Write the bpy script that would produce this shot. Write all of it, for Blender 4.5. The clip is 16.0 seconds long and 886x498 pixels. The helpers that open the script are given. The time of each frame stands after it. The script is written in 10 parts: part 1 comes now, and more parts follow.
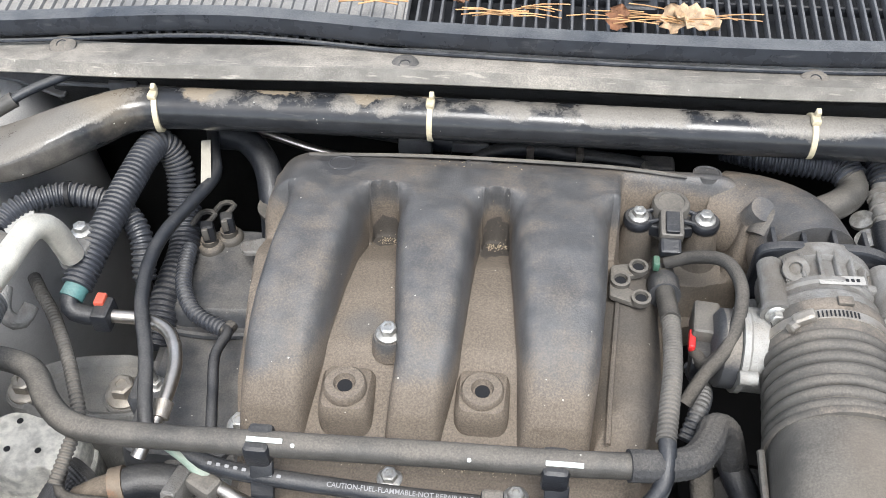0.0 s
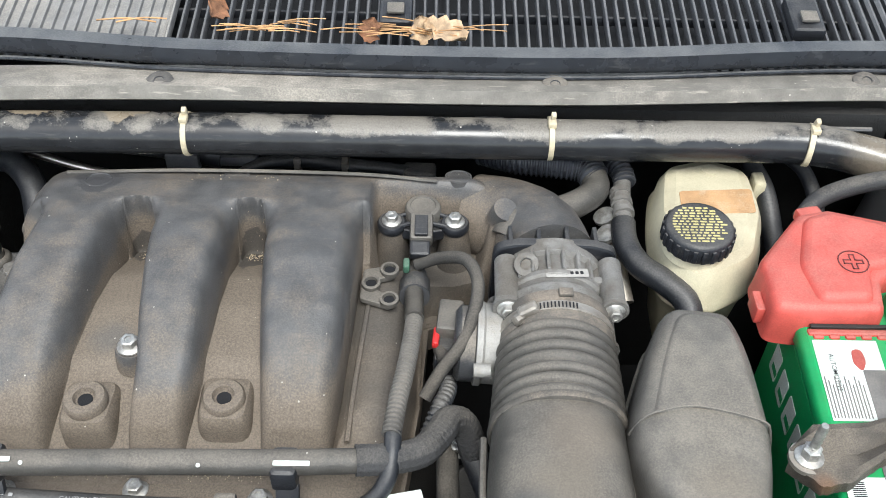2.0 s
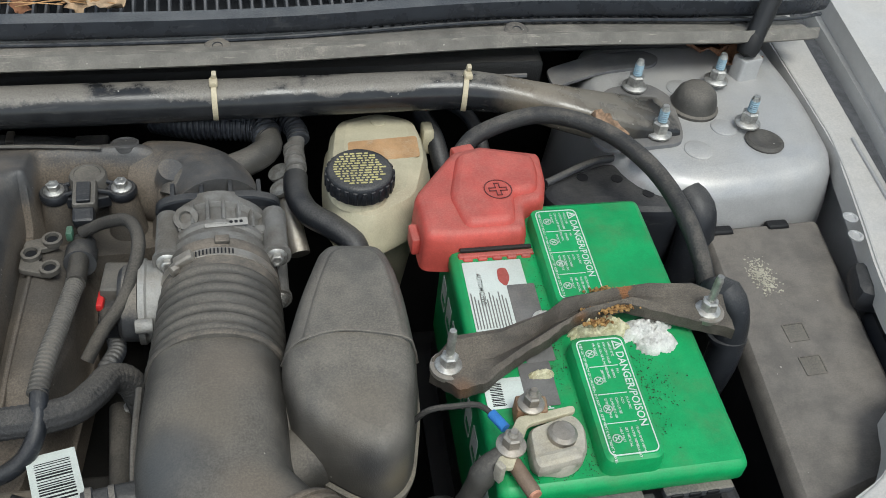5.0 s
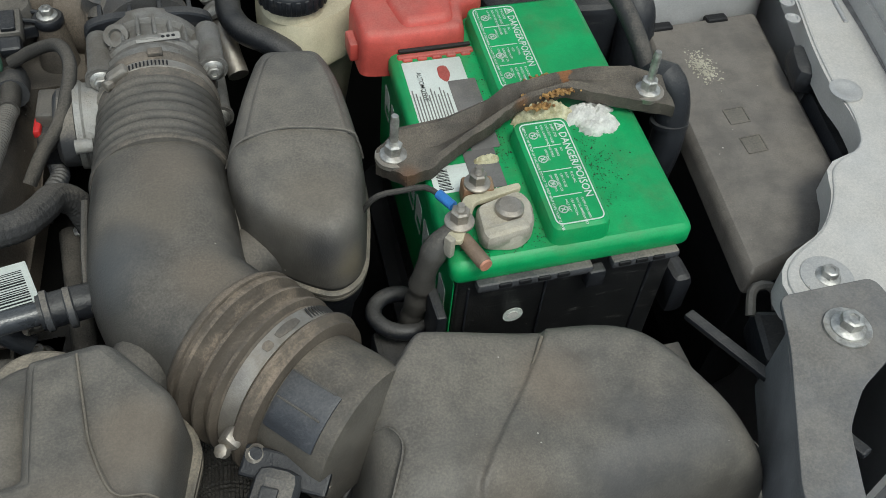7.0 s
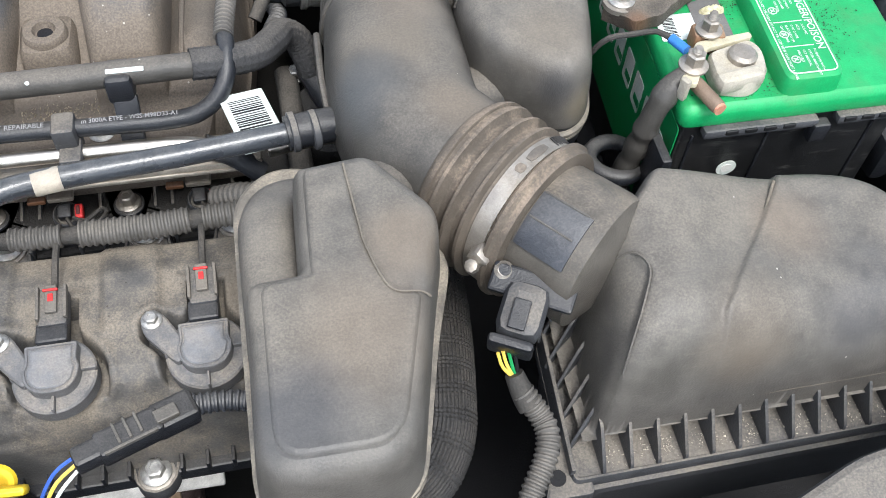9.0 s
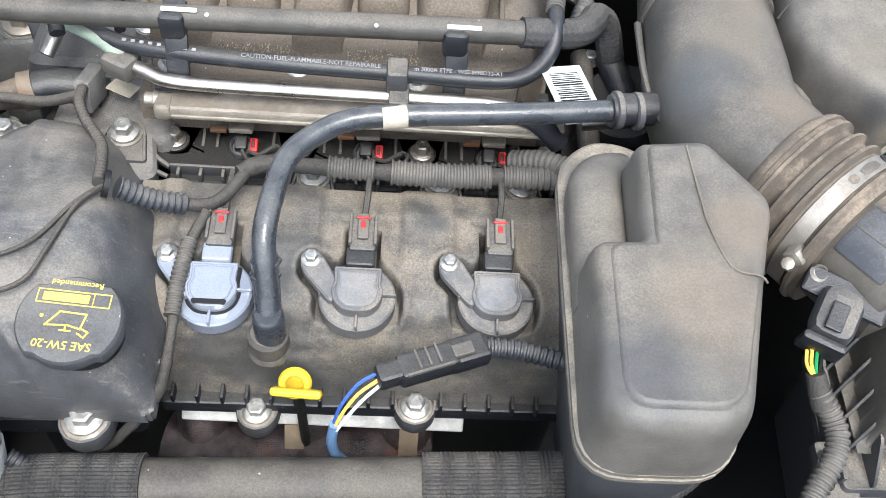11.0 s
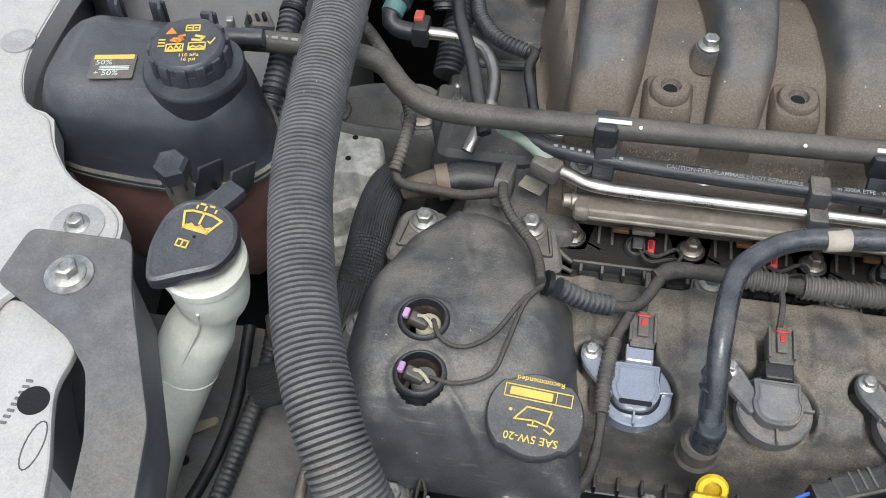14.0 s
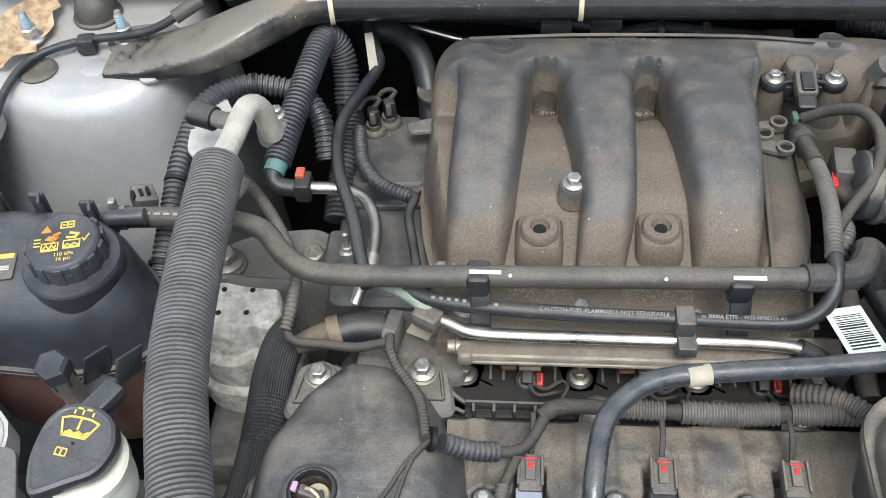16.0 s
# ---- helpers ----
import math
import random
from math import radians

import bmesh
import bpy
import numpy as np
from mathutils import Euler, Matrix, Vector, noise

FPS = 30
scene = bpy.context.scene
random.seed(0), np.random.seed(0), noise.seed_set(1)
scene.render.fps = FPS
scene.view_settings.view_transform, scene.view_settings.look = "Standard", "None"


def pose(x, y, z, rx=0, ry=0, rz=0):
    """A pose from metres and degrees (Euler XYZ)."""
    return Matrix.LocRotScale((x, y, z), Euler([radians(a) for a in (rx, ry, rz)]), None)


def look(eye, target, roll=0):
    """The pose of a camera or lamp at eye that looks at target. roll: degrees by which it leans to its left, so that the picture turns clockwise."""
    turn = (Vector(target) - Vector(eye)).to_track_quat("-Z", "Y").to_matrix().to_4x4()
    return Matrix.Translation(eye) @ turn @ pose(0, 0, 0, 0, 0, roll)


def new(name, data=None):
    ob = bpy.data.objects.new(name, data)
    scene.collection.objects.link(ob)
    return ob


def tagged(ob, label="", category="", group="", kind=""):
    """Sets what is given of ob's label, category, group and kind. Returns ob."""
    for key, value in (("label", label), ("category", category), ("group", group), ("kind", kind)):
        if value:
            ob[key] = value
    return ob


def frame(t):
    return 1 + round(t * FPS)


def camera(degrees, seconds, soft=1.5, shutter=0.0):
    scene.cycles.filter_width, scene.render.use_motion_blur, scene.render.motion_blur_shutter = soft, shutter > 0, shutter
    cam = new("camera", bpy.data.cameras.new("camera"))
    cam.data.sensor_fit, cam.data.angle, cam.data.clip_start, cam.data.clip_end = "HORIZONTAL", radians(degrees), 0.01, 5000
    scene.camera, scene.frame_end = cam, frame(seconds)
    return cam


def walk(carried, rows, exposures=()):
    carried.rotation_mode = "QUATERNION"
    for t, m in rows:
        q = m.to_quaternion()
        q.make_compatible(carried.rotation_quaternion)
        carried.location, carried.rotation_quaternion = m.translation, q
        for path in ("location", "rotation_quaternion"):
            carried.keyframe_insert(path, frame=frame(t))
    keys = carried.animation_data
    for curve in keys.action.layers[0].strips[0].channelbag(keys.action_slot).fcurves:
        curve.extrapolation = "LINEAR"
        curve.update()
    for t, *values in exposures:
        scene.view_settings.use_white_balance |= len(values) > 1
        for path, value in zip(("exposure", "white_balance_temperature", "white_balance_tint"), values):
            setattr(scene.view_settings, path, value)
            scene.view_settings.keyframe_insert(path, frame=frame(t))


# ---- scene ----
cam = camera(49.6, 16.0, soft=0.9)
PATH = [
    (0, (0.14, 0.035, 1.597), (-0.035, 1.403, 0.148), -1.7),
    (0.5, (0.171, 0.034, 1.599), (0.033, 1.407, 0.152), -1.9),
    (1, (0.209, 0.03, 1.605), (0.134, 1.412, 0.162), -0.4),
    (1.5, (0.245, 0.023, 1.605), (0.209, 1.419, 0.173), 0.3),
    (2, (0.276, 0.02, 1.609), (0.299, 1.422, 0.182), 1.7),
    (2.5, (0.315, 0.019, 1.61), (0.394, 1.427, 0.192), 2.4),
    (3, (0.344, 0.018, 1.607), (0.485, 1.44, 0.208), 3.2),
    (3.5, (0.37, 0.009, 1.608), (0.597, 1.435, 0.224), 4.7),
    (4, (0.385, -0.008, 1.606), (0.698, 1.414, 0.235), 6.2),
    (4.2, (0.39, -0.017, 1.603), (0.728, 1.405, 0.238), 6.6),
    (6.3, (0.408, -0.09, 1.544), (0.869, 1.196, 0.083), 7.0),
    (6.5, (0.409, -0.097, 1.54), (0.862, 1.168, 0.059), 6.5),
    (7, (0.404, -0.11, 1.53), (0.866, 1.107, 0.012), 6.3),
    (7.5, (0.383, -0.118, 1.509), (0.825, 1.049, -0.054), 5.6),
    (8, (0.349, -0.126, 1.499), (0.772, 1.008, -0.094), 5.5),
    (8.5, (0.314, -0.129, 1.495), (0.69, 0.973, -0.131), 5.6),
    (9, (0.281, -0.138, 1.501), (0.582, 0.979, -0.131), 4.9),
    (9.2, (0.271, -0.15, 1.501), (0.538, 0.993, -0.118), 4.4),
    (11.3, (0.103, -0.169, 1.504), (0.193, 0.98, -0.13), 7.3),
    (11.5, (0.092, -0.171, 1.505), (0.151, 0.981, -0.129), 6.4),
    (12, (0.063, -0.176, 1.508), (0.031, 0.984, -0.121), 4.6),
    (12.5, (0.027, -0.181, 1.514), (-0.084, 0.976, -0.113), 2.9),
    (13, (-0.017, -0.19, 1.526), (-0.174, 0.976, -0.092), 1.5),
    (13.5, (-0.058, -0.185, 1.539), (-0.251, 0.996, -0.063), 0.1),
    (14, (-0.086, -0.168, 1.55), (-0.294, 1.031, -0.037), -0.7),
    (14.5, (-0.089, -0.149, 1.573), (-0.293, 1.083, 0.01), -1.1),
    (15, (-0.076, -0.129, 1.591), (-0.266, 1.132, 0.05), -2.5),
    (15.5, (-0.052, -0.118, 1.609), (-0.226, 1.166, 0.086), -3.1),
    (16, (-0.015, -0.11, 1.623), (-0.171, 1.184, 0.105), -4.0),
]
STOPS = [(0, 1.55, 6500, 9), (2.0, 1.35, 6500, 6), (3.0, 1.05, 6500, 6), (4.0, 0.85, 6500, 4), (5.0, 0.45, 6500, 4), (6.5, 0.2, 6600, 1), (7.5, 0.5, 6550, 2), (8.2, 0.95, 6550, 4), (9, 1.4, 6400, 9), (12.5, 1.75, 6350, 8), (13.5, 0.85, 6350, 9), (14.5, 0.8, 6500, 6), (15, 0.75, 6500, 6), (16, 1.15, 6500, 7)]
walk(cam, [(t, look(eye, target, roll)) for t, eye, target, roll in PATH], STOPS)

# world and sun: a bright overcast day
world = bpy.data.worlds.new("overcast_sky")
scene.world = world
world.use_nodes = True
wn, wl = world.node_tree.nodes, world.node_tree.links
sky = wn.new("ShaderNodeTexSky")
sky.sky_type = "NISHITA"
sky.sun_disc = False
sky.sun_elevation, sky.sun_rotation = radians(55), radians(200)
sky.air_density, sky.dust_density, sky.ozone_density = 1.0, 1.0, 1.0
cloud = wn.new("ShaderNodeHueSaturation")
cloud.inputs["Saturation"].default_value = 0.45
wl.new(sky.outputs[0], cloud.inputs["Color"])
wl.new(cloud.outputs[0], wn["Background"].inputs[0])
wn["Background"].inputs[1].default_value = 0.15
sun = new("sun", bpy.data.lights.new("sun", "SUN"))
sun.data.energy, sun.data.angle, sun.data.color = 1.9, radians(24), (1.0, 0.98, 0.96)
sun.matrix_world = look((0, 0, 0), (-0.12, 0.42, -0.9))


# ---- mesh tools ----
def thing(name, label, category, at=(0, 0, 0), group="", kind=""):
    ob = new(name)
    ob.location = at
    ob.empty_display_size = 0.02
    return tagged(ob, label, category, group, kind)


def finish(name, bm, material, angle=38):
    me = bpy.data.meshes.new(name)
    bmesh.ops.recalc_face_normals(bm, faces=bm.faces)
    bm.to_mesh(me)
    bm.free()
    me.materials.append(material)
    me.shade_smooth()
    me.set_sharp_from_angle(angle=radians(angle))
    for p in me.polygons:
        if len(p.vertices) > 8:
            p.use_smooth = False
    return me


def part(name, bm, material, parent=None, label="", angle=38):
    ob = new(name, finish(name, bm, material, angle))
    if parent:
        ob.parent = parent
        shift = Vector((0, 0, 0)) if parent.parent else parent.location
        ob.matrix_parent_inverse = Matrix.Translation(-shift)
    return tagged(ob, label)


def solid(name, bm, material, label, category, group="", kind="", angle=38):
    return tagged(part(name, bm, material, None, "", angle), label, category, group, kind)


def spline(pts, step):
    """A smooth line through the points, at about even steps."""
    p = [Vector(q) for q in pts]
    p = [2 * p[0] - p[1]] + p + [2 * p[-1] - p[-2]]
    out = []
    for a, b, c, d in zip(p, p[1:], p[2:], p[3:]):
        n = max(2, int((c - b).length / step + 0.5))
        for k in range(n):
            t = k / n
            out.append((0.5 * ((2 * b) + (c - a) * t + (2 * a - 5 * b + 4 * c - d) * t**2 + (3 * b - a - 3 * c + d) * t**3), (b - p[1]).length))
    out = [q for q, _ in out] + [p[-2]]
    even, left = [out[0]], 0.0
    for a, b in zip(out, out[1:]):
        seg = (b - a).length
        while left + seg >= step and seg > 0:
            a = a.lerp(b, (step - left) / seg)
            seg = (b - a).length
            left = 0.0
            even.append(a)
        left += seg
    if (even[-1] - out[-1]).length > step * 0.3:
        even.append(out[-1])
    return even


def loft(rings, bm=None, cap=True, closed=True):
    bm = bm or bmesh.new()
    rows = [[bm.verts.new(p) for p in r] for r in rings]
    n = len(rows[0])
    for a, b in zip(rows, rows[1:]):
        for k in range(n if closed else n - 1):
            bm.faces.new((a[k], a[(k + 1) % n], b[(k + 1) % n], b[k]))
    if cap and closed:
        bm.faces.new(rows[0][::-1])
        bm.faces.new(rows[-1])
    return bm


def sweep(line, section, bm=None):
    """section(k, s): radius list or single radius at sample k and length s; rings follow the line without twist."""
    tang = [(line[min(k + 1, len(line) - 1)] - line[max(k - 1, 0)]).normalized() for k in range(len(line))]
    side = tang[0].orthogonal().normalized()
    up = Vector((0, 0, 1))
    if abs(tang[0].dot(up)) < 0.95:
        side = tang[0].cross(up).normalized()
    rings, s = [], 0.0
    for k, p in enumerate(line):
        if k:
            s += (p - line[k - 1]).length
            side = (side - side.dot(tang[k]) * tang[k]).normalized()
        other = tang[k].cross(side)
        rings.append([p + side * a + other * b for a, b in section(k, s)])
    return loft(rings, bm)


def circle(r, n=12, flat=1.0, power=2.0):
    out = []
    for k in range(n):
        c, s = math.cos(2 * math.pi * k / n), math.sin(2 * math.pi * k / n)
        out.append((r * math.copysign(abs(c) ** (2 / power), c), r * flat * math.copysign(abs(s) ** (2 / power), s)))
    return out


def tube(pts, r, n=12, step=0.006, bm=None, r1=None, flat=1.0):
    line = spline(pts, step)
    last = max(1, len(line) - 1)
    return sweep(line, lambda k, s: circle(r + ((r1 if r1 is not None else r) - r) * k / last, n, flat), bm)


def ribbed(pts, r, pitch=0.006, depth=0.0018, n=16, bm=None, wave=(0, 0, 1, 1)):
    """A corrugated hose."""
    line = spline(pts, pitch / len(wave))
    return sweep(line, lambda k, s: circle(r - depth * wave[k % len(wave)], n), bm)


def lathe(prof, at=(0, 0, 0), axis=(0, 0, 1), n=24, bm=None):
    """A turned body: rows of radius and height along the axis."""
    q = Vector(axis).normalized().to_track_quat("Z", "Y").to_matrix()
    at = Vector(at)
    rings = [[at + q @ Vector((max(r, 1e-4) * math.cos(2 * math.pi * k / n), max(r, 1e-4) * math.sin(2 * math.pi * k / n), h)) for k in range(n)] for r, h in prof]
    return loft(rings, bm)


def rounded(poly, r, n=4):
    """The polygon with its corners rounded by about r."""
    out = []
    for k, b in enumerate(poly):
        a, c = Vector(poly[k - 1][:2]), Vector(poly[(k + 1) % len(poly)][:2])
        rr = b[2] if len(b) > 2 else r
        b = Vector(b[:2])
        ra = min(rr, (a - b).length * 0.45)
        rc = min(rr, (c - b).length * 0.45)
        p, q = b + (a - b).normalized() * ra, b + (c - b).normalized() * rc
        for t in range(n + 1):
            t /= n
            out.append(p * (1 - t) ** 2 + b * 2 * t * (1 - t) + q * t * t)
    return out


def inset(poly, d):
    """The polygon moved inwards by d, with its corners mitred."""
    n = len(poly)
    pts = [Vector(p[:2]) for p in poly]
    area = sum(pts[k - 1].x * pts[k].y - pts[k].x * pts[k - 1].y for k in range(n))
    sign = 1 if area > 0 else -1
    out = []
    for k in range(n):
        e1, e2 = (pts[k] - pts[k - 1]).normalized(), (pts[(k + 1) % n] - pts[k]).normalized()
        n1, n2 = Vector((-e1.y, e1.x)) * sign, Vector((-e2.y, e2.x)) * sign
        m = n1 + n2
        m = m.normalized() if m.length > 1e-4 else n1
        out.append(pts[k] + m * d / max(0.4, m.dot(n1)))
    return out


def outline(poly, r, d, n):
    """The inset outline with rounded corners; convex corners tighten and hollow ones widen as it shrinks."""
    m = len(poly)
    pts = [Vector(p[:2]) for p in poly]
    area = sum(pts[k - 1].x * pts[k].y - pts[k].x * pts[k - 1].y for k in range(m))
    ins = inset(poly, d) if d else pts
    rows = []
    for k in range(m):
        e1, e2 = pts[k] - pts[k - 1], pts[(k + 1) % m] - pts[k]
        convex = (e1.x * e2.y - e1.y * e2.x) * area > 0
        rr = poly[k][2] if len(poly[k]) > 2 else r
        rows.append((ins[k].x, ins[k].y, max(0.0006, rr - d if convex else rr + d)))
    return rounded(rows, r, n)


def prism(poly, levels, r=0.01, n=4, bm=None, m=None):
    """A body with a rounded outline: levels are rows of (inset, z)."""
    rings = []
    for d, z in levels:
        ring = [Vector((p.x, p.y, z)) for p in outline(poly, r, d, n)]
        rings.append([m @ p for p in ring] if m else ring)
    return loft(rings, bm)


def slab(poly, z0, z1, r=0.004, bev=0.002, n=3, bm=None, m=None):
    return prism(poly, [(0, z0), (0, z1 - bev), (bev * 0.3, z1 - bev * 0.3), (bev, z1)], r, n, bm, m)


def box(c, s, b=0.002, m=None, bm=None, seg=2):
    x, y = s[0] / 2, s[1] / 2
    b = min(b, min(s) * 0.45)
    poly = [(-x, -y), (x, -y), (x, y), (-x, y)]
    t = Matrix.Translation(c) @ (m or Matrix.Identity(4))
    h = s[2] / 2
    return prism(poly, [(b, -h), (b * 0.3, -h + b * 0.3), (0, -h + b), (0, h - b), (b * 0.3, h - b * 0.3), (b, h)], b, seg, bm, t)


def turn(rx=0, ry=0, rz=0):
    return pose(0, 0, 0, rx, ry, rz)


def bolt(parent, at, axis=(0, 0, 1), s=0.0065, material=None, washer=None, name="bolt", stud=0.0, label=""):
    """A flanged hex bolt, with a stud end if asked."""
    bm = lathe([(s * 1.6, 0), (s * 1.6, s * 0.22), (s * 1.45, s * 0.34), (s * 1.08, s * 0.46), (s * 0.9, s * 0.5)], at, axis, 20)
    at2 = Vector(at) + Vector(axis).normalized() * s * 0.5
    hh = s * (1.35 if stud else 1.0)
    lathe([(s * 1.06, 0), (s * 1.06, hh * 0.85), (s * 0.85, hh), (s * 0.5, hh), (s * 0.45, hh * 0.85)], at2, axis, 6, bm)
    if stud:
        lathe([(s * 0.55, 0), (s * 0.55, stud * 0.3)] + [(s * (0.55 if k % 2 else 0.47), stud * (0.3 + 0.06 * k)) for k in range(11)] + [(s * 0.4, stud)], at2, axis, 10, bm)
    return part(name, bm, material or STEEL, parent, label)


def field(f, x0, x1, y0, y1, step, floor, bm=None, under=0.02):
    """A sheet over the ground plan whose height is f(x, y); left out where it falls to the floor, and closed by a skirt."""
    bm = bm or bmesh.new()
    nx, ny = int((x1 - x0) / step) + 1, int((y1 - y0) / step) + 1
    h = [[f(x0 + i * step, y0 + j * step) for j in range(ny)] for i in range(nx)]
    verts = {}

    def vert(i, j):
        if (i, j) not in verts:
            verts[i, j] = bm.verts.new((x0 + i * step, y0 + j * step, max(h[i][j], floor)))
        return verts[i, j]

    for i in range(nx - 1):
        for j in range(ny - 1):
            if max(h[i][j], h[i + 1][j], h[i][j + 1], h[i + 1][j + 1]) > floor:
                bm.faces.new((vert(i, j), vert(i + 1, j), vert(i + 1, j + 1), vert(i, j + 1)))
    edges = [e for e in bm.edges if e.is_boundary]
    made = bmesh.ops.extrude_edge_only(bm, edges=edges)["geom"]
    for v in made:
        if isinstance(v, bmesh.types.BMVert):
            v.co.z -= under
    return bm


def smax(a, b, k=0.006):
    h = max(0.0, min(1.0, 0.5 + 0.5 * (a - b) / k))
    return b + (a - b) * h + k * h * (1 - h)


def smin(a, b, k=0.006):
    return -smax(-a, -b, k)


def step01(a, b, x):
    t = max(0.0, min(1.0, (x - a) / (b - a)))
    return t * t * (3 - 2 * t)


def interp(x, xs, ys):
    return float(np.interp(x, xs, ys))


def lettering(text, size, m, material, parent, name="lettering", label="", align="LEFT", thick=0.0):
    cu = bpy.data.curves.new(name, "FONT")
    cu.body, cu.size, cu.align_x, cu.resolution_u, cu.extrude, cu.offset = text, size, align, 2, thick, size * 0.012
    ob = bpy.data.objects.new(name, cu)
    scene.collection.objects.link(ob)
    me = bpy.data.meshes.new_from_object(ob.evaluated_get(bpy.context.evaluated_depsgraph_get()))
    bpy.data.objects.remove(ob)
    bpy.data.curves.remove(cu)
    me.transform(m)
    me.materials.clear()
    me.materials.append(material)
    ob = new(name, me)
    if parent:
        ob.parent = parent
        shift = Vector((0, 0, 0)) if parent.parent else parent.location
        ob.matrix_parent_inverse = Matrix.Translation(-shift)
    return tagged(ob, label)


def strokes(name, lines, w, m, material, parent, label=""):
    """Printed lines: thin flat strips along each row of points, on the plane of m."""
    bm = bmesh.new()
    for pts in lines:
        for a, b in zip(pts, pts[1:]):
            a, b = Vector((*a, 0)), Vector((*b, 0))
            d = (b - a).normalized() * w / 2
            q = Vector((-d.y, d.x, 0))
            a, b = a - d, b + d
            low = [m @ (p + Vector((0, 0, -0.0002))) for p in (a - q, b - q, b + q, a + q)]
            high = [m @ (p + Vector((0, 0, 0.0003))) for p in (a - q, b - q, b + q, a + q)]
            loft([low, high], bm)
    return part(name, bm, material, parent, label)


def grid(xs, ys, f, under, bm=None):
    """A sheet whose rows follow ys and whose columns follow xs(y), with height f(x, y) and a skirt."""
    bm = bm or bmesh.new()
    rows = [[bm.verts.new((x, y, f(x, y))) for x in xs(y)] for y in ys]
    for a, b in zip(rows, rows[1:]):
        for k in range(len(a) - 1):
            bm.faces.new((a[k], a[k + 1], b[k + 1], b[k]))
    rim = bmesh.ops.extrude_edge_only(bm, edges=[e for e in bm.edges if e.is_boundary])["geom"]
    for v in rim:
        if isinstance(v, bmesh.types.BMVert):
            v.co.z -= under
    return bm


def braided(pts, r, strands=16, pitch=0.011, n=64, step=0.0016):
    """A hose under a woven sleeve: two families of strands that cross."""
    line = spline(pts, step)

    def ring(k, s):
        out = []
        for q in range(n):
            a = 2 * math.pi * q / n
            over = math.sin(strands * a / 2 + s * math.pi / pitch * 2) * math.sin(strands * a / 2 - s * math.pi / pitch * 2)
            rr = r * (1 + 0.05 * over)
            out.append((rr * math.cos(a), rr * math.sin(a)))
        return out
    return sweep(line, ring)


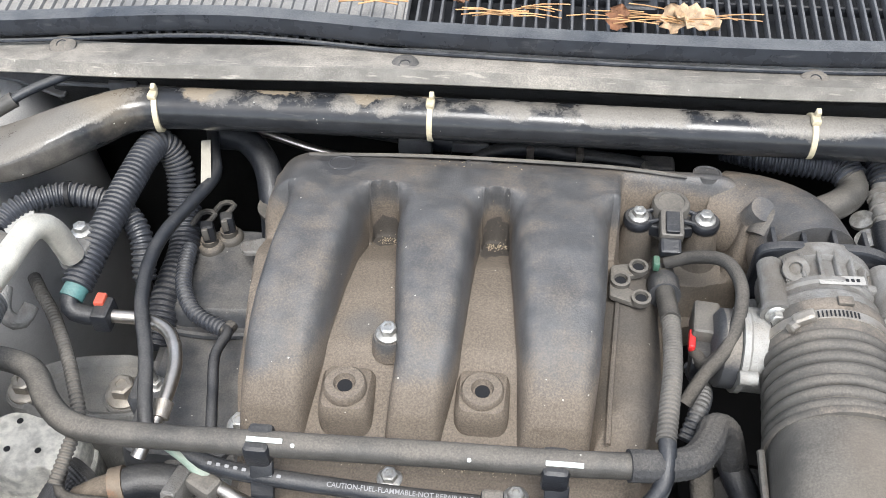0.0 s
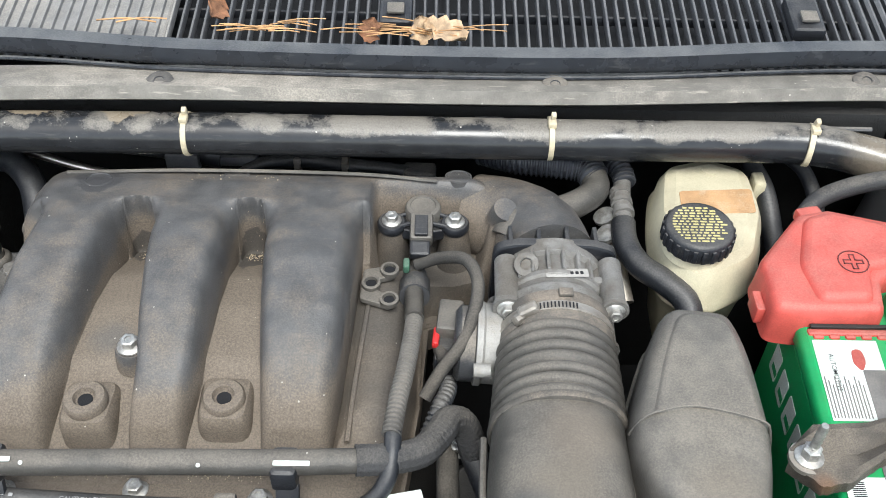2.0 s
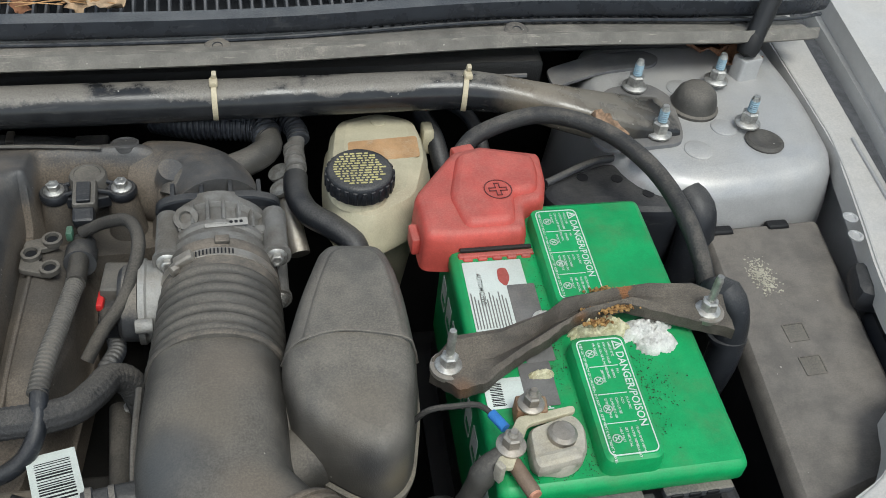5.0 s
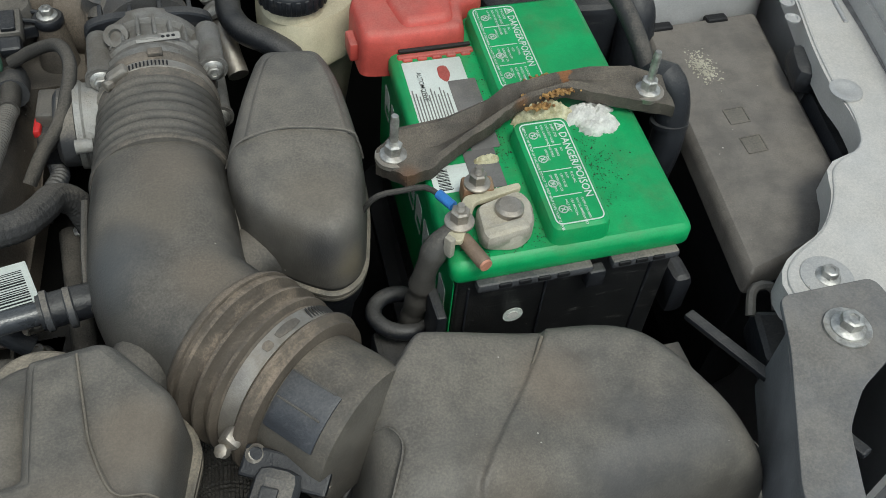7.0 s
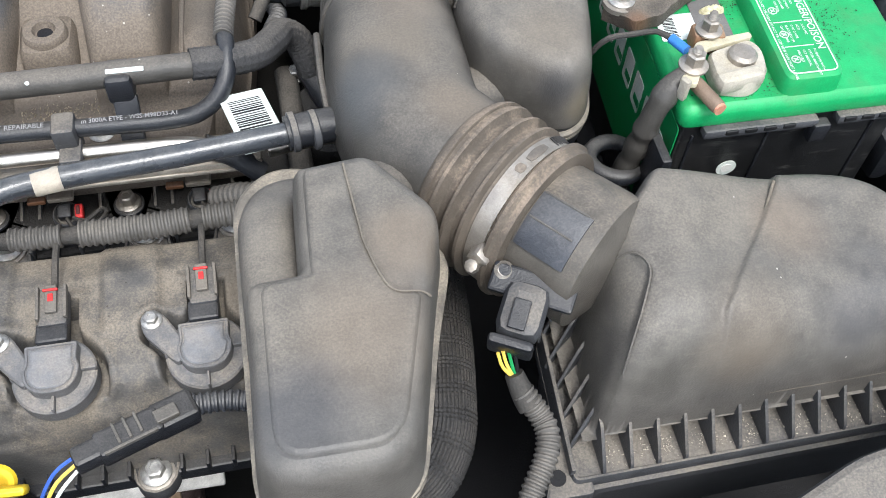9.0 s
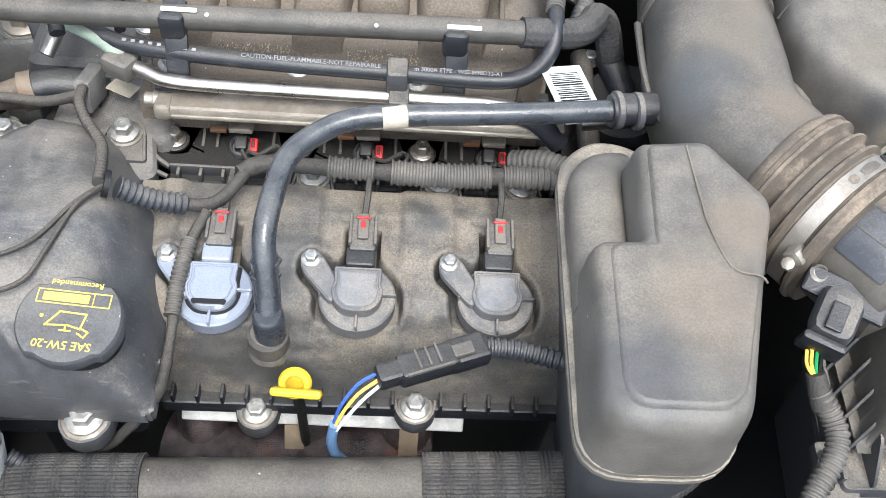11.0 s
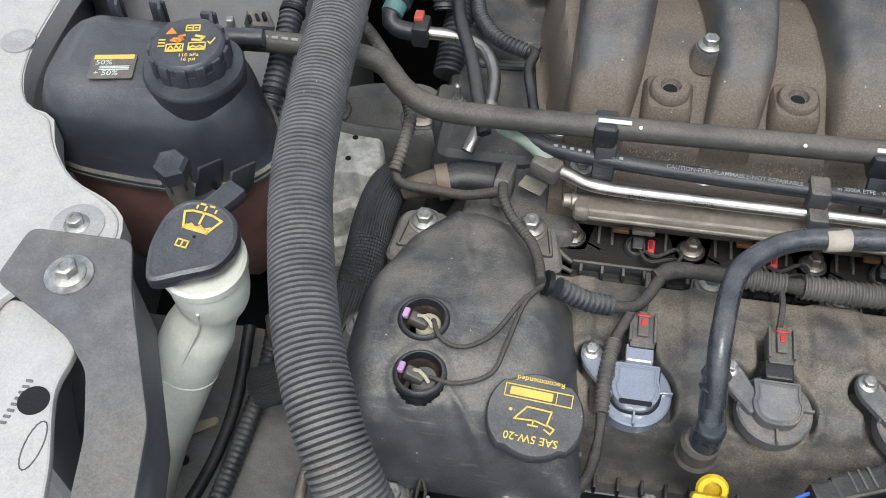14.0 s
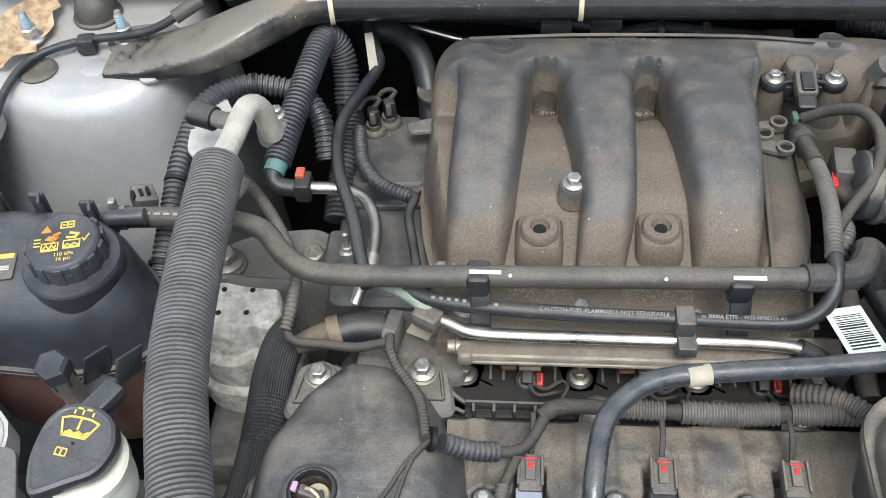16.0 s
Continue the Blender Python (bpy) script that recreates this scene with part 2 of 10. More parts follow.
# ---- materials ----
def mat(name, col, rough=0.5, metal=0.0, dust=0.0, dcol=(0.21, 0.165, 0.115), var=0.18, scale=45.0, grain=0.22, specks=0.0, settle=0.5, col2=None, coat=0.0, patch=9.0, low=None, patchy=1.0, sharp=1.0, speckcol=(0.6, 0.57, 0.5), scuff=0.07, blots=(), speckle=0.15):
    grey = sum(dcol) / 3
    dcol = tuple(0.76 * c + 0.24 * grey for c in dcol)
    m = bpy.data.materials.new(name)
    m.use_nodes = True
    n, l = m.node_tree.nodes, m.node_tree.links
    bsdf = n["Principled BSDF"]
    tex = n.new("ShaderNodeTexCoord")

    def noise_node(s, detail=4.0, rough_=0.6):
        t = n.new("ShaderNodeTexNoise")
        t.inputs["Scale"].default_value, t.inputs["Detail"].default_value, t.inputs["Roughness"].default_value = s, detail, rough_
        l.new(tex.outputs["Object"], t.inputs["Vector"])
        return t.outputs["Fac"]

    def math_node(op, a, b, c=None):
        t = n.new("ShaderNodeMath")
        t.operation = op
        for k, v in enumerate((a, b, c)):
            if v is None:
                continue
            if isinstance(v, (int, float)):
                t.inputs[k].default_value = v
            else:
                l.new(v, t.inputs[k])
        return t.outputs[0]

    def ramp(v, lo, hi):
        t = n.new("ShaderNodeMapRange")
        t.interpolation_type = "SMOOTHSTEP"
        t.inputs["From Min"].default_value, t.inputs["From Max"].default_value = lo, hi
        l.new(v, t.inputs["Value"])
        return t.outputs[0]

    def mix(f, a, b):
        t = n.new("ShaderNodeMix")
        t.data_type = "RGBA"
        if isinstance(f, (int, float)):
            t.inputs[0].default_value = f
        else:
            l.new(f, t.inputs[0])
        for k, v in ((6, a), (7, b)):
            if isinstance(v, tuple):
                t.inputs[k].default_value = (*v, 1)
            else:
                l.new(v, t.inputs[k])
        return t.outputs[2]

    mid, fine, big = noise_node(scale), noise_node(scale * 14, 3.0), noise_node(patch, 5.0, 0.65)
    lo, hi = tuple(c * (1 - var) for c in col), tuple(min(1, c * (1 + var)) for c in (col2 or col))
    base = mix(ramp(mid, 0.3, 0.7), lo, hi)
    grit = noise_node(scale * 30, 2.0, 0.7)
    r = math_node("MULTIPLY_ADD", mid, 0.24, rough - 0.12)
    if dust > 0:
        geo = n.new("ShaderNodeNewGeometry")
        sep = n.new("ShaderNodeSeparateXYZ")
        l.new(geo.outputs["Normal"], sep.inputs[0])
        lie = ramp(sep.outputs["Z"], -0.1, 1.0)
        d = math_node("MULTIPLY_ADD", lie, settle, math_node("MULTIPLY_ADD", big, patchy, 0.5 - 0.5 * patchy))
        d = math_node("MULTIPLY_ADD", math_node("SUBTRACT", fine, 0.5), 0.21 / sharp, d)
        d = math_node("MULTIPLY_ADD", math_node("SUBTRACT", mid, 0.5), 0.16, d)
        if low:
            pos = n.new("ShaderNodeSeparateXYZ")
            l.new(tex.outputs["Object"], pos.inputs[0])
            d = math_node("MULTIPLY_ADD", ramp(pos.outputs["Z"], low[1], low[0]), low[2], d)
        mid_d = 0.6 + 0.725 * settle
        half_d = (0.14 + 0.125 * settle) / sharp
        d = ramp(d, mid_d - half_d, mid_d + half_d)
        d = math_node("MULTIPLY", d, dust)
        base = mix(d, base, mix(ramp(fine, 0.3, 0.7), mix(ramp(mid, 0.3, 0.7), tuple(c * 0.78 for c in dcol), tuple(c * 0.96 for c in dcol)), tuple(min(1, c * 1.12) for c in dcol)))
        r = math_node("MULTIPLY_ADD", d, 0.35, r)
        if scuff:
            mp = n.new("ShaderNodeMapping")
            mp.inputs["Rotation"].default_value, mp.inputs["Scale"].default_value = (0.3, 0.5, 0.6), (1.0, 9.0, 5.0)
            l.new(tex.outputs["Object"], mp.inputs["Vector"])
            t = n.new("ShaderNodeTexNoise")
            t.inputs["Scale"].default_value, t.inputs["Detail"].default_value = 38.0, 5.0
            l.new(mp.outputs[0], t.inputs["Vector"])
            base = mix(math_node("MULTIPLY", ramp(t.outputs["Fac"], 0.6, 0.72), scuff), base, tuple(min(1, 1.5 * c + 0.02) for c in dcol))
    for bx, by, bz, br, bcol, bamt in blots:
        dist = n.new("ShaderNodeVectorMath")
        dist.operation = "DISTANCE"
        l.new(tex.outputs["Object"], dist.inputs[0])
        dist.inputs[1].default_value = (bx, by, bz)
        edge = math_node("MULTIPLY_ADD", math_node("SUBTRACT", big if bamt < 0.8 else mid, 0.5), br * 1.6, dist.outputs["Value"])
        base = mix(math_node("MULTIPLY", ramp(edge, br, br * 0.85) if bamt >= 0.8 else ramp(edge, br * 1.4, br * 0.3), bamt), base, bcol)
    if specks > 0:
        v = n.new("ShaderNodeTexVoronoi")
        v.inputs["Scale"].default_value = 150.0
        l.new(tex.outputs["Object"], v.inputs["Vector"])
        cut = n.new("ShaderNodeSeparateColor")
        l.new(v.outputs["Color"], cut.inputs[0])
        some = math_node("LESS_THAN", cut.outputs[0], specks)
        dot = math_node("MULTIPLY", math_node("LESS_THAN", v.outputs["Distance"], math_node("MULTIPLY", cut.outputs[1], 0.14)), some)
        base = mix(math_node("MULTIPLY", dot, 0.5), base, speckcol)
    if speckle:
        val = n.new("ShaderNodeHueSaturation")
        l.new(base, val.inputs["Color"])
        l.new(math_node("MULTIPLY_ADD", math_node("ADD", math_node("SUBTRACT", fine, 0.5), math_node("SUBTRACT", grit, 0.5)), 2.6 * speckle, 1.0), val.inputs["Value"])
        base = val.outputs["Color"]
    l.new(base, bsdf.inputs["Base Color"])
    l.new(r, bsdf.inputs["Roughness"])
    bsdf.inputs["Metallic"].default_value = metal
    bsdf.inputs["Specular IOR Level"].default_value = 0.5 if metal or coat else 0.42
    if coat:
        bsdf.inputs["Coat Weight"].default_value = coat
        bsdf.inputs["Coat Roughness"].default_value = 0.12
    bump = n.new("ShaderNodeBump")
    bump.inputs["Strength"].default_value = grain
    bump.inputs["Distance"].default_value = 0.002
    h = math_node("MULTIPLY_ADD", mid, 0.6, fine)
    l.new(h, bump.inputs["Height"])
    l.new(bump.outputs[0], bsdf.inputs["Normal"])
    return m


DUST = (0.20, 0.17, 0.13)
PLASTIC = mat("dusty_black_plastic", (0.050, 0.052, 0.056), 0.5, dust=0.8, dcol=DUST, specks=0.05)
PLASTIC_CLEAN = mat("black_plastic", (0.014, 0.0155, 0.019), 0.40, dust=0.25, dcol=(0.19, 0.17, 0.14), specks=0.06)
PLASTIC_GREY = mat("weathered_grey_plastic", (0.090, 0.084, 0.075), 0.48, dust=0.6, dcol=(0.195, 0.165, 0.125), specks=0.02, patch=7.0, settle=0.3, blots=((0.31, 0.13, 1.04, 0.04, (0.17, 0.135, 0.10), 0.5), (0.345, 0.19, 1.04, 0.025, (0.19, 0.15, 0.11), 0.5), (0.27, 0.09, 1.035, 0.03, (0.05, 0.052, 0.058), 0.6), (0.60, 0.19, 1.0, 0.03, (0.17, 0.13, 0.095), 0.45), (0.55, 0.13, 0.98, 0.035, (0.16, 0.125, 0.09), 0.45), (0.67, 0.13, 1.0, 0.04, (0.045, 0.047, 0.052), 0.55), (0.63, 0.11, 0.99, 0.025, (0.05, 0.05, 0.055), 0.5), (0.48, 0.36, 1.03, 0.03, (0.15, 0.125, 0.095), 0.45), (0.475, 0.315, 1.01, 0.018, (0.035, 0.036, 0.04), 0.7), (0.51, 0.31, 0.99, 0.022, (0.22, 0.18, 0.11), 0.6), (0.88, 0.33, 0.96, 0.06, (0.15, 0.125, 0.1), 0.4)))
# pit blots darken the valley ends; the last three paint the right shelf's shade
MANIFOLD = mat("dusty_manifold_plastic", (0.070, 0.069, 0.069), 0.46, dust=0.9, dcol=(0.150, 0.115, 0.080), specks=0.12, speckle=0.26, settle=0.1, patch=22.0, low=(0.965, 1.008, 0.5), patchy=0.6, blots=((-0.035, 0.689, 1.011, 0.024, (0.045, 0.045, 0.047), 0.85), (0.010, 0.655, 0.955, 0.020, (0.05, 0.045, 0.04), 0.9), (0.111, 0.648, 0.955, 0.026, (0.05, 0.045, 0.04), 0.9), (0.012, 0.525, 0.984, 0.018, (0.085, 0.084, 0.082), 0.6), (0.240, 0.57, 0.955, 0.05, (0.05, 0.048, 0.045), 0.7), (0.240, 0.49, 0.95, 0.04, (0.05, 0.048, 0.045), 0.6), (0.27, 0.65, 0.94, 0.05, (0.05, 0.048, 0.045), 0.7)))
RUBBER = mat("dusty_rubber", (0.052, 0.049, 0.044), 0.5, dust=0.65, dcol=(0.165, 0.14, 0.11), specks=0.03, blots=((0.37, 0.36, 1.03, 0.03, (0.15, 0.125, 0.095), 0.5), (0.345, 0.33, 1.02, 0.03, (0.06, 0.065, 0.07), 0.6), (0.385, 0.405, 1.03, 0.03, (0.16, 0.13, 0.1), 0.5), (0.40, 0.30, 1.03, 0.025, (0.17, 0.135, 0.1), 0.5)))
RUBBER_CLEAN = mat("black_rubber", (0.016, 0.018, 0.022), 0.38, dust=0.25, dcol=(0.2, 0.18, 0.15))
LOOM = mat("split_loom_plastic", (0.034, 0.037, 0.044), 0.36, dust=0.5, dcol=(0.2, 0.185, 0.16), specks=0.06)
LOOM_GREY = mat("faded_loom_plastic", (0.082, 0.077, 0.07), 0.6, dust=0.6, dcol=DUST)
TAPE = mat("cloth_harness_tape", (0.036, 0.034, 0.031), 0.8, dust=0.5, dcol=(0.15, 0.128, 0.1), grain=0.5)
STEEL = mat("zinc_plated_steel", (0.42, 0.415, 0.395), 0.4, 0.8, dust=0.6, dcol=(0.24, 0.20, 0.15), grain=0.2, scale=160, patch=60.0, settle=0.15, var=0.3)
STEEL_DULL = mat("dull_steel", (0.36, 0.33, 0.29), 0.45, 0.8, dust=0.7, dcol=(0.2, 0.165, 0.12), patch=30.0, settle=0.2)
CHROME = mat("bright_steel_tube", (0.58, 0.545, 0.50), 0.3, 1.0, dust=0.4, dcol=(0.24, 0.2, 0.15), grain=0.05, patch=20.0)
ALU = mat("cast_aluminium", (0.215, 0.208, 0.195), 0.5, 0.4, dust=0.9, dcol=(0.125, 0.108, 0.086), grain=0.6, settle=0.3, patch=30.0)
RUST = mat("rusty_iron", (0.022, 0.016, 0.017), 0.32, 0.3, var=0.5, scale=60, grain=0.6, col2=(0.045, 0.032, 0.032), blots=((0.15, 0.17, 0.69, 0.02, (0.16, 0.06, 0.03), 0.7), (0.03, 0.17, 0.69, 0.012, (0.14, 0.06, 0.03), 0.6)))
PAINT = mat("silver_body_paint", (0.40, 0.40, 0.40), 0.35, 0.3, dust=0.5, dcol=(0.4, 0.37, 0.32), var=0.05, grain=0.02, specks=0.02, speckcol=(0.2, 0.16, 0.1))
PAINT_WHITE = mat("pale_silver_edge_paint", (0.45, 0.44, 0.425), 0.4, 0.1, dust=0.4, dcol=(0.45, 0.4, 0.33), var=0.05, grain=0.02)
PAINT_DARK = mat("undercoated_steel", (0.115, 0.117, 0.122), 0.55, 0.0, dust=0.5, dcol=DUST)
# grimy metal, its base darkened further to hold the shade of deep gaps
GRIME_SHADE = mat("grimy_shade_dark_metal", (0.010, 0.010, 0.010), 0.6, 0.1, dust=0.4, dcol=(0.05, 0.042, 0.033), grain=0.5)
BAR = mat("worn_black_paint", (0.016, 0.017, 0.019), 0.22, dust=0.75, dcol=(0.19, 0.168, 0.135), settle=0.5, patch=17.0, specks=0.2, sharp=2.6, grain=0.06, blots=((0.76, 0.695, 1.035, 0.055, (0.17, 0.15, 0.12), 0.75), (0.70, 0.715, 1.045, 0.035, (0.19, 0.16, 0.12), 0.7), (-0.33, 0.67, 1.03, 0.055, (0.15, 0.135, 0.115), 0.75), (-0.26, 0.71, 1.05, 0.03, (0.19, 0.16, 0.12), 0.75), (-0.17, 0.74, 1.056, 0.026, (0.20, 0.165, 0.12), 0.9), (-0.02, 0.755, 1.056, 0.03, (0.20, 0.165, 0.12), 0.9), (-0.10, 0.752, 1.054, 0.028, (0.22, 0.18, 0.13), 0.9), (0.04, 0.757, 1.056, 0.022, (0.20, 0.165, 0.12), 0.9)))
STRIP = mat("grey_cowl_plastic", (0.17, 0.16, 0.142), 0.7, dust=0.9, dcol=(0.36, 0.315, 0.255), settle=0.1, specks=0.25, scuff=0.35, patch=6.0)
SEAL = mat("rubber_seal", (0.022, 0.025, 0.031), 0.28, dust=0.35, dcol=(0.22, 0.215, 0.2))
GREEN = mat("green_plastic", (0.008, 0.28, 0.085), 0.42, dust=0.36, dcol=(0.09, 0.085, 0.035), settle=0.1, var=0.1, grain=0.08, patch=24.0)
RED = mat("faded_red_plastic", (0.44, 0.07, 0.055), 0.5, dust=0.6, dcol=(0.27, 0.12, 0.09), var=0.15, grain=0.08, blots=((0.585, 0.575, 1.045, 0.007, (0.05, 0.03, 0.03), 0.7), (0.597, 0.592, 1.048, 0.004, (0.05, 0.03, 0.03), 0.7), (0.66, 0.585, 1.05, 0.006, (0.12, 0.05, 0.04), 0.6), (0.575, 0.52, 1.03, 0.008, (0.12, 0.05, 0.04), 0.5)))
BRIGHT_RED = mat("red_plastic", (0.55, 0.03, 0.03), 0.4, var=0.1)
CREAM = mat("yellowed_nylon", (0.50, 0.46, 0.33), 0.42, dust=0.6, dcol=(0.30, 0.25, 0.15), var=0.08, grain=0.08)
WHITE_PLASTIC = mat("milky_plastic", (0.60, 0.61, 0.54), 0.4, dust=0.4, dcol=(0.42, 0.36, 0.24), var=0.06, grain=0.05)
TIE = mat("yellowed_cable_tie", (0.46, 0.40, 0.28), 0.5, dust=0.3, dcol=DUST)
SATIN = mat("satin_black_moulding", (0.030, 0.033, 0.040), 0.36, dust=0.3, dcol=(0.17, 0.16, 0.145), specks=0.05, coat=0.15)
HOSE_PRINT = mat("grey_hose_print", (0.22, 0.22, 0.22), 0.6)
WHITE = mat("white_print", (0.58, 0.63, 0.59), 0.55, dust=0.25, dcol=DUST, var=0.05)
YELLOW = mat("yellow_print", (0.70, 0.50, 0.09), 0.5, dust=0.2, dcol=DUST, var=0.06)
# for real black parts and print, and for shade filled into gaps
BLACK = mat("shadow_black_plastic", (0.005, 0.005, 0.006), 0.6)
ASPHALT = mat("asphalt", (0.05, 0.05, 0.052), 0.85, var=0.35, scale=30, grain=0.8)

# ---- setting: ground and the car's sheet metal ----
MID = 0.203  # the car's centre line


def mirror(p):
    return (2 * MID - p[0], *p[1:])


bm = bmesh.new()
bmesh.ops.create_grid(bm, x_segments=40, y_segments=40, size=400)
tagged(part("ground", bm, ASPHALT), "grey asphalt ground under the car", "ground", kind="structure")

# added near-black sheet that closes the bay below, shade put into its colour
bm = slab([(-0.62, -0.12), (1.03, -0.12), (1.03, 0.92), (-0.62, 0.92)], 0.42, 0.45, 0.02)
tagged(part("bay_floor_shade", bm, BLACK), "near-black sheet added under the engine, coloured as the shade of the gaps", "splash shield", kind="structure")

# added plain near-black wall, at the radiator core, that closes the bay at the front
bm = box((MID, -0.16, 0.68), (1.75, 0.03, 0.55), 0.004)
tagged(part("radiator_core", bm, BLACK), "plain near-black wall added at the radiator core to close the bay", "radiator", kind="structure")

# firewall
bm = box((MID, 0.93, 0.72), (1.7, 0.02, 0.62), 0.004)
tagged(part("firewall", bm, GRIME_SHADE), "dark coated steel bulkhead behind the engine", "bulkhead", kind="structure")


def apron(side):
    """Inner wing: a wall and the pale flange along its top."""
    f = (lambda p: mirror(p)) if side < 0 else (lambda p: p)
    walls = [f(p) for p in [(0.88, 0.12), (0.98, 0.30), (1.01, 0.50), (1.04, 0.72), (1.07, 0.98)]]
    line = spline([(x, y, 0) for x, y in walls], 0.02)
    bm = bmesh.new()
    out = [(p.x, p.y) for p in line]
    n = Vector((1 if side > 0 else -1, 0))
    rings = []
    for x, y in out:
        rings.append([(x, y, 0.45), (x, y, 0.985), (x + n.x * 0.012, y, 0.985), (x + n.x * 0.012, y, 0.45)])
    loft(rings, bm)
    tagged(part("inner_wing_" + ("right" if side > 0 else "left"), bm, PAINT), "silver painted inner wing panel of the engine bay", "inner wing", kind="structure")


apron(1)
apron(-1)


def wing_rail(side):
    """The pale flange on top of the inner wing, with a raised lip, holes and the bolt at its front end."""
    f = (lambda p: mirror(p)) if side < 0 else (lambda p: p)
    root = thing("wing_rail", "pale silver steel wing flange with spot welds and drain holes", "wing flange", (f((0.95, 0.4))[0], 0.4, 1.0))
    top = [(1.05, 0.93), (1.024, 0.671), (1.010, 0.611), (0.988, 0.534), (0.970, 0.476), (0.957, 0.42), (0.955, 0.385)] if side > 0 else [(1.01, 0.93), (0.972, 0.69), (0.962, 0.635), (0.948, 0.585), (0.951, 0.545), (0.953, 0.49), (0.951, 0.412), (0.941, 0.366)]
    edge = top + [(0.94, 0.345) if side > 0 else (0.922, 0.336), (0.899, 0.330), (0.885, 0.30), (0.857, 0.268), (0.82, 0.250), (0.803, 0.235), (0.799, 0.210), (0.83, 0.175), (0.86, 0.16), (0.862, 0.12), (0.90, 0.085), (0.98, 0.10), (0.99, 0.3), (1.03, 0.5), (1.07, 0.75), (1.10, 0.93)]
    poly = [f(p) for p in edge]
    zz = 1.004
    bm = slab(poly, zz - 0.006, zz, 0.016, 0.002)
    part("flange", bm, PAINT_WHITE, root)
    # turned-down inner lip
    line = spline([(*f(p), zz - 0.014) for p in edge[:15]], 0.012)
    bm = sweep(line, lambda k, s: [(-0.002, -0.012), (0.002, -0.012), (0.002, 0.012), (-0.002, 0.012)])
    part("lip", bm, PAINT_WHITE, root)
    # outer step and wing edge
    line = spline([(*f(p), 1.012) for p in [(1.13, 0.96), (1.085, 0.70), (1.04, 0.48), (1.005, 0.32), (0.985, 0.10)]], 0.02)
    bm = sweep(line, lambda k, s: [(-0.012, -0.012), (0.012, -0.012), (0.012, 0.006), (-0.009, 0.008)])
    part("step", bm, PAINT, root)
    line = spline([(*f(p), 1.03) for p in [(1.20, 0.96), (1.15, 0.70), (1.105, 0.48), (1.07, 0.32), (1.05, 0.06)]], 0.02)
    bm = sweep(line, lambda k, s: [(-0.045, -0.02), (0.07, -0.02), (0.07, 0.03), (0.0, 0.022), (-0.045, 0.0)])
    part("wing_edge", bm, PAINT_WHITE, root, "glossy silver outer wing edge")
    # raised seam bead
    line = spline([(*f(p), zz + 0.001) for p in [(1.045, 0.66), (1.03, 0.56), (1.018, 0.50)]], 0.006)
    part("seam", tube([tuple(q) for q in line], 0.0022, 8), PAINT, root)
    for p, r in (((0.962, 0.41), 0.010), ((0.976, 0.54), 0.005), ((0.968, 0.515), 0.005)):
        p = f(p)
        part("drain_hole", lathe([(r * 1.5, 0), (r * 1.5, 0.0015), (r, 0.002), (r * 0.8, 0.0008), (0, 0.0006)], (*p, zz + 0.0005), n=18), PAINT, root)
    bolt(root, (*f((0.832, 0.224)), zz + 0.001), s=0.006, washer=True, name="bolt")
    part("washer", lathe([(0.02, 0), (0.02, 0.002), (0.016, 0.003), (0.0, 0.003)], (*f((0.832, 0.224)), zz - 0.001)), PAINT, root)
    return root


wing_rail(1)
wing_rail(-1)


def strut_tower(side):
    f = (lambda p: mirror(p)) if side < 0 else (lambda p: p)
    sgn = 1 if side > 0 else -1
    root = thing("strut_tower", "silver painted suspension strut tower, dusty, with studs", "strut tower", (f((0.88, 0.74))[0], 0.74, 0.5))
    poly = [f(p) for p in [(0.775, 0.70), (0.79, 0.625), (0.85, 0.592), (1.01, 0.61), (1.03, 0.74), (1.03, 0.90), (0.86, 0.92), (0.785, 0.84)]]
    bm = prism(poly, [(-0.03, 0.50), (-0.022, 0.80), (-0.01, 0.95), (-0.003, 0.985), (0.004, 0.999), (0.014, 1.006), (0.03, 1.008)], 0.05, 6)
    part("tower", bm, PAINT, root)
    cx, cy = f((0.885, 0.723 if side > 0 else 0.74))
    part("rubber_dome", lathe([(0.027, 0), (0.027, 0.003), (0.0245, 0.005), (0.0235, 0.012), (0.020, 0.021), (0.014, 0.027), (0.006, 0.029), (0.0, 0.029)], (cx, cy, 1.008)), RUBBER, root, "black rubber dome over the strut end")
    gx, gy = f((0.939, 0.658) if side > 0 else (0.92, 0.644))
    part("grommet", lathe([(0.02, 0), (0.0205, 0.002), (0.017, 0.004), (0.011, 0.003), (0.006, 0.0008), (0, 0.0006)], (gx, gy, 1.008)), RUBBER, root, "flat black rubber grommet")
    for px, py, pr in ((0.885, 0.758, 0.016), (0.862, 0.650, 0.015), (0.905, 0.685, 0.014), (0.80, 0.64, 0.012)):
        part("stamped_pad", lathe([(pr, -0.002), (pr, 0.0010), (pr - 0.0015, 0.0018), (0, 0.0018)], (*f((px, py)), 1.008), n=24), PAINT, root)
    for p in [(0.828, 0.756), (0.825, 0.673), (0.927, 0.762), (0.929, 0.683)] if side > 0 else [(0.858, 0.815), (0.838, 0.692), (0.945, 0.80), (0.94, 0.69)]:
        b = bolt(root, (*f(p), 1.0145), s=0.0085, stud=0.03, name="stud")
        part("thread_end", lathe([(0.0046, 0)] + [(0.0051 if k % 2 else 0.0044, 0.0012 * k) for k in range(1, 12)] + [(0.0036, 0.014), (0, 0.014)], (*f(p), 1.030), n=14), BLUEISH, root, "blue thread-locked stud end")
    return root


BLUEISH = mat("blue_thread_lock", (0.22, 0.32, 0.38), 0.5, dust=0.2, dcol=DUST)
strut_tower(1)
strut_tower(-1)

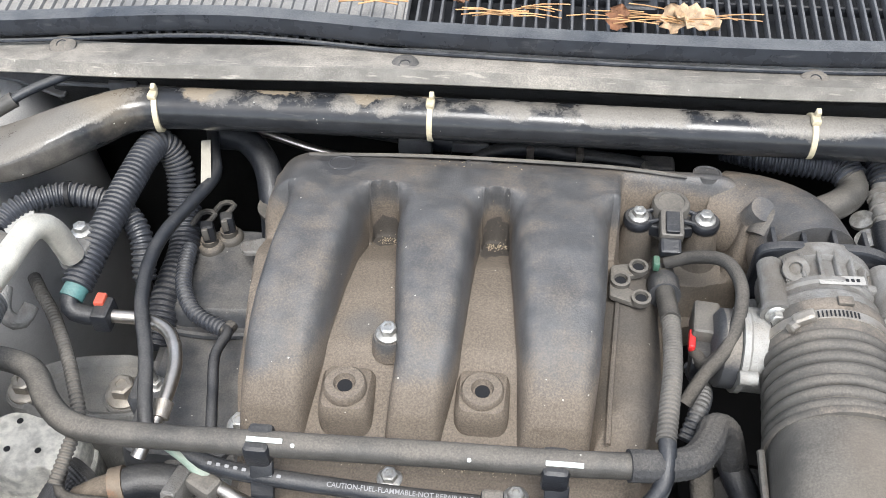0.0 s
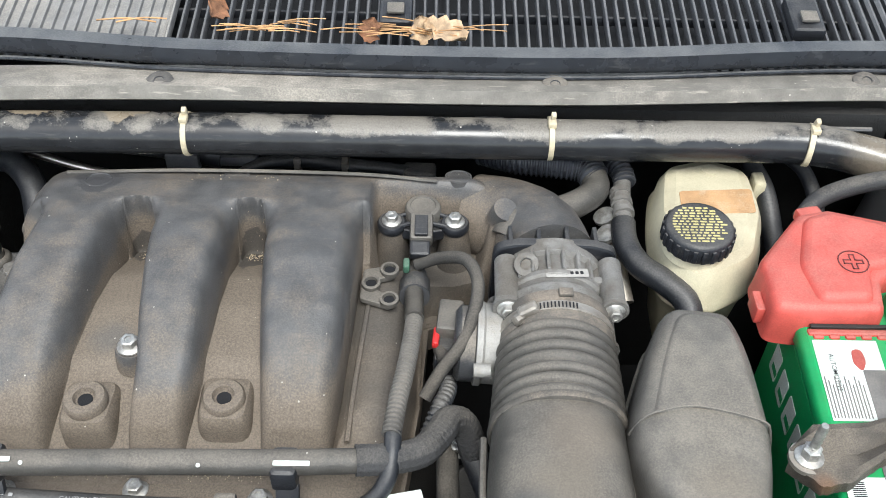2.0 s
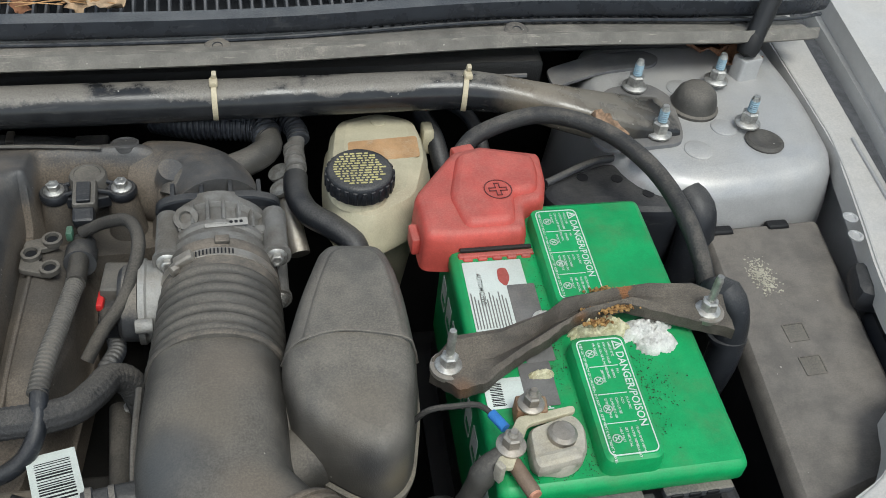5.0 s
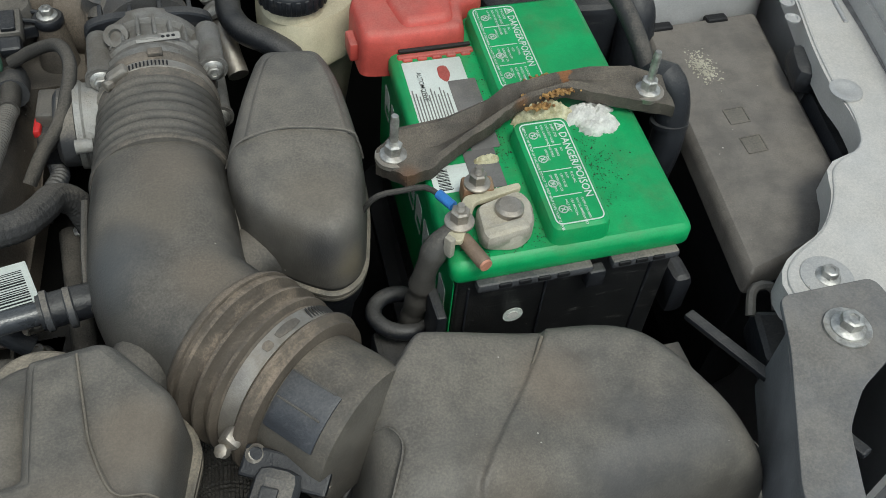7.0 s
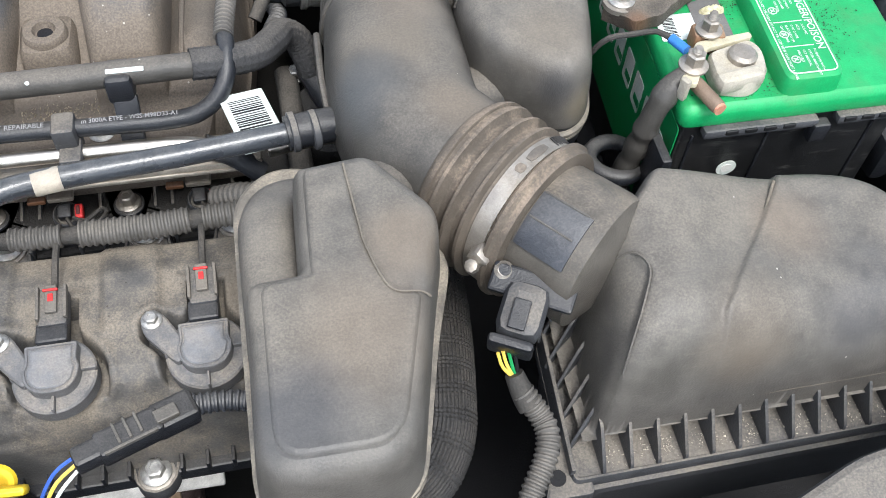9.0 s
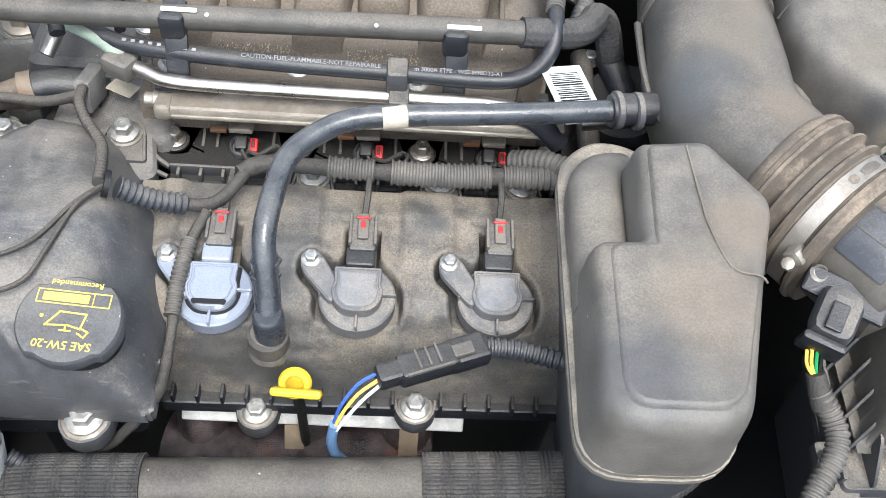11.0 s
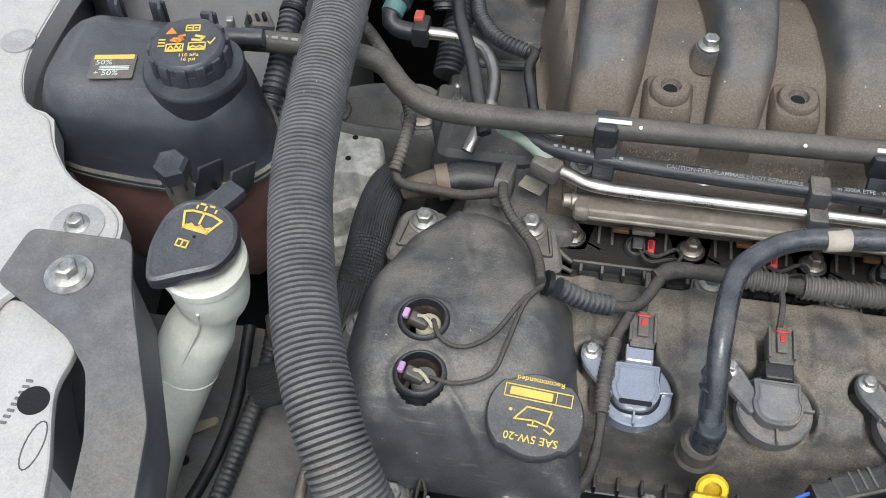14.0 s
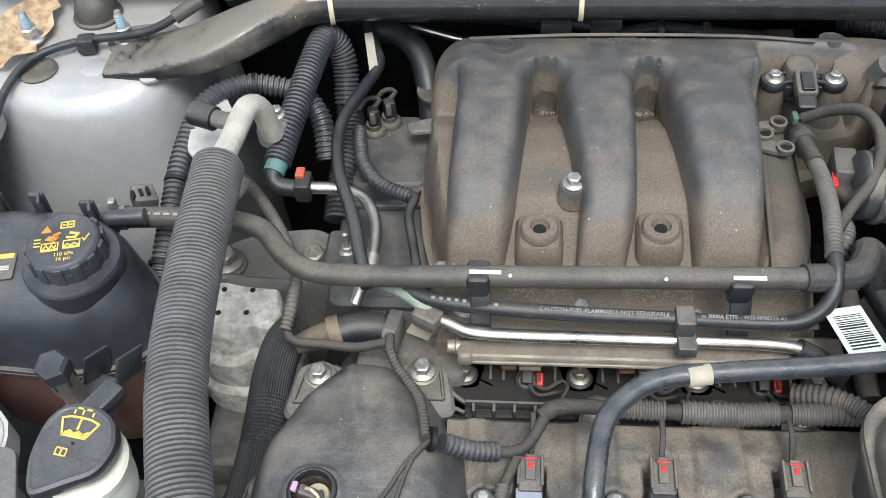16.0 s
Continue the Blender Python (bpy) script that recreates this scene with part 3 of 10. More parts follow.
# ---- cowl: strip, rubber seal and grille ----
strip_line = [(-0.62, 0.772, 1.045), (-0.38, 0.774, 1.055), (-0.25, 0.768, 1.06), (0.018, 0.774, 1.064), (0.39, 0.785, 1.058), (0.70, 0.806, 1.055), (0.95, 0.81, 1.05), (1.05, 0.83, 1.04)]
strip = thing("cowl_strip", "dusty grey plastic cowl strip with push clips", "cowl panel", (MID, 0.78, 1.03))
line = spline(strip_line, 0.012)
bm = sweep(line, lambda k, s: [(0.032, -0.017), (0.036, -0.005), (0.032, -0.001), (-0.026, 0.008), (-0.03, 0.004), (-0.026, 0.0), (0.028, -0.009)])
part("strip", bm, STRIP, strip)
for p in [(-0.325, 0.782, 1.061), (0.016, 0.766, 1.067), (0.392, 0.782, 1.060), (0.700, 0.800, 1.059), (0.97, 0.815, 1.052)]:
    part("push_clip", lathe([(0.0135, 0), (0.0135, 0.0015), (0.011, 0.0035), (0.005, 0.0042), (0.0045, 0.003), (0, 0.003)], p, (0, -0.25, 1), 20), PLASTIC, strip, "dark plastic push clip")

seal_line = [(-0.62, 0.79, 1.06), (-0.39, 0.80, 1.070), (-0.168, 0.818, 1.075), (0.035, 0.803, 1.076), (0.268, 0.803, 1.073), (0.46, 0.812, 1.07), (0.70, 0.832, 1.07), (1.0, 0.83, 1.066), (1.08, 0.85, 1.06)]
seal_line = [(x, y - 0.008, z) for x, y, z in seal_line]
line = spline(seal_line, 0.01)
bm = sweep(line, lambda k, s: [(0.0085, -0.016), (0.0098, -0.006), (0.0092, -0.001), (0.0070, 0.0032), (0.0035, 0.0055), (-0.001, 0.0060), (-0.0055, 0.0040), (-0.0085, 0.0), (-0.0095, -0.006), (-0.0090, -0.016)])
hs0 = thing("hood_seal", "black rubber hood seal along the cowl", "rubber seal", (MID, 0.81, 1.06))
part("bulb", bm, SEAL, hs0)
part("lip", tube([(x, y - 0.009, z - 0.007) for x, y, z in seal_line], 0.0022, 8, 0.012), SEAL, hs0)

RIB_GREY = mat("sun_faded_plastic", (0.15, 0.15, 0.15), 0.65, dust=0.6, dcol=(0.3, 0.27, 0.22))
grille = thing("cowl_grille", "black plastic cowl grille with many narrow slats", "grille", (MID, 0.9, 1.05))
bm, bm2 = bmesh.new(), bmesh.new()
x = -0.55
while x < 0.915:
    x0 = x
    lean = 0.0 if x < 0.70 else min(0.035, (x - 0.70) * 0.2)
    m = Matrix.Translation((x0, 0.985, 1.085)) @ turn(8, 0, 0)
    pts = [(-0.0021, -0.169), (0.0021, -0.169), (0.0020 - lean, 0.16), (-0.0020 - lean, 0.16)]
    loft([[m @ Vector((a, b, -0.009)) for a, b in pts], [m @ Vector((a, b, -0.003)) for a, b in pts], [m @ Vector((a * 0.5, b, 0.0)) for a, b in pts]], bm2 if x0 < 0.005 else bm)
    x += 0.0118
part("slats", bm, mat("faded_grille_plastic", (0.075, 0.077, 0.082), 0.45, dust=0.4, dcol=(0.16, 0.15, 0.135)), grille)
part("ribs", bm2, RIB_GREY, grille)
bm = box((-0.27, 0.99, 1.0765), (0.545, 0.32, 0.012), 0.003, turn(8))
part("closed_panel", bm, RIB_GREY, grille, "solid ribbed grey plastic panel")
# black sheet below the slats, put there as the shade of their gaps
bm = box((MID, 0.99, 1.045), (1.6, 0.34, 0.006), 0.002, turn(8))
part("gap_shade_sheet", bm, BLACK, grille)
for xx in (0.235, 0.655):
    bm = box((xx, 0.885, 1.077), (0.034, 0.055, 0.016), 0.004, turn(8))
    p = part("clip_block", bm, PLASTIC_CLEAN, grille)
    part("window", box((xx, 0.872, 1.088), (0.018, 0.016, 0.004), 0.002, turn(8)), PLASTIC_GREY, p)
for yy in (0.90, 1.02):
    part("cross_rib", box((0.45, yy, 1.06 + (yy - 0.9) * 0.14), (0.94, 0.004, 0.01), 0.001), PLASTIC_CLEAN, grille)
part("end_panel", slab([(0.912, 0.845), (1.004, 0.850), (1.024, 0.893), (1.0, 0.91), (1.02, 1.02), (0.90, 1.1)], 1.062, 1.072, 0.01), PLASTIC_GREY, grille)

RUBBER_BROWN = mat("brown_filmed_rubber", (0.07, 0.064, 0.056), 0.6, dust=0.8, dcol=(0.21, 0.165, 0.12), settle=0.2, patch=20.0)
PALE_MOTOR = mat("pale_cast_aluminium", (0.27, 0.265, 0.25), 0.55, 0.3, dust=0.5, dcol=(0.25, 0.21, 0.16), grain=0.5, settle=0.1, patch=40.0)

# ---- intake manifold ----
manifold = thing("intake_manifold", "black plastic engine intake manifold, thick with brown dust", "intake manifold", (0.07, 0.56, 0.90))
RUN = [((-0.055, -0.050, -0.043, -0.042), (0.026, 0.032, 0.037, 0.038)), ((0.058, 0.066, 0.060, 0.060), (0.022, 0.026, 0.037, 0.038)), ((0.170, 0.171, 0.168, 0.168), (0.028, 0.033, 0.044, 0.045))]
RY = (0.437, 0.49, 0.62, 0.66)
TOPY = (0.425, 0.434, 0.445, 0.46, 0.49, 0.53, 0.58, 0.62, 0.66, 0.69, 0.712, 0.724, 0.735)
TOPZ = (0.90, 0.948, 0.972, 0.990, 1.012, 1.026, 1.030, 1.026, 1.018, 1.012, 1.003, 0.985, 0.90)


def manifold_height(x, y):
    top = interp(y, TOPY, TOPZ)
    left = interp(y, (0.40, 0.44, 0.517, 0.615, 0.69, 0.72), (-0.078, -0.080, -0.100, -0.114, -0.112, -0.092))
    right = interp(y, (0.40, 0.44, 0.52, 0.62, 0.64, 0.70, 0.72), (0.245, 0.252, 0.262, 0.262, 0.33, 0.345, 0.31))
    floor = 0.90
    z = floor
    # valley floor between the runners
    edge = min(x - left, right - x)
    inside = step01(-0.004, 0.012, edge)
    vz = interp(y, (0.40, 0.435, 0.45, 0.48, 0.505, 0.56, 0.60, 0.64, 0.655, 0.69), (0.90, 0.936, 0.948, 0.966, 0.981, 0.984, 0.978, 0.958, 0.952, 0.99))
    if y > 0.395:
        z = floor + (vz - floor) * inside * step01(0.398, 0.410, y)
    if y > 0.70:
        z = min(z, top)
    for cs, ws in RUN:
        c, w = interp(y, RY, cs), interp(y, RY, ws)
        u = abs(x - c) / w
        if u < 1 and top > 0.9:
            z = max(z, vz - 0.01 + (top - vz + 0.01) * (1 - u**6) ** 0.5)
    # plenum behind the runners
    if y > 0.62:
        k = step01(0.634, 0.662, y)
        for (ca, wa), (cb, wb) in zip(RUN, RUN[1:]):
            va, vb = interp(y, RY, ca) + interp(y, RY, wa), interp(y, RY, cb) - interp(y, RY, wb)
            if va < x < vb:
                back = 0.646 + 0.011 * (1 - ((2 * x - va - vb) / (vb - va)) ** 2) ** 0.5
                k = step01(back, back + 0.006, y)
        px = min(x + 0.112, 0.352 - x)
        if px > 0:
            end = (1 - (1 - min(1, px / 0.055)) ** 2.6) ** 0.5
            zz = 0.93 + (top - 0.93) * end
            z = max(z, z + (zz - z) * k)
            if x > 0.214 and y < 0.73:
                # shelf that carries the pressure sensor
                z = z - (z - min(z, 0.935)) * step01(0.218, 0.226, x) * (1 - step01(0.676, 0.706, y)) * (1 - step01(0.318, 0.335, x))
    if x > interp(y, RY, RUN[2][0]) + interp(y, RY, RUN[2][1]) - 0.001 and y < 0.63:
        z = min(z, 0.897 + 0.066 * max(0.0, 1 - ((x - 0.229) / 0.039) ** 2) ** 0.5)
    return z




def manifold_columns(y):
    """Columns that follow the runners' sides, closest at their edges."""
    left = interp(y, (0.40, 0.44, 0.517, 0.615, 0.69, 0.72), (-0.078, -0.080, -0.100, -0.114, -0.112, -0.092)) - 0.010
    right = interp(y, (0.40, 0.44, 0.52, 0.61, 0.64, 0.70, 0.72), (0.245, 0.252, 0.262, 0.268, 0.352, 0.352, 0.34)) + 0.006
    sides = [(interp(y, RY, c), interp(y, RY, w)) for c, w in RUN]
    out = list(np.linspace(left, sides[0][0] - sides[0][1], 9)[:-1])
    for k, (c, w) in enumerate(sides):
        out += [c + w * math.sin(math.pi / 2 * math.sin(math.pi / 2 * (-1 + q / 20))) for q in range(41)]
        if k < 2:
            nxt = sides[k + 1][0] - sides[k + 1][1]
            out += [c + w + (nxt - c - w) * q / 14 for q in range(1, 14)]
    end = sides[2][0] + sides[2][1]
    return out + list(np.linspace(end, right, 49)[1:])


rows = [0.394 + 0.003 * k for k in range(10)] + [0.4245 + 0.0016 * k for k in range(16)] + [0.452 + 0.0045 * k for k in range(40)] + [0.632 + 0.0014 * k for k in range(32)] + [0.679 + 0.004 * k for k in range(8)] + [0.710 + 0.0018 * k for k in range(15)]
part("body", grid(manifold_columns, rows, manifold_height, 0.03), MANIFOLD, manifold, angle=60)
part("bolt_post", lathe([(0.0150, -0.020), (0.0138, -0.008), (0.0130, -0.003), (0.0118, 0.0), (0, 0.0)], (0.034, 0.505, 0.996)), MANIFOLD, manifold)
rnd = random.Random(31)
bm = bmesh.new()
for cx, cy, sx, sy, count in ((0.006, 0.4305, 0.030, 0.003, 170), (0.113, 0.4305, 0.030, 0.003, 170), (0.012, 0.648, 0.010, 0.006, 90), (0.112, 0.648, 0.010, 0.006, 110), (0.085, 0.70, 0.05, 0.006, 20)):
    for _ in range(count):
        gx, gy, gr = cx + sx * rnd.uniform(-1, 1), cy + sy * rnd.gauss(0, 0.7), rnd.uniform(0.0004, 0.0010)
        gz = manifold_height(gx, gy) + gr * 0.3
        tip = [bm.verts.new((gx + gr * math.cos(a), gy + gr * math.sin(a), gz - 0.5 * gr)) for a in (0.3, 2.2, 4.1)] + [bm.verts.new((gx, gy, gz + gr))]
        for f3 in ((0, 1, 3), (1, 2, 3), (2, 0, 3), (2, 1, 0)):
            bm.faces.new([tip[q] for q in f3])
solid("sand_grains", bm, mat("pale_sand", (0.42, 0.35, 0.25), 0.8, var=0.5, scale=300), "loose pale sand grains lying in the hollows of the manifold", "sand", kind="stuff")
# neck that turns forward to the throttle body
part("throttle_neck", tube([(0.318, 0.712, 0.955), (0.350, 0.696, 0.962), (0.374, 0.668, 0.970), (0.382, 0.625, 0.976)], 0.040, 28, 0.005, r1=0.045), MANIFOLD, manifold)
bm = lathe([(0.012, 0), (0.012, 0.02), (0.0, 0.02)], (0.338, 0.668, 0.99), (0.3, -0.3, 1), 16)
part("vent_port", bm, MANIFOLD, manifold)
# seam along the plenum
part("seam", tube([(-0.07, 0.705, 1.006), (0.05, 0.708, 1.009), (0.2, 0.707, 1.009), (0.28, 0.70, 1.008)], 0.0018, 6), PLASTIC_GREY, manifold)
part("side_rib", tube([(0.211, 0.445, 0.955), (0.214, 0.50, 0.960), (0.2185, 0.56, 0.962), (0.2215, 0.60, 0.962)], 0.0024, 8), MANIFOLD, manifold)
for x, y in ((-0.035, 0.689), (0.30, 0.713), (0.09, 0.702)):
    part("moulded_ring", lathe([(0.013, -0.004), (0.013, 0.0008), (0.0115, 0.0012), (0.011, 0.0), (0, 0.0)], (x, y, 1.0115 if y < 0.69 else (1.0065 if x < 0.2 else 1.002)), (0, 0.2, 1)), MANIFOLD, manifold)
for x, y, z in ((0.004, 0.465, 0.983), (0.112, 0.471, 0.980)):
    bm = prism([(x - 0.021, y - 0.022), (x + 0.021, y - 0.022), (x + 0.023, y + 0.026), (x - 0.023, y + 0.026)], [(-0.002, 0.93), (0, 0.958), (0.001, 0.968), (0.004, 0.973), (0.009, 0.9745)], 0.012, 4)
    boss = part("boss", bm, MANIFOLD, manifold)
    part("collar", lathe([(0.017, 0), (0.017, 0.007), (0.0155, 0.009), (0.009, 0.009), (0.008, 0.005), (0.0075, 0.004)], (x, y, z - 0.009)), MANIFOLD, boss)
    part("hole", lathe([(0.006, 0), (0.006, 0.0006), (0, 0.0006)], (x, y, z - 0.0048), n=16), BLACK, boss)
bolt(manifold, (0.034, 0.505, 0.997), s=0.0065)
# front flange plate and its bolts
bm = slab([(-0.075, 0.385), (0.225, 0.388), (0.235, 0.44), (-0.08, 0.44)], 0.90, 0.924, 0.012, 0.004)
part("flange", bm, MANIFOLD, manifold)
for p in ((0.043, 0.418, 0.926), (-0.062, 0.415, 0.926), (0.143, 0.410, 0.926)):
    part("boss", lathe([(0.013, -0.03), (0.013, -0.003), (0, -0.003)], p), MANIFOLD, manifold)
    bolt(manifold, (p[0], p[1], p[2] - 0.003), s=0.0065)
# bracket at the right of the runners
bk = part("bracket", slab([(0.214, 0.620), (0.240, 0.626), (0.244, 0.612), (0.226, 0.606), (0.226, 0.596), (0.244, 0.586), (0.240, 0.574), (0.212, 0.584)], 0.966, 0.971, 0.004), PLASTIC_GREY, manifold)
for x, y in ((0.238, 0.617), (0.222, 0.600), (0.239, 0.581)):
    part("eyelet", lathe([(0.0085, 0), (0.0085, 0.005), (0.006, 0.0055), (0.0055, 0.002), (0, 0.002)], (x, y, 0.970), n=18), PLASTIC_GREY, bk)
    part("eyelet_hole", lathe([(0.005, 0), (0.005, 0.0006), (0, 0.0006)], (x, y, 0.9722), n=14), BLACK, bk)
part("lug", slab([(-0.138, 0.655), (-0.10, 0.668), (-0.10, 0.645), (-0.132, 0.640)], 0.928, 0.933, 0.007), ALU, manifold)
part("stopper", lathe([(0.018, 0), (0.018, 0.02), (0.021, 0.022), (0.021, 0.026), (0, 0.027)], (-0.108, 0.700, 0.915)), RUBBER, manifold)

# ---- manifold pressure sensor ----
ms = thing("pressure_sensor", "black plastic manifold pressure sensor bolted on with two bolts", "sensor", (0.267, 0.67, 0.96))
for x in (0.238, 0.297):
    part("mount_post", lathe([(0.018, -0.045), (0.013, -0.004), (0.013, 0.0), (0, 0.0)], (x, 0.667, 0.980), n=20), MANIFOLD, ms)
    part("mount_ring", lathe([(0.0125, 0), (0.0135, 0.002), (0.0135, 0.007), (0.012, 0.009), (0, 0.009)], (x, 0.666, 0.979), n=24), PLASTIC_CLEAN, ms)
    bolt(ms, (x, 0.666, 0.9878), s=0.0058)
    for e in (-0.006, 0.006):
        part("arm_rib", tube([(x, 0.666 + e, 0.985), (0.267, 0.672 + 1.4 * e, 0.990)], 0.0022, 8), PLASTIC_CLEAN, ms)
part("plate", slab([(0.242, 0.660), (0.267, 0.655), (0.292, 0.660), (0.292, 0.672), (0.267, 0.686), (0.242, 0.672)], 0.972, 0.983, 0.005), PLASTIC_CLEAN, ms)
part("sensor_body", lathe([(0.017, -0.02), (0.017, 0.012), (0.0155, 0.0145), (0.012, 0.0155), (0.0115, 0.0145), (0, 0.0145)], (0.267, 0.680, 0.980), n=32), PLASTIC_GREY, ms)
plug = part("connector", box((0.266, 0.654, 0.989), (0.021, 0.030, 0.016), 0.003, turn(12)), PLASTIC_GREY, ms)
part("latch", box((0.266, 0.650, 0.998), (0.012, 0.022, 0.004), 0.001, turn(12)), PLASTIC_CLEAN, plug)
part("plug_end", box((0.265, 0.634, 0.982), (0.019, 0.016, 0.014), 0.003, turn(20)), PLASTIC_CLEAN, plug)
part("green_clip", box((0.253, 0.620, 0.976), (0.006, 0.012, 0.010), 0.002), mat("green_clip", (0.05, 0.12, 0.08), 0.5, dust=0.4, dcol=DUST), ms, "small green locking clip")

# ---- throttle body ----
th = thing("engine_throttle", "cast aluminium throttle body with four long bolts", "throttle", (0.382, 0.57, 0.93))
prof = [(0.0475, 0), (0.0475, 0.012), (0.044, 0.016), (0.0435, 0.022), (0.046, 0.024), (0.046, 0.028), (0.042, 0.031), (0.042, 0.048), (0.047, 0.050), (0.047, 0.064)]
part("bore", lathe(prof, (0.3815, 0.546, 0.978), (0.02, 1, 0), 40), ALU, th)
for x, zz in ((0.340, 1.004), (0.430, 1.002), (0.337, 0.950), (0.430, 0.948)):
    col = part("bolt_column", tube([(x, 0.547, zz), (x + 0.001, 0.60, zz)], 0.0105, 16), ALU, th)
    part("column_foot", lathe([(0.0125, 0), (0.0125, 0.004), (0.0105, 0.006)], (x, 0.546, zz), (0, 1, 0), 18), ALU, col)
    bolt(th, (x, 0.546, zz), (0, -1, 0.15), 0.0056)
part("flange", slab([(0.338, 1.010), (0.432, 1.008), (0.434, 0.945), (0.334, 0.945)], 0, 0.007, 0.012, 0.003, m=Matrix.Translation((0, 0.580, 0)) @ turn(90)), ALU, th)
bf = part("back_flange", slab([(0.330, 1.016), (0.350, 1.022), (0.415, 1.022), (0.438, 1.014), (0.438, 0.94), (0.328, 0.94)], 0, 0.008, 0.010, 0.003, m=Matrix.Translation((0, 0.612, 0)) @ turn(90)), PLASTIC_CLEAN, th, "black plastic mounting flange")
for k in range(4):
    part("web", box((0.345 + 0.025 * k, 0.622, 1.010), (0.004, 0.022, 0.014), 0.001), PLASTIC_CLEAN, bf)
part("port", lathe([(0.0105, -0.012), (0.0105, 0.004), (0.0085, 0.005), (0.0055, 0.005), (0.005, 0.001), (0, 0.001)], (0.357, 0.584, 1.017), (-0.15, -0.5, 0.9), 20), ALU, th)
lbm = Matrix.Translation((0.390, 0.571, 1.0225)) @ turn(0, 0, 2)
lb = part("label", slab([(-0.018, -0.0045), (0.018, -0.0045), (0.018, 0.0045), (-0.018, 0.0045)], -0.0006, 0.0, 0.001, 0.0002, m=lbm), mat("pale_printed_label", (0.30, 0.29, 0.27), 0.5, dust=0.4, dcol=DUST), th, "small pale printed label")
for k in range(6):
    part("print_bar", slab([(-0.010 + 0.0042 * k, -0.0018), (-0.0072 + 0.0042 * k, -0.0018), (-0.0072 + 0.0042 * k, 0.0015), (-0.010 + 0.0042 * k, 0.0015)], 0, 0.0002, 0.0002, 0.0001, 1, m=lbm), BLACK, lb)
for k in range(8):
    a = radians(32 + 16.5 * k)
    part("rib", box((0.3815 + 0.0445 * math.cos(a), 0.587, 0.978 + 0.0445 * math.sin(a)), (0.003, 0.026, 0.007), 0.001, turn(0, 90 - math.degrees(a), 0)), ALU, th)
part("motor", lathe([(0.035, 0), (0.035, 0.016), (0.037, 0.018), (0.037, 0.023), (0.02, 0.024), (0, 0.024)], (0.337, 0.541, 0.963), (-1, 0.02, 0.05), 36), PALE_MOTOR, th, "pale aluminium motor housing")
part("motor_lug", lathe([(0.006, 0), (0.006, 0.014), (0, 0.014)], (0.326, 0.503, 0.975), (-1, 0, 0), 14), PALE_MOTOR, th)
part("motor_cap", lathe([(0.033, 0), (0.033, 0.012), (0.028, 0.016), (0, 0.017)], (0.313, 0.541, 0.963), (-1, 0.02, 0.05), 32), PLASTIC, th, "dusty black end cap")
tc = part("connector", box((0.293, 0.566, 0.958), (0.022, 0.036, 0.03), 0.003, turn(0, 0, -6)), PLASTIC_GREY, th)
part("connector_plug", box((0.290, 0.540, 0.950), (0.020, 0.034, 0.022), 0.004, turn(0, 0, -6)), PLASTIC_CLEAN, tc)
part("red_latch", box((0.281, 0.548, 0.962), (0.006, 0.020, 0.008), 0.002, turn(0, 0, -6)), BRIGHT_RED, tc, "red connector latch")

# ---- intake duct with bellows ----
duct = thing("intake_duct", "dusty black rubber intake duct with bellows and hose clamps", "intake duct", (0.375, 0.42, 0.93))
part("cuff", lathe([(0.047, 0), (0.0495, 0.002), (0.0495, 0.030), (0.047, 0.034)], (0.3815, 0.549, 0.978), (-0.02, -1, 0.01), 40), RUBBER_BROWN, duct)
part("cuff_tab", box((0.386, 0.543, 1.029), (0.012, 0.008, 0.004), 0.001), RUBBER_BROWN, duct)
cl = part("hose_clamp", lathe([(0.0493, 0), (0.0505, 0.0006), (0.0505, 0.0085), (0.0493, 0.009)], (0.3812, 0.535, 0.978), (-0.02, -1, 0.01), 44), STEEL_DULL, duct, "steel worm-drive hose clamp")
part("screw_housing", box((0.355, 0.529, 1.022), (0.018, 0.011, 0.009), 0.003, turn(0, -28, 10)), STEEL_DULL, cl)
part("clamp_screw", lathe([(0.0048, 0), (0.0048, 0.006), (0.003, 0.007), (0, 0.007)], (0.349, 0.525, 1.017), (-0.6, -0.5, 0.0), 8), STEEL_DULL, cl)
for k in range(11):
    a = radians(75 + 3.4 * k)
    part("thread_slot", box((0.381 + 0.0506 * math.cos(a), 0.5305, 0.978 + 0.0506 * math.sin(a)), (0.0012, 0.006, 0.0012), 0.0002, turn(0, 90 - math.degrees(a), 0)), BLACK, cl)
line = spline([(0.381, 0.518, 0.978), (0.379, 0.478, 0.979), (0.3765, 0.438, 0.980)], 0.0012)
bm = sweep(line, lambda k, s: circle(0.0445 + 0.00006 * k + 0.0062 * abs(math.sin(s / 0.0113 * math.pi)) ** 0.45, 52))
part("bellows", bm, RUBBER, duct)
part("lip", lathe([(0.050, -0.003), (0.0545, -0.002), (0.0555, 0.001), (0.0545, 0.004), (0.050, 0.005)], (0.3765, 0.439, 0.980), (-0.03, -1, 0.02), 44), RUBBER_BROWN, duct)
line = spline([(0.3765, 0.442, 0.98), (0.3745, 0.42, 0.982), (0.372, 0.37, 0.984), (0.372, 0.335, 0.984), (0.379, 0.307, 0.984), (0.395, 0.286, 0.984), (0.408, 0.268, 0.984)], 0.006)
bm = sweep(line, lambda k, s: circle(0.0505 + 0.004 * math.sin(min(1, s / 0.2) * math.pi), 36, 0.98, 2.3))
part("elbow", bm, RUBBER, duct)
part("side_branch", tube([(0.385, 0.385, 0.975), (0.42, 0.392, 0.975), (0.45, 0.397, 0.975)], 0.022, 18), RUBBER, duct)
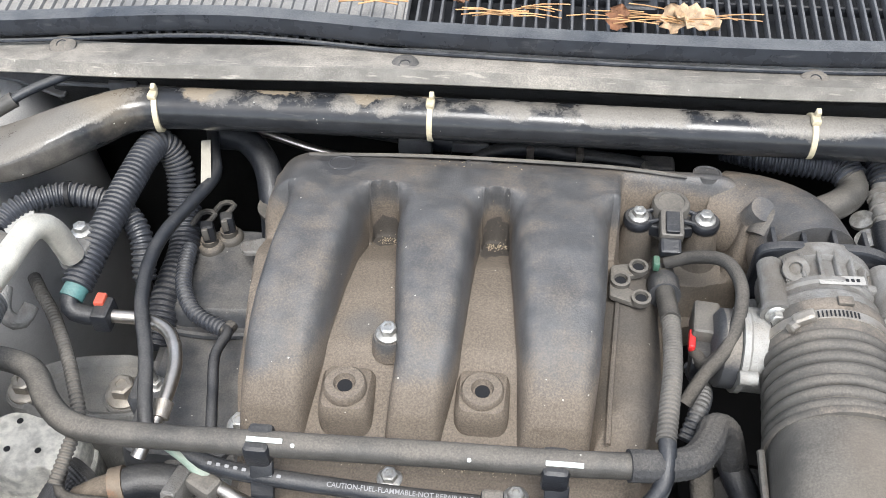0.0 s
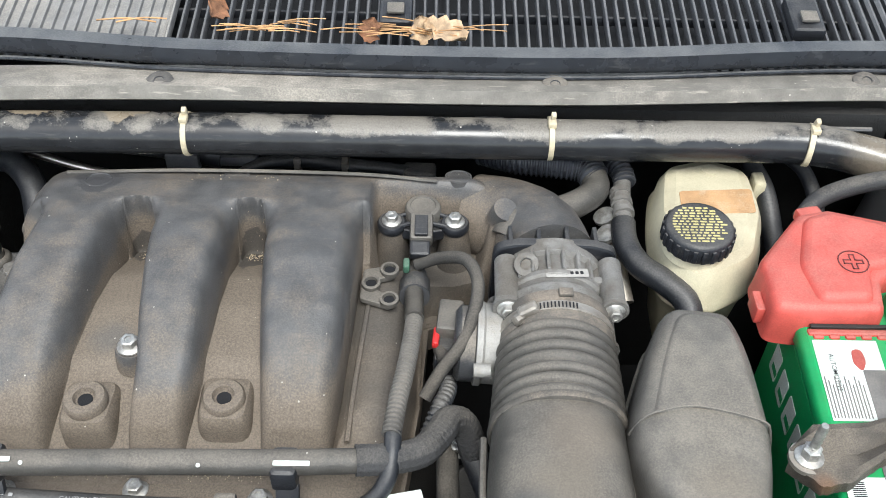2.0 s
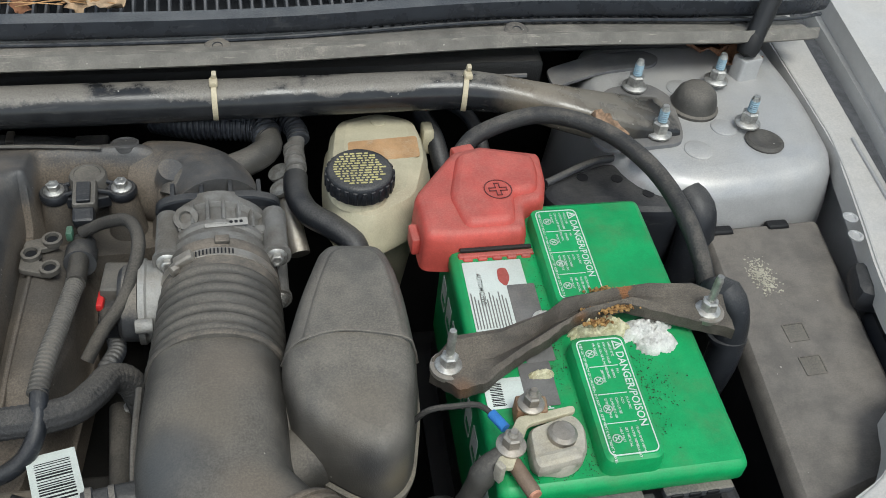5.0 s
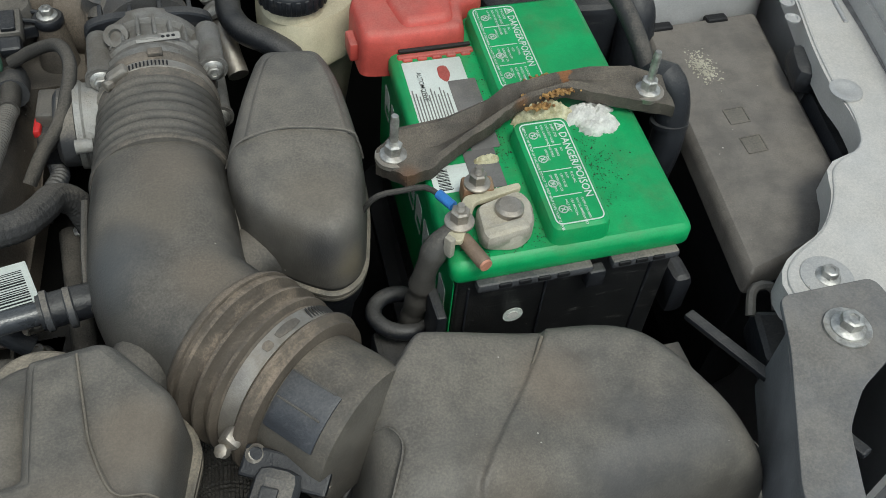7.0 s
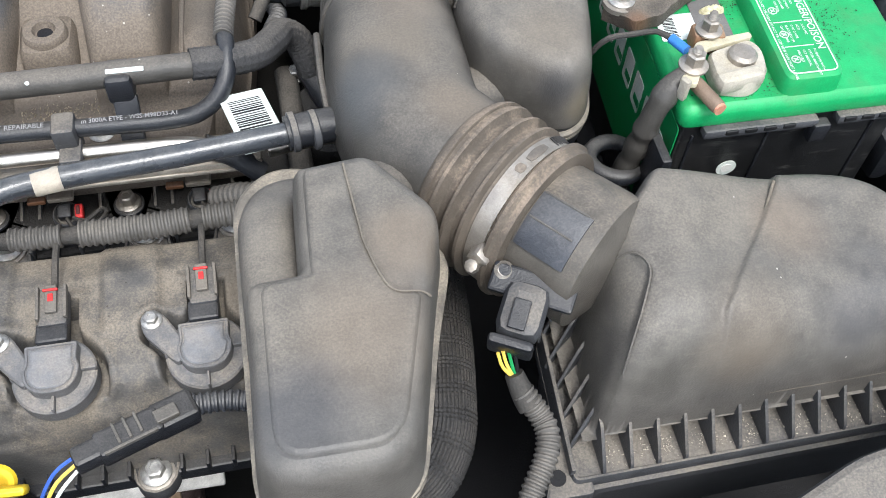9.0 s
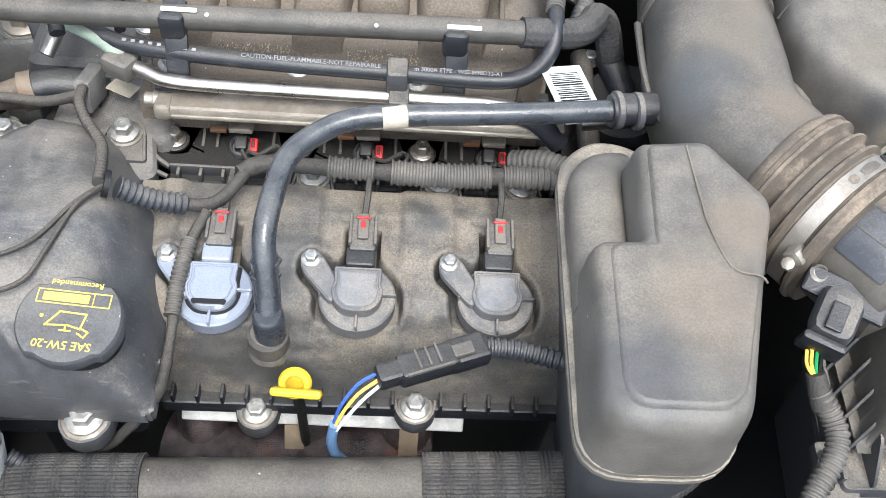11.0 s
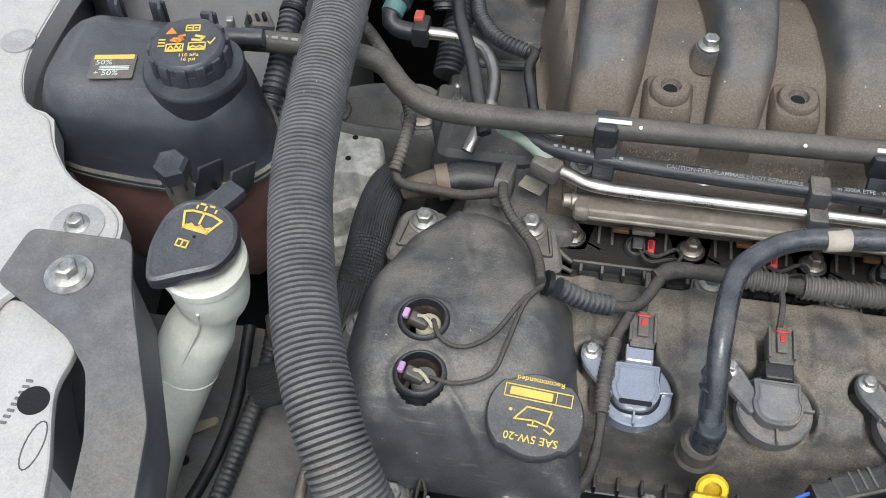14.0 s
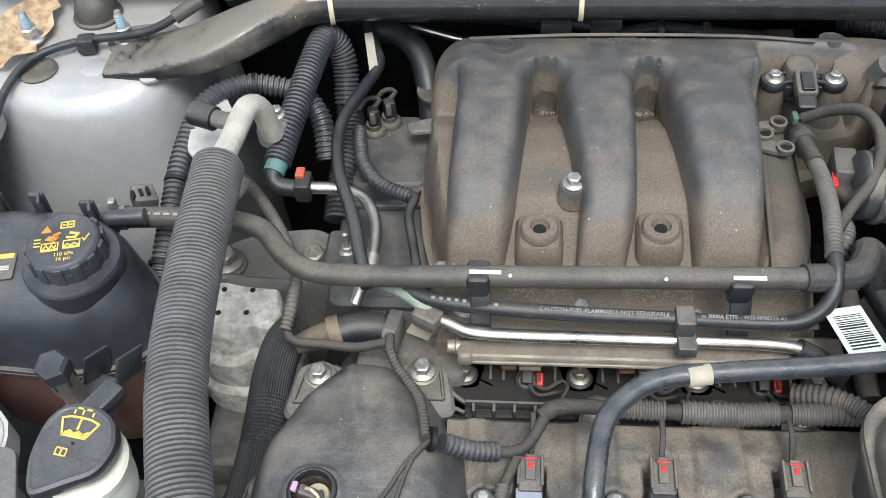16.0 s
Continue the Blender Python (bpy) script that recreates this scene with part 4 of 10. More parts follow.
part("side_branch", tube([(0.40, 0.345, 0.968), (0.43, 0.36, 0.968), (0.46, 0.37, 0.968)], 0.026, 18), RUBBER, duct)
part("edge_rib", tube([(0.318, 0.43, 0.985), (0.316, 0.37, 0.988), (0.320, 0.325, 0.992), (0.338, 0.293, 0.996)], 0.003, 8), RUBBER, duct)
# cuff towards the air meter
ax = Vector((0.62, -0.785, 0.02)).normalized()
base = Vector((0.394, 0.291, 0.982))
prof = [(0.0545, -0.020), (0.0580, -0.017), (0.0605, -0.012), (0.0608, -0.009), (0.0590, -0.008), (0.0592, -0.004), (0.0608, -0.003), (0.0605, 0.000), (0.0560, 0.0025), (0.0550, 0.004), (0.0550, 0.010), (0.0560, 0.012), (0.0600, 0.0135), (0.0602, 0.0165), (0.0560, 0.018), (0.0545, 0.020), (0.0545, 0.026), (0.0590, 0.0285), (0.0592, 0.0315), (0.0548, 0.034), (0.0540, 0.036), (0.0540, 0.053), (0.0552, 0.055), (0.0598, 0.0565), (0.0600, 0.060), (0.0575, 0.0625), (0.0570, 0.068), (0.050, 0.069)]
prof = [(r, 0.022 + (h + 0.012) * 0.8) for r, h in prof]
part("sleeve", lathe(prof, base, ax, 56), mat("brown_dusty_rubber", (0.085, 0.07, 0.055), 0.65, dust=0.8, dcol=(0.25, 0.185, 0.125), settle=0.2, patch=30.0), duct, "brown dusted rubber sleeve")
cl = part("hose_clamp", lathe([(0.0538, 0.0610), (0.0556, 0.0613), (0.0556, 0.0733), (0.0538, 0.0736)], base, ax, 56), STEEL_DULL, duct, "steel worm-drive hose clamp")
part("screw_housing", box((0.397, 0.199, 0.997), (0.013, 0.014, 0.012), 0.003, turn(0, -50, -38)), STEEL_DULL, cl)
part("clamp_screw", lathe([(0.0045, 0), (0.0045, 0.006), (0.003, 0.007), (0, 0.007)], (0.391, 0.192, 0.994), (-0.4, -0.3, 0.8), 8), STEEL_DULL, cl)
side = ax.cross(Vector((0, 0, 1))).normalized()
over = side.cross(ax).normalized()
for k in range(13):
    a = radians(20 + 3.4 * k)
    v = side * -math.cos(a) + over * math.sin(a)
    part("thread_slot", box(tuple(base + ax * 0.0673 + v * 0.0558), (0.0014, 0.009, 0.0012), 0.0002, turn(0, 0, 20)), GRIME_SHADE, cl)
for a0, a1 in ((72, 92), (97, 104)):
    rings = []
    for k in range(7):
        a = radians(a0 + (a1 - a0) * k / 6)
        v = side * -math.cos(a) + over * math.sin(a)
        w = 0.0034 * math.sin(math.pi * (0.12 + 0.76 * k / 6)) ** 0.5
        rings.append([base + ax * (0.0673 + e * w) + v * r for e, r in ((-1, 0.0550), (-1, 0.0559), (1, 0.0559), (1, 0.0550))])
    part("band_slot", loft(rings), RUBBER_BROWN, cl)


def skin(levels, n=4, bm=None, slope=0.0, y0=0.0):
    """A body through outlines of equal corner count: rows of (outline, corner radius, inset, z); slope tilts it along y."""
    rings = []
    for poly, r, d, z in levels:
        rings.append([Vector((p.x, p.y, z + slope * (p.y - y0))) for p in outline(poly, r, d, n)])
    return loft(rings, bm)


# ---- front resonator over the valve cover ----
res = thing("front_resonator", "matt black plastic intake resonator, dusty, above the valve cover", "resonator", (0.30, 0.16, 0.93))
top = [(0.285, 0.257, 0.006), (0.334, 0.263, 0.012), (0.371, 0.212, 0.012), (0.355, 0.155, 0.02), (0.329, 0.050, 0.024), (0.246, 0.050, 0.026), (0.249, 0.176, 0.010), (0.281, 0.178, 0.003)]
bm = skin([(top, 0.014, -0.004, 0.980), (top, 0.014, -0.002, 1.006), (top, 0.014, -0.0006, 1.024), (top, 0.014, 0.0008, 1.0305), (top, 0.014, 0.003, 1.0352), (top, 0.013, 0.0062, 1.0385), (top, 0.013, 0.0105, 1.0402)], 6)
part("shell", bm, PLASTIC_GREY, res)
facet = [(0.292, 0.249, 0.004), (0.3165, 0.2515, 0.003), (0.3195, 0.205, 0.01), (0.3215, 0.185, 0.01), (0.332, 0.1535, 0.008), (0.347, 0.1495, 0.004), (0.323, 0.062, 0.018), (0.257, 0.062, 0.018), (0.259, 0.168, 0.006), (0.2885, 0.171, 0.003)]
bm = skin([(facet, 0.01, -0.0012, 1.0385), (facet, 0.01, 0.0, 1.0408), (facet, 0.01, 0.0012, 1.0420), (facet, 0.01, 0.003, 1.0425)], 4)
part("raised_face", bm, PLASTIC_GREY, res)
part("edge_bead", tube([(0.3165, 0.250, 1.0418), (0.3195, 0.205, 1.0425), (0.3215, 0.185, 1.0425), (0.331, 0.1545, 1.0425), (0.3475, 0.1505, 1.0412), (0.3535, 0.149, 1.036)], 0.0008, 8, 0.004), mat("dust_worn_edge", (0.13, 0.112, 0.09), 0.6, dust=0.3, dcol=DUST), res, "dust-worn moulded edge")
part("neck", tube([(0.335, 0.235, 0.990), (0.348, 0.262, 0.988), (0.362, 0.292, 0.985)], 0.026, 20), RUBBER, res)
# half-round channel beside the shell
line = spline([(0.2645, 0.150, 0.990), (0.2645, 0.222, 0.990), (0.2660, 0.246, 0.988), (0.274, 0.262, 0.983), (0.290, 0.268, 0.978)], 0.004)
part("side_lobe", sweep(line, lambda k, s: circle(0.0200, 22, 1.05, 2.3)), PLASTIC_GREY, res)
rim = [(0.292, 0.301), (0.266, 0.300), (0.2435, 0.276), (0.2420, 0.176), (0.2415, 0.047, 0.03), (0.333, 0.047, 0.028), (0.360, 0.150), (0.380, 0.210), (0.338, 0.27)]
bm = skin([(rim, 0.018, 0.0015, 0.9700), (rim, 0.018, -0.001, 0.9712), (rim, 0.018, -0.001, 0.9750), (rim, 0.018, 0.0008, 0.9758), (rim, 0.018, 0.0008, 0.9778), (rim, 0.018, -0.001, 0.9786), (rim, 0.018, -0.001, 0.9822), (rim, 0.018, 0.0015, 0.9838)], 5)
part("rim", bm, mat("dust_edged_rim", (0.12, 0.108, 0.09), 0.55, dust=0.85, dcol=(0.27, 0.225, 0.16), settle=0.2, patch=24.0), res, "dust-edged welded rim")
bm = skin([(rim, 0.02, 0.035, 0.74), (rim, 0.02, 0.014, 0.90), (rim, 0.02, 0.004, 0.958), (rim, 0.02, 0.002, 0.971)], 5)
part("lower_shell", bm, PLASTIC, res)

# ---- rear resonator beside the duct ----
box1 = thing("rear_resonator", "matt black plastic intake resonator box beside the battery", "resonator", (0.475, 0.41, 0.85))
top = [(0.466, 0.536, 0.016), (0.519, 0.530, 0.016), (0.527, 0.490, 0.03), (0.527, 0.405, 0.03), (0.508, 0.332, 0.014), (0.488, 0.319, 0.014), (0.466, 0.332, 0.02), (0.432, 0.364, 0.018), (0.423, 0.415, 0.02), (0.445, 0.485, 0.02)]
bm = skin([(top, 0.02, -0.004, 0.972), (top, 0.02, -0.0025, 0.995), (top, 0.02, -0.0005, 1.012), (top, 0.02, 0.002, 1.0205), (top, 0.02, 0.006, 1.0265), (top, 0.02, 0.011, 1.0298), (top, 0.02, 0.017, 1.0312)], 6)
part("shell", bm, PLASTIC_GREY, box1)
rear = [(0.475, 0.522, 0.012), (0.510, 0.517, 0.012), (0.516, 0.485, 0.02), (0.5165, 0.4185, 0.004), (0.472, 0.431, 0.006), (0.441, 0.4245, 0.004), (0.458, 0.48, 0.02)]
bm = skin([(rear, 0.01, -0.002, 1.0295), (rear, 0.01, 0.0, 1.0318), (rear, 0.01, 0.0012, 1.0328), (rear, 0.01, 0.003, 1.0332)], 5)
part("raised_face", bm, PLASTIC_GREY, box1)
part("edge_bead", tube([(0.4245, 0.421, 1.008), (0.431, 0.4225, 1.0245), (0.441, 0.4245, 1.0322), (0.472, 0.430, 1.0330), (0.5165, 0.4185, 1.0325), (0.5245, 0.415, 1.022), (0.528, 0.413, 1.006)], 0.0012, 8, 0.004), PLASTIC_GREY, box1)
for z0, d in ((0.9655, -0.0065), (0.9600, -0.0055)):
    bm = skin([(top, 0.02, d + 0.002, z0 - 0.0022), (top, 0.02, d, z0 - 0.0012), (top, 0.02, d, z0 + 0.0012), (top, 0.02, d + 0.002, z0 + 0.0026)], 6)
    part("rim", bm, mat("pale_dusted_rim", (0.13, 0.12, 0.10), 0.55, dust=0.9, dcol=(0.25, 0.21, 0.15), settle=0.2, patch=30.0), box1, "dust-edged welded rim")
bm = skin([(top, 0.02, 0.02, 0.80), (top, 0.02, 0.004, 0.925), (top, 0.02, -0.003, 0.945), (top, 0.02, -0.003, 0.9725)], 6)
part("lower_shell", bm, PLASTIC_CLEAN, box1)

# ---- air filter box ----
ab = thing("air_filter_box", "large matt black plastic air filter housing with ribbed edge", "air box", (0.61, 0.16, 0.80))
LID = [Vector(p) for p in ((0.457, 0.098), (0.742, 0.101), (0.746, 0.140), (0.726, 0.190), (0.690, 0.233), (0.668, 0.242), (0.524, 0.248), (0.468, 0.186))]


def inside(p):
    """Distance to the lid's outline, measured inwards, with rounded corners."""
    d = 1.0
    for a, b in zip(LID, LID[1:] + LID[:1]):
        e = (b - a).normalized()
        if b is LID[-1]:
            continue
        d = smin(d, (p[0] - a.x) * -e.y + (p[1] - a.y) * e.x, 0.016)
    a, b = LID[-2], LID[-1]
    e = (b - a).normalized()
    return d, (p[0] - a.x) * -e.y + (p[1] - a.y) * e.x


def lid_height(x, y):
    d, wall = inside((x, y))
    roll = interp(y, (0.10, 0.17, 0.235), (0.062, 0.040, 0.020))
    u = max(0.0, min(1.0, smin(d / roll, wall / 0.012, 0.3)))
    z = 0.915 + (0.077 + 0.05 * (y - 0.15)) * (1 - (1 - u) ** 2.5) ** (1 / 2.2)
    z += 0.026 * step01(0.630, 0.505, x) * step01(0.93, 0.98, z)
    seam = interp(y, (0.090, 0.103, 0.126, 0.145, 0.194, 0.224, 0.25), (0.520, 0.529, 0.533, 0.547, 0.587, 0.609, 0.622))
    z += 0.0045 * step01(-0.0005, 0.0035, x - seam) * step01(0.922, 0.932, z)
    # hollow that runs into the inlet tube
    crease = interp(y, (0.10, 0.115, 0.157, 0.173, 0.18), (0.464, 0.470, 0.4945, 0.489, 0.478))
    z -= 0.0045 * step01(0.0015, -0.001, x - crease) * step01(0.19, 0.175, y)
    return z


def lid_rows():
    return [0.097 + 0.0012 * k for k in range(14)] + [0.1145 + 0.0021 * k for k in range(65)]


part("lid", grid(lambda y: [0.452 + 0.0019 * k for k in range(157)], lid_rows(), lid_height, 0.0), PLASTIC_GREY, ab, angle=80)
part("panel_seam", tube([(0.6095, 0.2245, 1.0005), (0.588, 0.194, 0.9995), (0.548, 0.145, 0.9935), (0.5345, 0.127, 0.985), (0.5305, 0.112, 0.963), (0.532, 0.103, 0.940), (0.540, 0.1015, 0.934), (0.62, 0.1015, 0.934), (0.733, 0.1035, 0.934)], 0.0012, 8, 0.004), mat("dusty_moulded_edge", (0.13, 0.112, 0.088), 0.65, dust=0.5, dcol=(0.24, 0.185, 0.125)), ab, "brown dust along the moulded edge")
part("inlet_crease", tube([(x_, y_, lid_height(x_ + 0.001, y_)) for x_, y_ in ((0.4805, 0.1775), (0.489, 0.173), (0.4945, 0.159), (0.485, 0.138), (0.476, 0.122), (0.470, 0.110))], 0.0008, 6, 0.004), PLASTIC_GREY, ab)
trayp = [(0.441, 0.074), (0.778, 0.079), (0.778, 0.155), (0.735, 0.248), (0.51, 0.256), (0.447, 0.19)]
bm = skin([(trayp, 0.006, 0.012, 0.78), (trayp, 0.006, 0.004, 0.885), (trayp, 0.006, 0.0, 0.889), (trayp, 0.006, 0.0, 0.898), (trayp, 0.006, 0.001, 0.900), (trayp, 0.006, 0.0025, 0.900), (trayp, 0.006, 0.0035, 0.8975), (trayp, 0.006, 0.008, 0.8975)], 4)
part("tray", bm, PLASTIC, ab)
bm = skin([(trayp, 0.006, 0.010, 0.872), (trayp, 0.006, -0.001, 0.874), (trayp, 0.006, -0.001, 0.882), (trayp, 0.006, 0.006, 0.884)], 4)
part("tray_lip", bm, PLASTIC, ab)
FIN = Matrix(((0, 0, 1, 0), (1, 0, 0, 0), (0, 1, 0, 0), (0, 0, 0, 1)))
for k in range(15):
    x = 0.463 + 0.0194 * k
    part("rib", slab([(0.0765, 0.0), (0.106, 0.0), (0.106, 0.033), (0.0985, 0.030), (0.0775, 0.007)], -0.0012, 0.0012, 0.002, 0.0004, m=Matrix.Translation((x, 0.0002 * k, 0.896)) @ FIN), PLASTIC, ab)
for k in range(5):
    y = 0.098 + 0.021 * k
    x = 0.444 + 0.04 * max(0.0, (y - 0.17))
    part("side_rib", slab([(0.0, 0.0), (0.030, 0.0), (0.030, 0.040), (0.022, 0.034), (0.0, 0.003)], -0.001, 0.001, 0.002, 0.0004, m=Matrix.Translation((x, y, 0.897)) @ turn(90, 0, 38)), PLASTIC, ab)
part("side_wall", slab([(0.4405, 0.080), (0.4435, 0.080), (0.4495, 0.188), (0.4465, 0.188)], 0.88, 0.906, 0.001, 0.0006), PLASTIC, ab)
rnd = random.Random(77)
bm = bmesh.new()
for _ in range(900):
    x, y = rnd.uniform(0.466, 0.72), min(0.099, max(0.081, rnd.gauss(0.090, 0.005)))
    if rnd.random() > 0.25 + 0.75 * math.sin(x * 90) ** 2:
        continue
    r = rnd.uniform(0.0004, 0.0012)
    p = Vector((x, y, 0.8978))
    q = [bm.verts.new(p + Vector((rnd.uniform(-r, r), rnd.uniform(-r, r), rnd.uniform(0, r)))) for _ in range(4)]
    for a in ((0, 1, 2), (0, 1, 3), (0, 2, 3), (1, 2, 3)):
        bm.faces.new([q[k] for k in a])
part("sand", bm, mat("pale_sand", (0.42, 0.38, 0.31), 0.9, var=0.4, scale=300.0), ab, "pale sand between the ribs")
part("lug", slab([(0.420, 0.066), (0.455, 0.066), (0.455, 0.112), (0.430, 0.112), (0.430, 0.09)], 0.884, 0.896, 0.004), PLASTIC, ab)
part("lug_hole", lathe([(0.006, 0), (0.006, 0.0006), (0, 0.0006)], (0.432, 0.0805, 0.8962), n=16), BLACK, ab)
part("lug_hole", lathe([(0.0045, 0), (0.0045, 0.0006), (0, 0.0006)], (0.4345, 0.100, 0.8962), n=16), BLACK, ab)

# ---- air flow meter ----
maf = thing("air_flow_meter", "black plastic air flow meter with wiring plug", "air flow meter", (0.45, 0.2, 0.94))
ax2 = Vector((0.66, -0.75, 0.0)).normalized()
mc = Vector((0.432, 0.240, 0.984))
part("housing", lathe([(0.047, 0), (0.0475, 0.02), (0.0485, 0.022), (0.0496, 0.062), (0.0490, 0.070), (0.030, 0.078), (0.01, 0.080)], mc, ax2, 44), mat("brown_dusted_housing", (0.075, 0.068, 0.058), 0.5, dust=0.85, dcol=(0.20, 0.16, 0.115), settle=0.3, patch=14.0), maf)
ms_ = ax2.cross(Vector((0, 0, 1))).normalized()


def on_meter(s, a, r=0.0):
    """A point on the meter's tube: length along it, degrees from the top towards the front."""
    a = radians(a)
    rr = 0.0485 + 0.03 * (s - 0.022) + r
    return mc + ax2 * s + (ms_ * math.sin(a) + Vector((0, 0, 1)) * math.cos(a)) * rr


rings = []
for k in range(9):
    a = 12 + 5.5 * k
    rings.append([on_meter(s_, a, r_) for s_, r_ in ((0.022, -0.002), (0.0225, 0.0012), (0.026, 0.0018), (0.056, 0.0018), (0.0595, 0.0012), (0.060, -0.002))])
part("flat_panel", loft(rings, closed=True), SATIN, maf, "clean dark moulded panel")
part("moulded_line", tube([on_meter(0.024 + 0.0065 * k, 33, 0.002) for k in range(6)], 0.0008, 6, 0.004), PLASTIC_GREY, maf)
part("moulded_line", tube([on_meter(0.024 + 0.0065 * k, 12, 0.002) for k in range(6)], 0.0008, 6, 0.004), PLASTIC_GREY, maf)
part("sensor_plate", box((0.425, 0.170, 0.995), (0.056, 0.02, 0.006), 0.002, turn(22, 0, -30)), PLASTIC_CLEAN, maf)
plug = part("plug", box((0.414, 0.153, 0.995), (0.029, 0.038, 0.022), 0.009, turn(14, 0, -28)), PLASTIC, maf)
part("plug_latch", box((0.409, 0.146, 1.006), (0.011, 0.020, 0.003), 0.0012, turn(14, 0, -28)), PLASTIC_CLEAN, plug)
part("collar", box((0.402, 0.134, 0.989), (0.029, 0.007, 0.023), 0.003, turn(14, 0, -28)), PLASTIC_CLEAN, plug)
for p in ((0.409, 0.184, 0.997), (0.446, 0.163, 0.985)):
    part("screw", lathe([(0.0065, 0), (0.0065, 0.002), (0.0045, 0.0035), (0.0042, 0.0025), (0, 0.002)], p, (-0.1, -0.3, 1), 16), STEEL_DULL, maf)
for k, m in enumerate((YELLOW, YELLOW, GREEN, BLACK)):
    d = 0.003 * (k - 1.5)
    part("wire", tube([(0.399 + d, 0.133, 0.987 + d * 0.4), (0.402 + d, 0.128, 0.975), (0.406, 0.122, 0.966)], 0.0012, 6, 0.004), m, maf)
part("taped_end", tube([(0.4045, 0.125, 0.970), (0.409, 0.115, 0.960), (0.413, 0.108, 0.955)], 0.0062, 12, r1=0.0085), TAPE, maf)
part("sleeve", ribbed([(0.409, 0.116, 0.961), (0.4185, 0.102, 0.951), (0.4205, 0.090, 0.948), (0.415, 0.075, 0.944), (0.402, 0.056, 0.937), (0.388, 0.03, 0.925), (0.378, 0.0, 0.905), (0.37, -0.03, 0.88)], 0.0080, 0.0042, 0.0012), LOOM_GREY, maf)

# ---- battery ----
BAT = Matrix(((1, 0.055, 0, 0.563), (0, 1, 0, 0.285), (0, 0, 1, 0), (0, 0, 0, 1)))
BW, BL, BZ = 0.190, 0.296, 1.012


def bl(u, v, z=BZ):
    return tuple(BAT @ Vector((u, v, z)))


bat = thing("car_battery", "green and black car battery with dirt on its lid", "battery", bl(BW / 2, BL / 2, 0.82))
rect = [(0, 0), (BW, 0), (BW, BL), (0, BL)]
part("case", prism(rect, [(0.008, 0.815), (0.006, 0.82), (0.006, BZ - 0.02), (0.003, BZ - 0.016)], 0.01, 4, m=BAT), mat("black_case_plastic", (0.028, 0.029, 0.030), 0.38, dust=0.5, dcol=(0.12, 0.115, 0.105), specks=0.1, scuff=0.5, settle=0.1, patch=22.0), bat, "black plastic case")
part("lid", prism(rect, [(0.001, BZ - 0.018), (0, BZ - 0.016), (0, BZ - 0.006), (0.002, BZ - 0.002), (0.006, BZ)], 0.010, 5, m=BAT), GREEN, bat, "green plastic lid")
for v0 in (0.006, 0.157):
    cap = part("vent_cap", prism([(0.0755, v0), (0.1215, v0), (0.1215, v0 + 0.116), (0.0755, v0 + 0.116)], [(-0.001, BZ - 0.001), (0, BZ + 0.011), (0.001, BZ + 0.014), (0.004, BZ + 0.0155)], 0.009, 5, m=BAT), GREEN, bat, "raised green vent cap with white warning print")
    zt = BZ + 0.0158
    ring = [(0.0795, v0 + 0.005), (0.1175, v0 + 0.005), (0.1175, v0 + 0.111), (0.0795, v0 + 0.111)]
    part("border", prism(ring, [(0, zt - 0.0004), (0, zt + 0.0001), (0.0009, zt + 0.0001), (0.0009, zt - 0.0006)], 0.006, 5, m=BAT), WHITE, cap)
    lettering("DANGER/POISON", 0.0088, BAT @ Matrix.Translation((0.1092, v0 + 0.097, zt)) @ turn(0, 0, -90), WHITE, cap)
    for r, words in enumerate(((("SHIELD EYES", "EXPLOSIVE GASES", "CAN CAUSE BLINDNESS", "OR INJURY")), ("NO", "SPARKS", "FLAMES", "SMOKING"), ("SULFURIC", "ACID", "CAN CAUSE", "BLINDNESS OR", "SEVERE BURNS"), ("FLUSH EYES WITH", "WATER IMMEDIATELY", "GET MEDICAL", "HELP FAST"))):
        for q, w in enumerate(words):
            lettering(w, 0.0027, BAT @ Matrix.Translation((0.1050 - 0.0042 * q, v0 + 0.1075 - 0.0265 * r, zt)) @ turn(0, 0, -90), WHITE, cap)
    lettering("KEEP OUT OF REACH OF CHILDREN. DO NOT TIP. KEEP VENT CAPS TIGHT & LEVEL", 0.0029, BAT @ Matrix.Translation((0.0818, v0 + 0.108, zt)) @ turn(0, 0, -90), WHITE, cap)
    for v in (v0 + 0.032, v0 + 0.058, v0 + 0.084):
        part("border", slab([(0.0845, v), (0.1075, v), (0.1075, v + 0.0006), (0.0845, v + 0.0006)], zt - 0.0004, zt + 0.0001, 0.0001, 0.0001, m=BAT), WHITE, cap)
    tri = BAT @ Matrix.Translation((0.1122, v0 + 0.1035, zt)) @ turn(0, 0, -90)
    strokes("warning_triangle", [[(-0.004, -0.003), (0.004, -0.003), (0, 0.004), (-0.004, -0.003)], [(0, 0.001), (0, -0.001)]], 0.0009, tri, WHITE, cap)
    for sv in (0.071, 0.045, 0.019, 0.097):
        sym = BAT @ Matrix.Translation((0.0885, v0 + sv, zt)) @ turn(0, 0, -90)
        strokes("symbol", [[(0.0034 * math.cos(k * math.pi / 6), 0.0034 * math.sin(k * math.pi / 6)) for k in range(13)], [(-0.0022, 0.0022), (0.0022, -0.0022)], [(-0.001, -0.0015), (0.0008, 0.0015)]], 0.0007, sym, WHITE, cap)

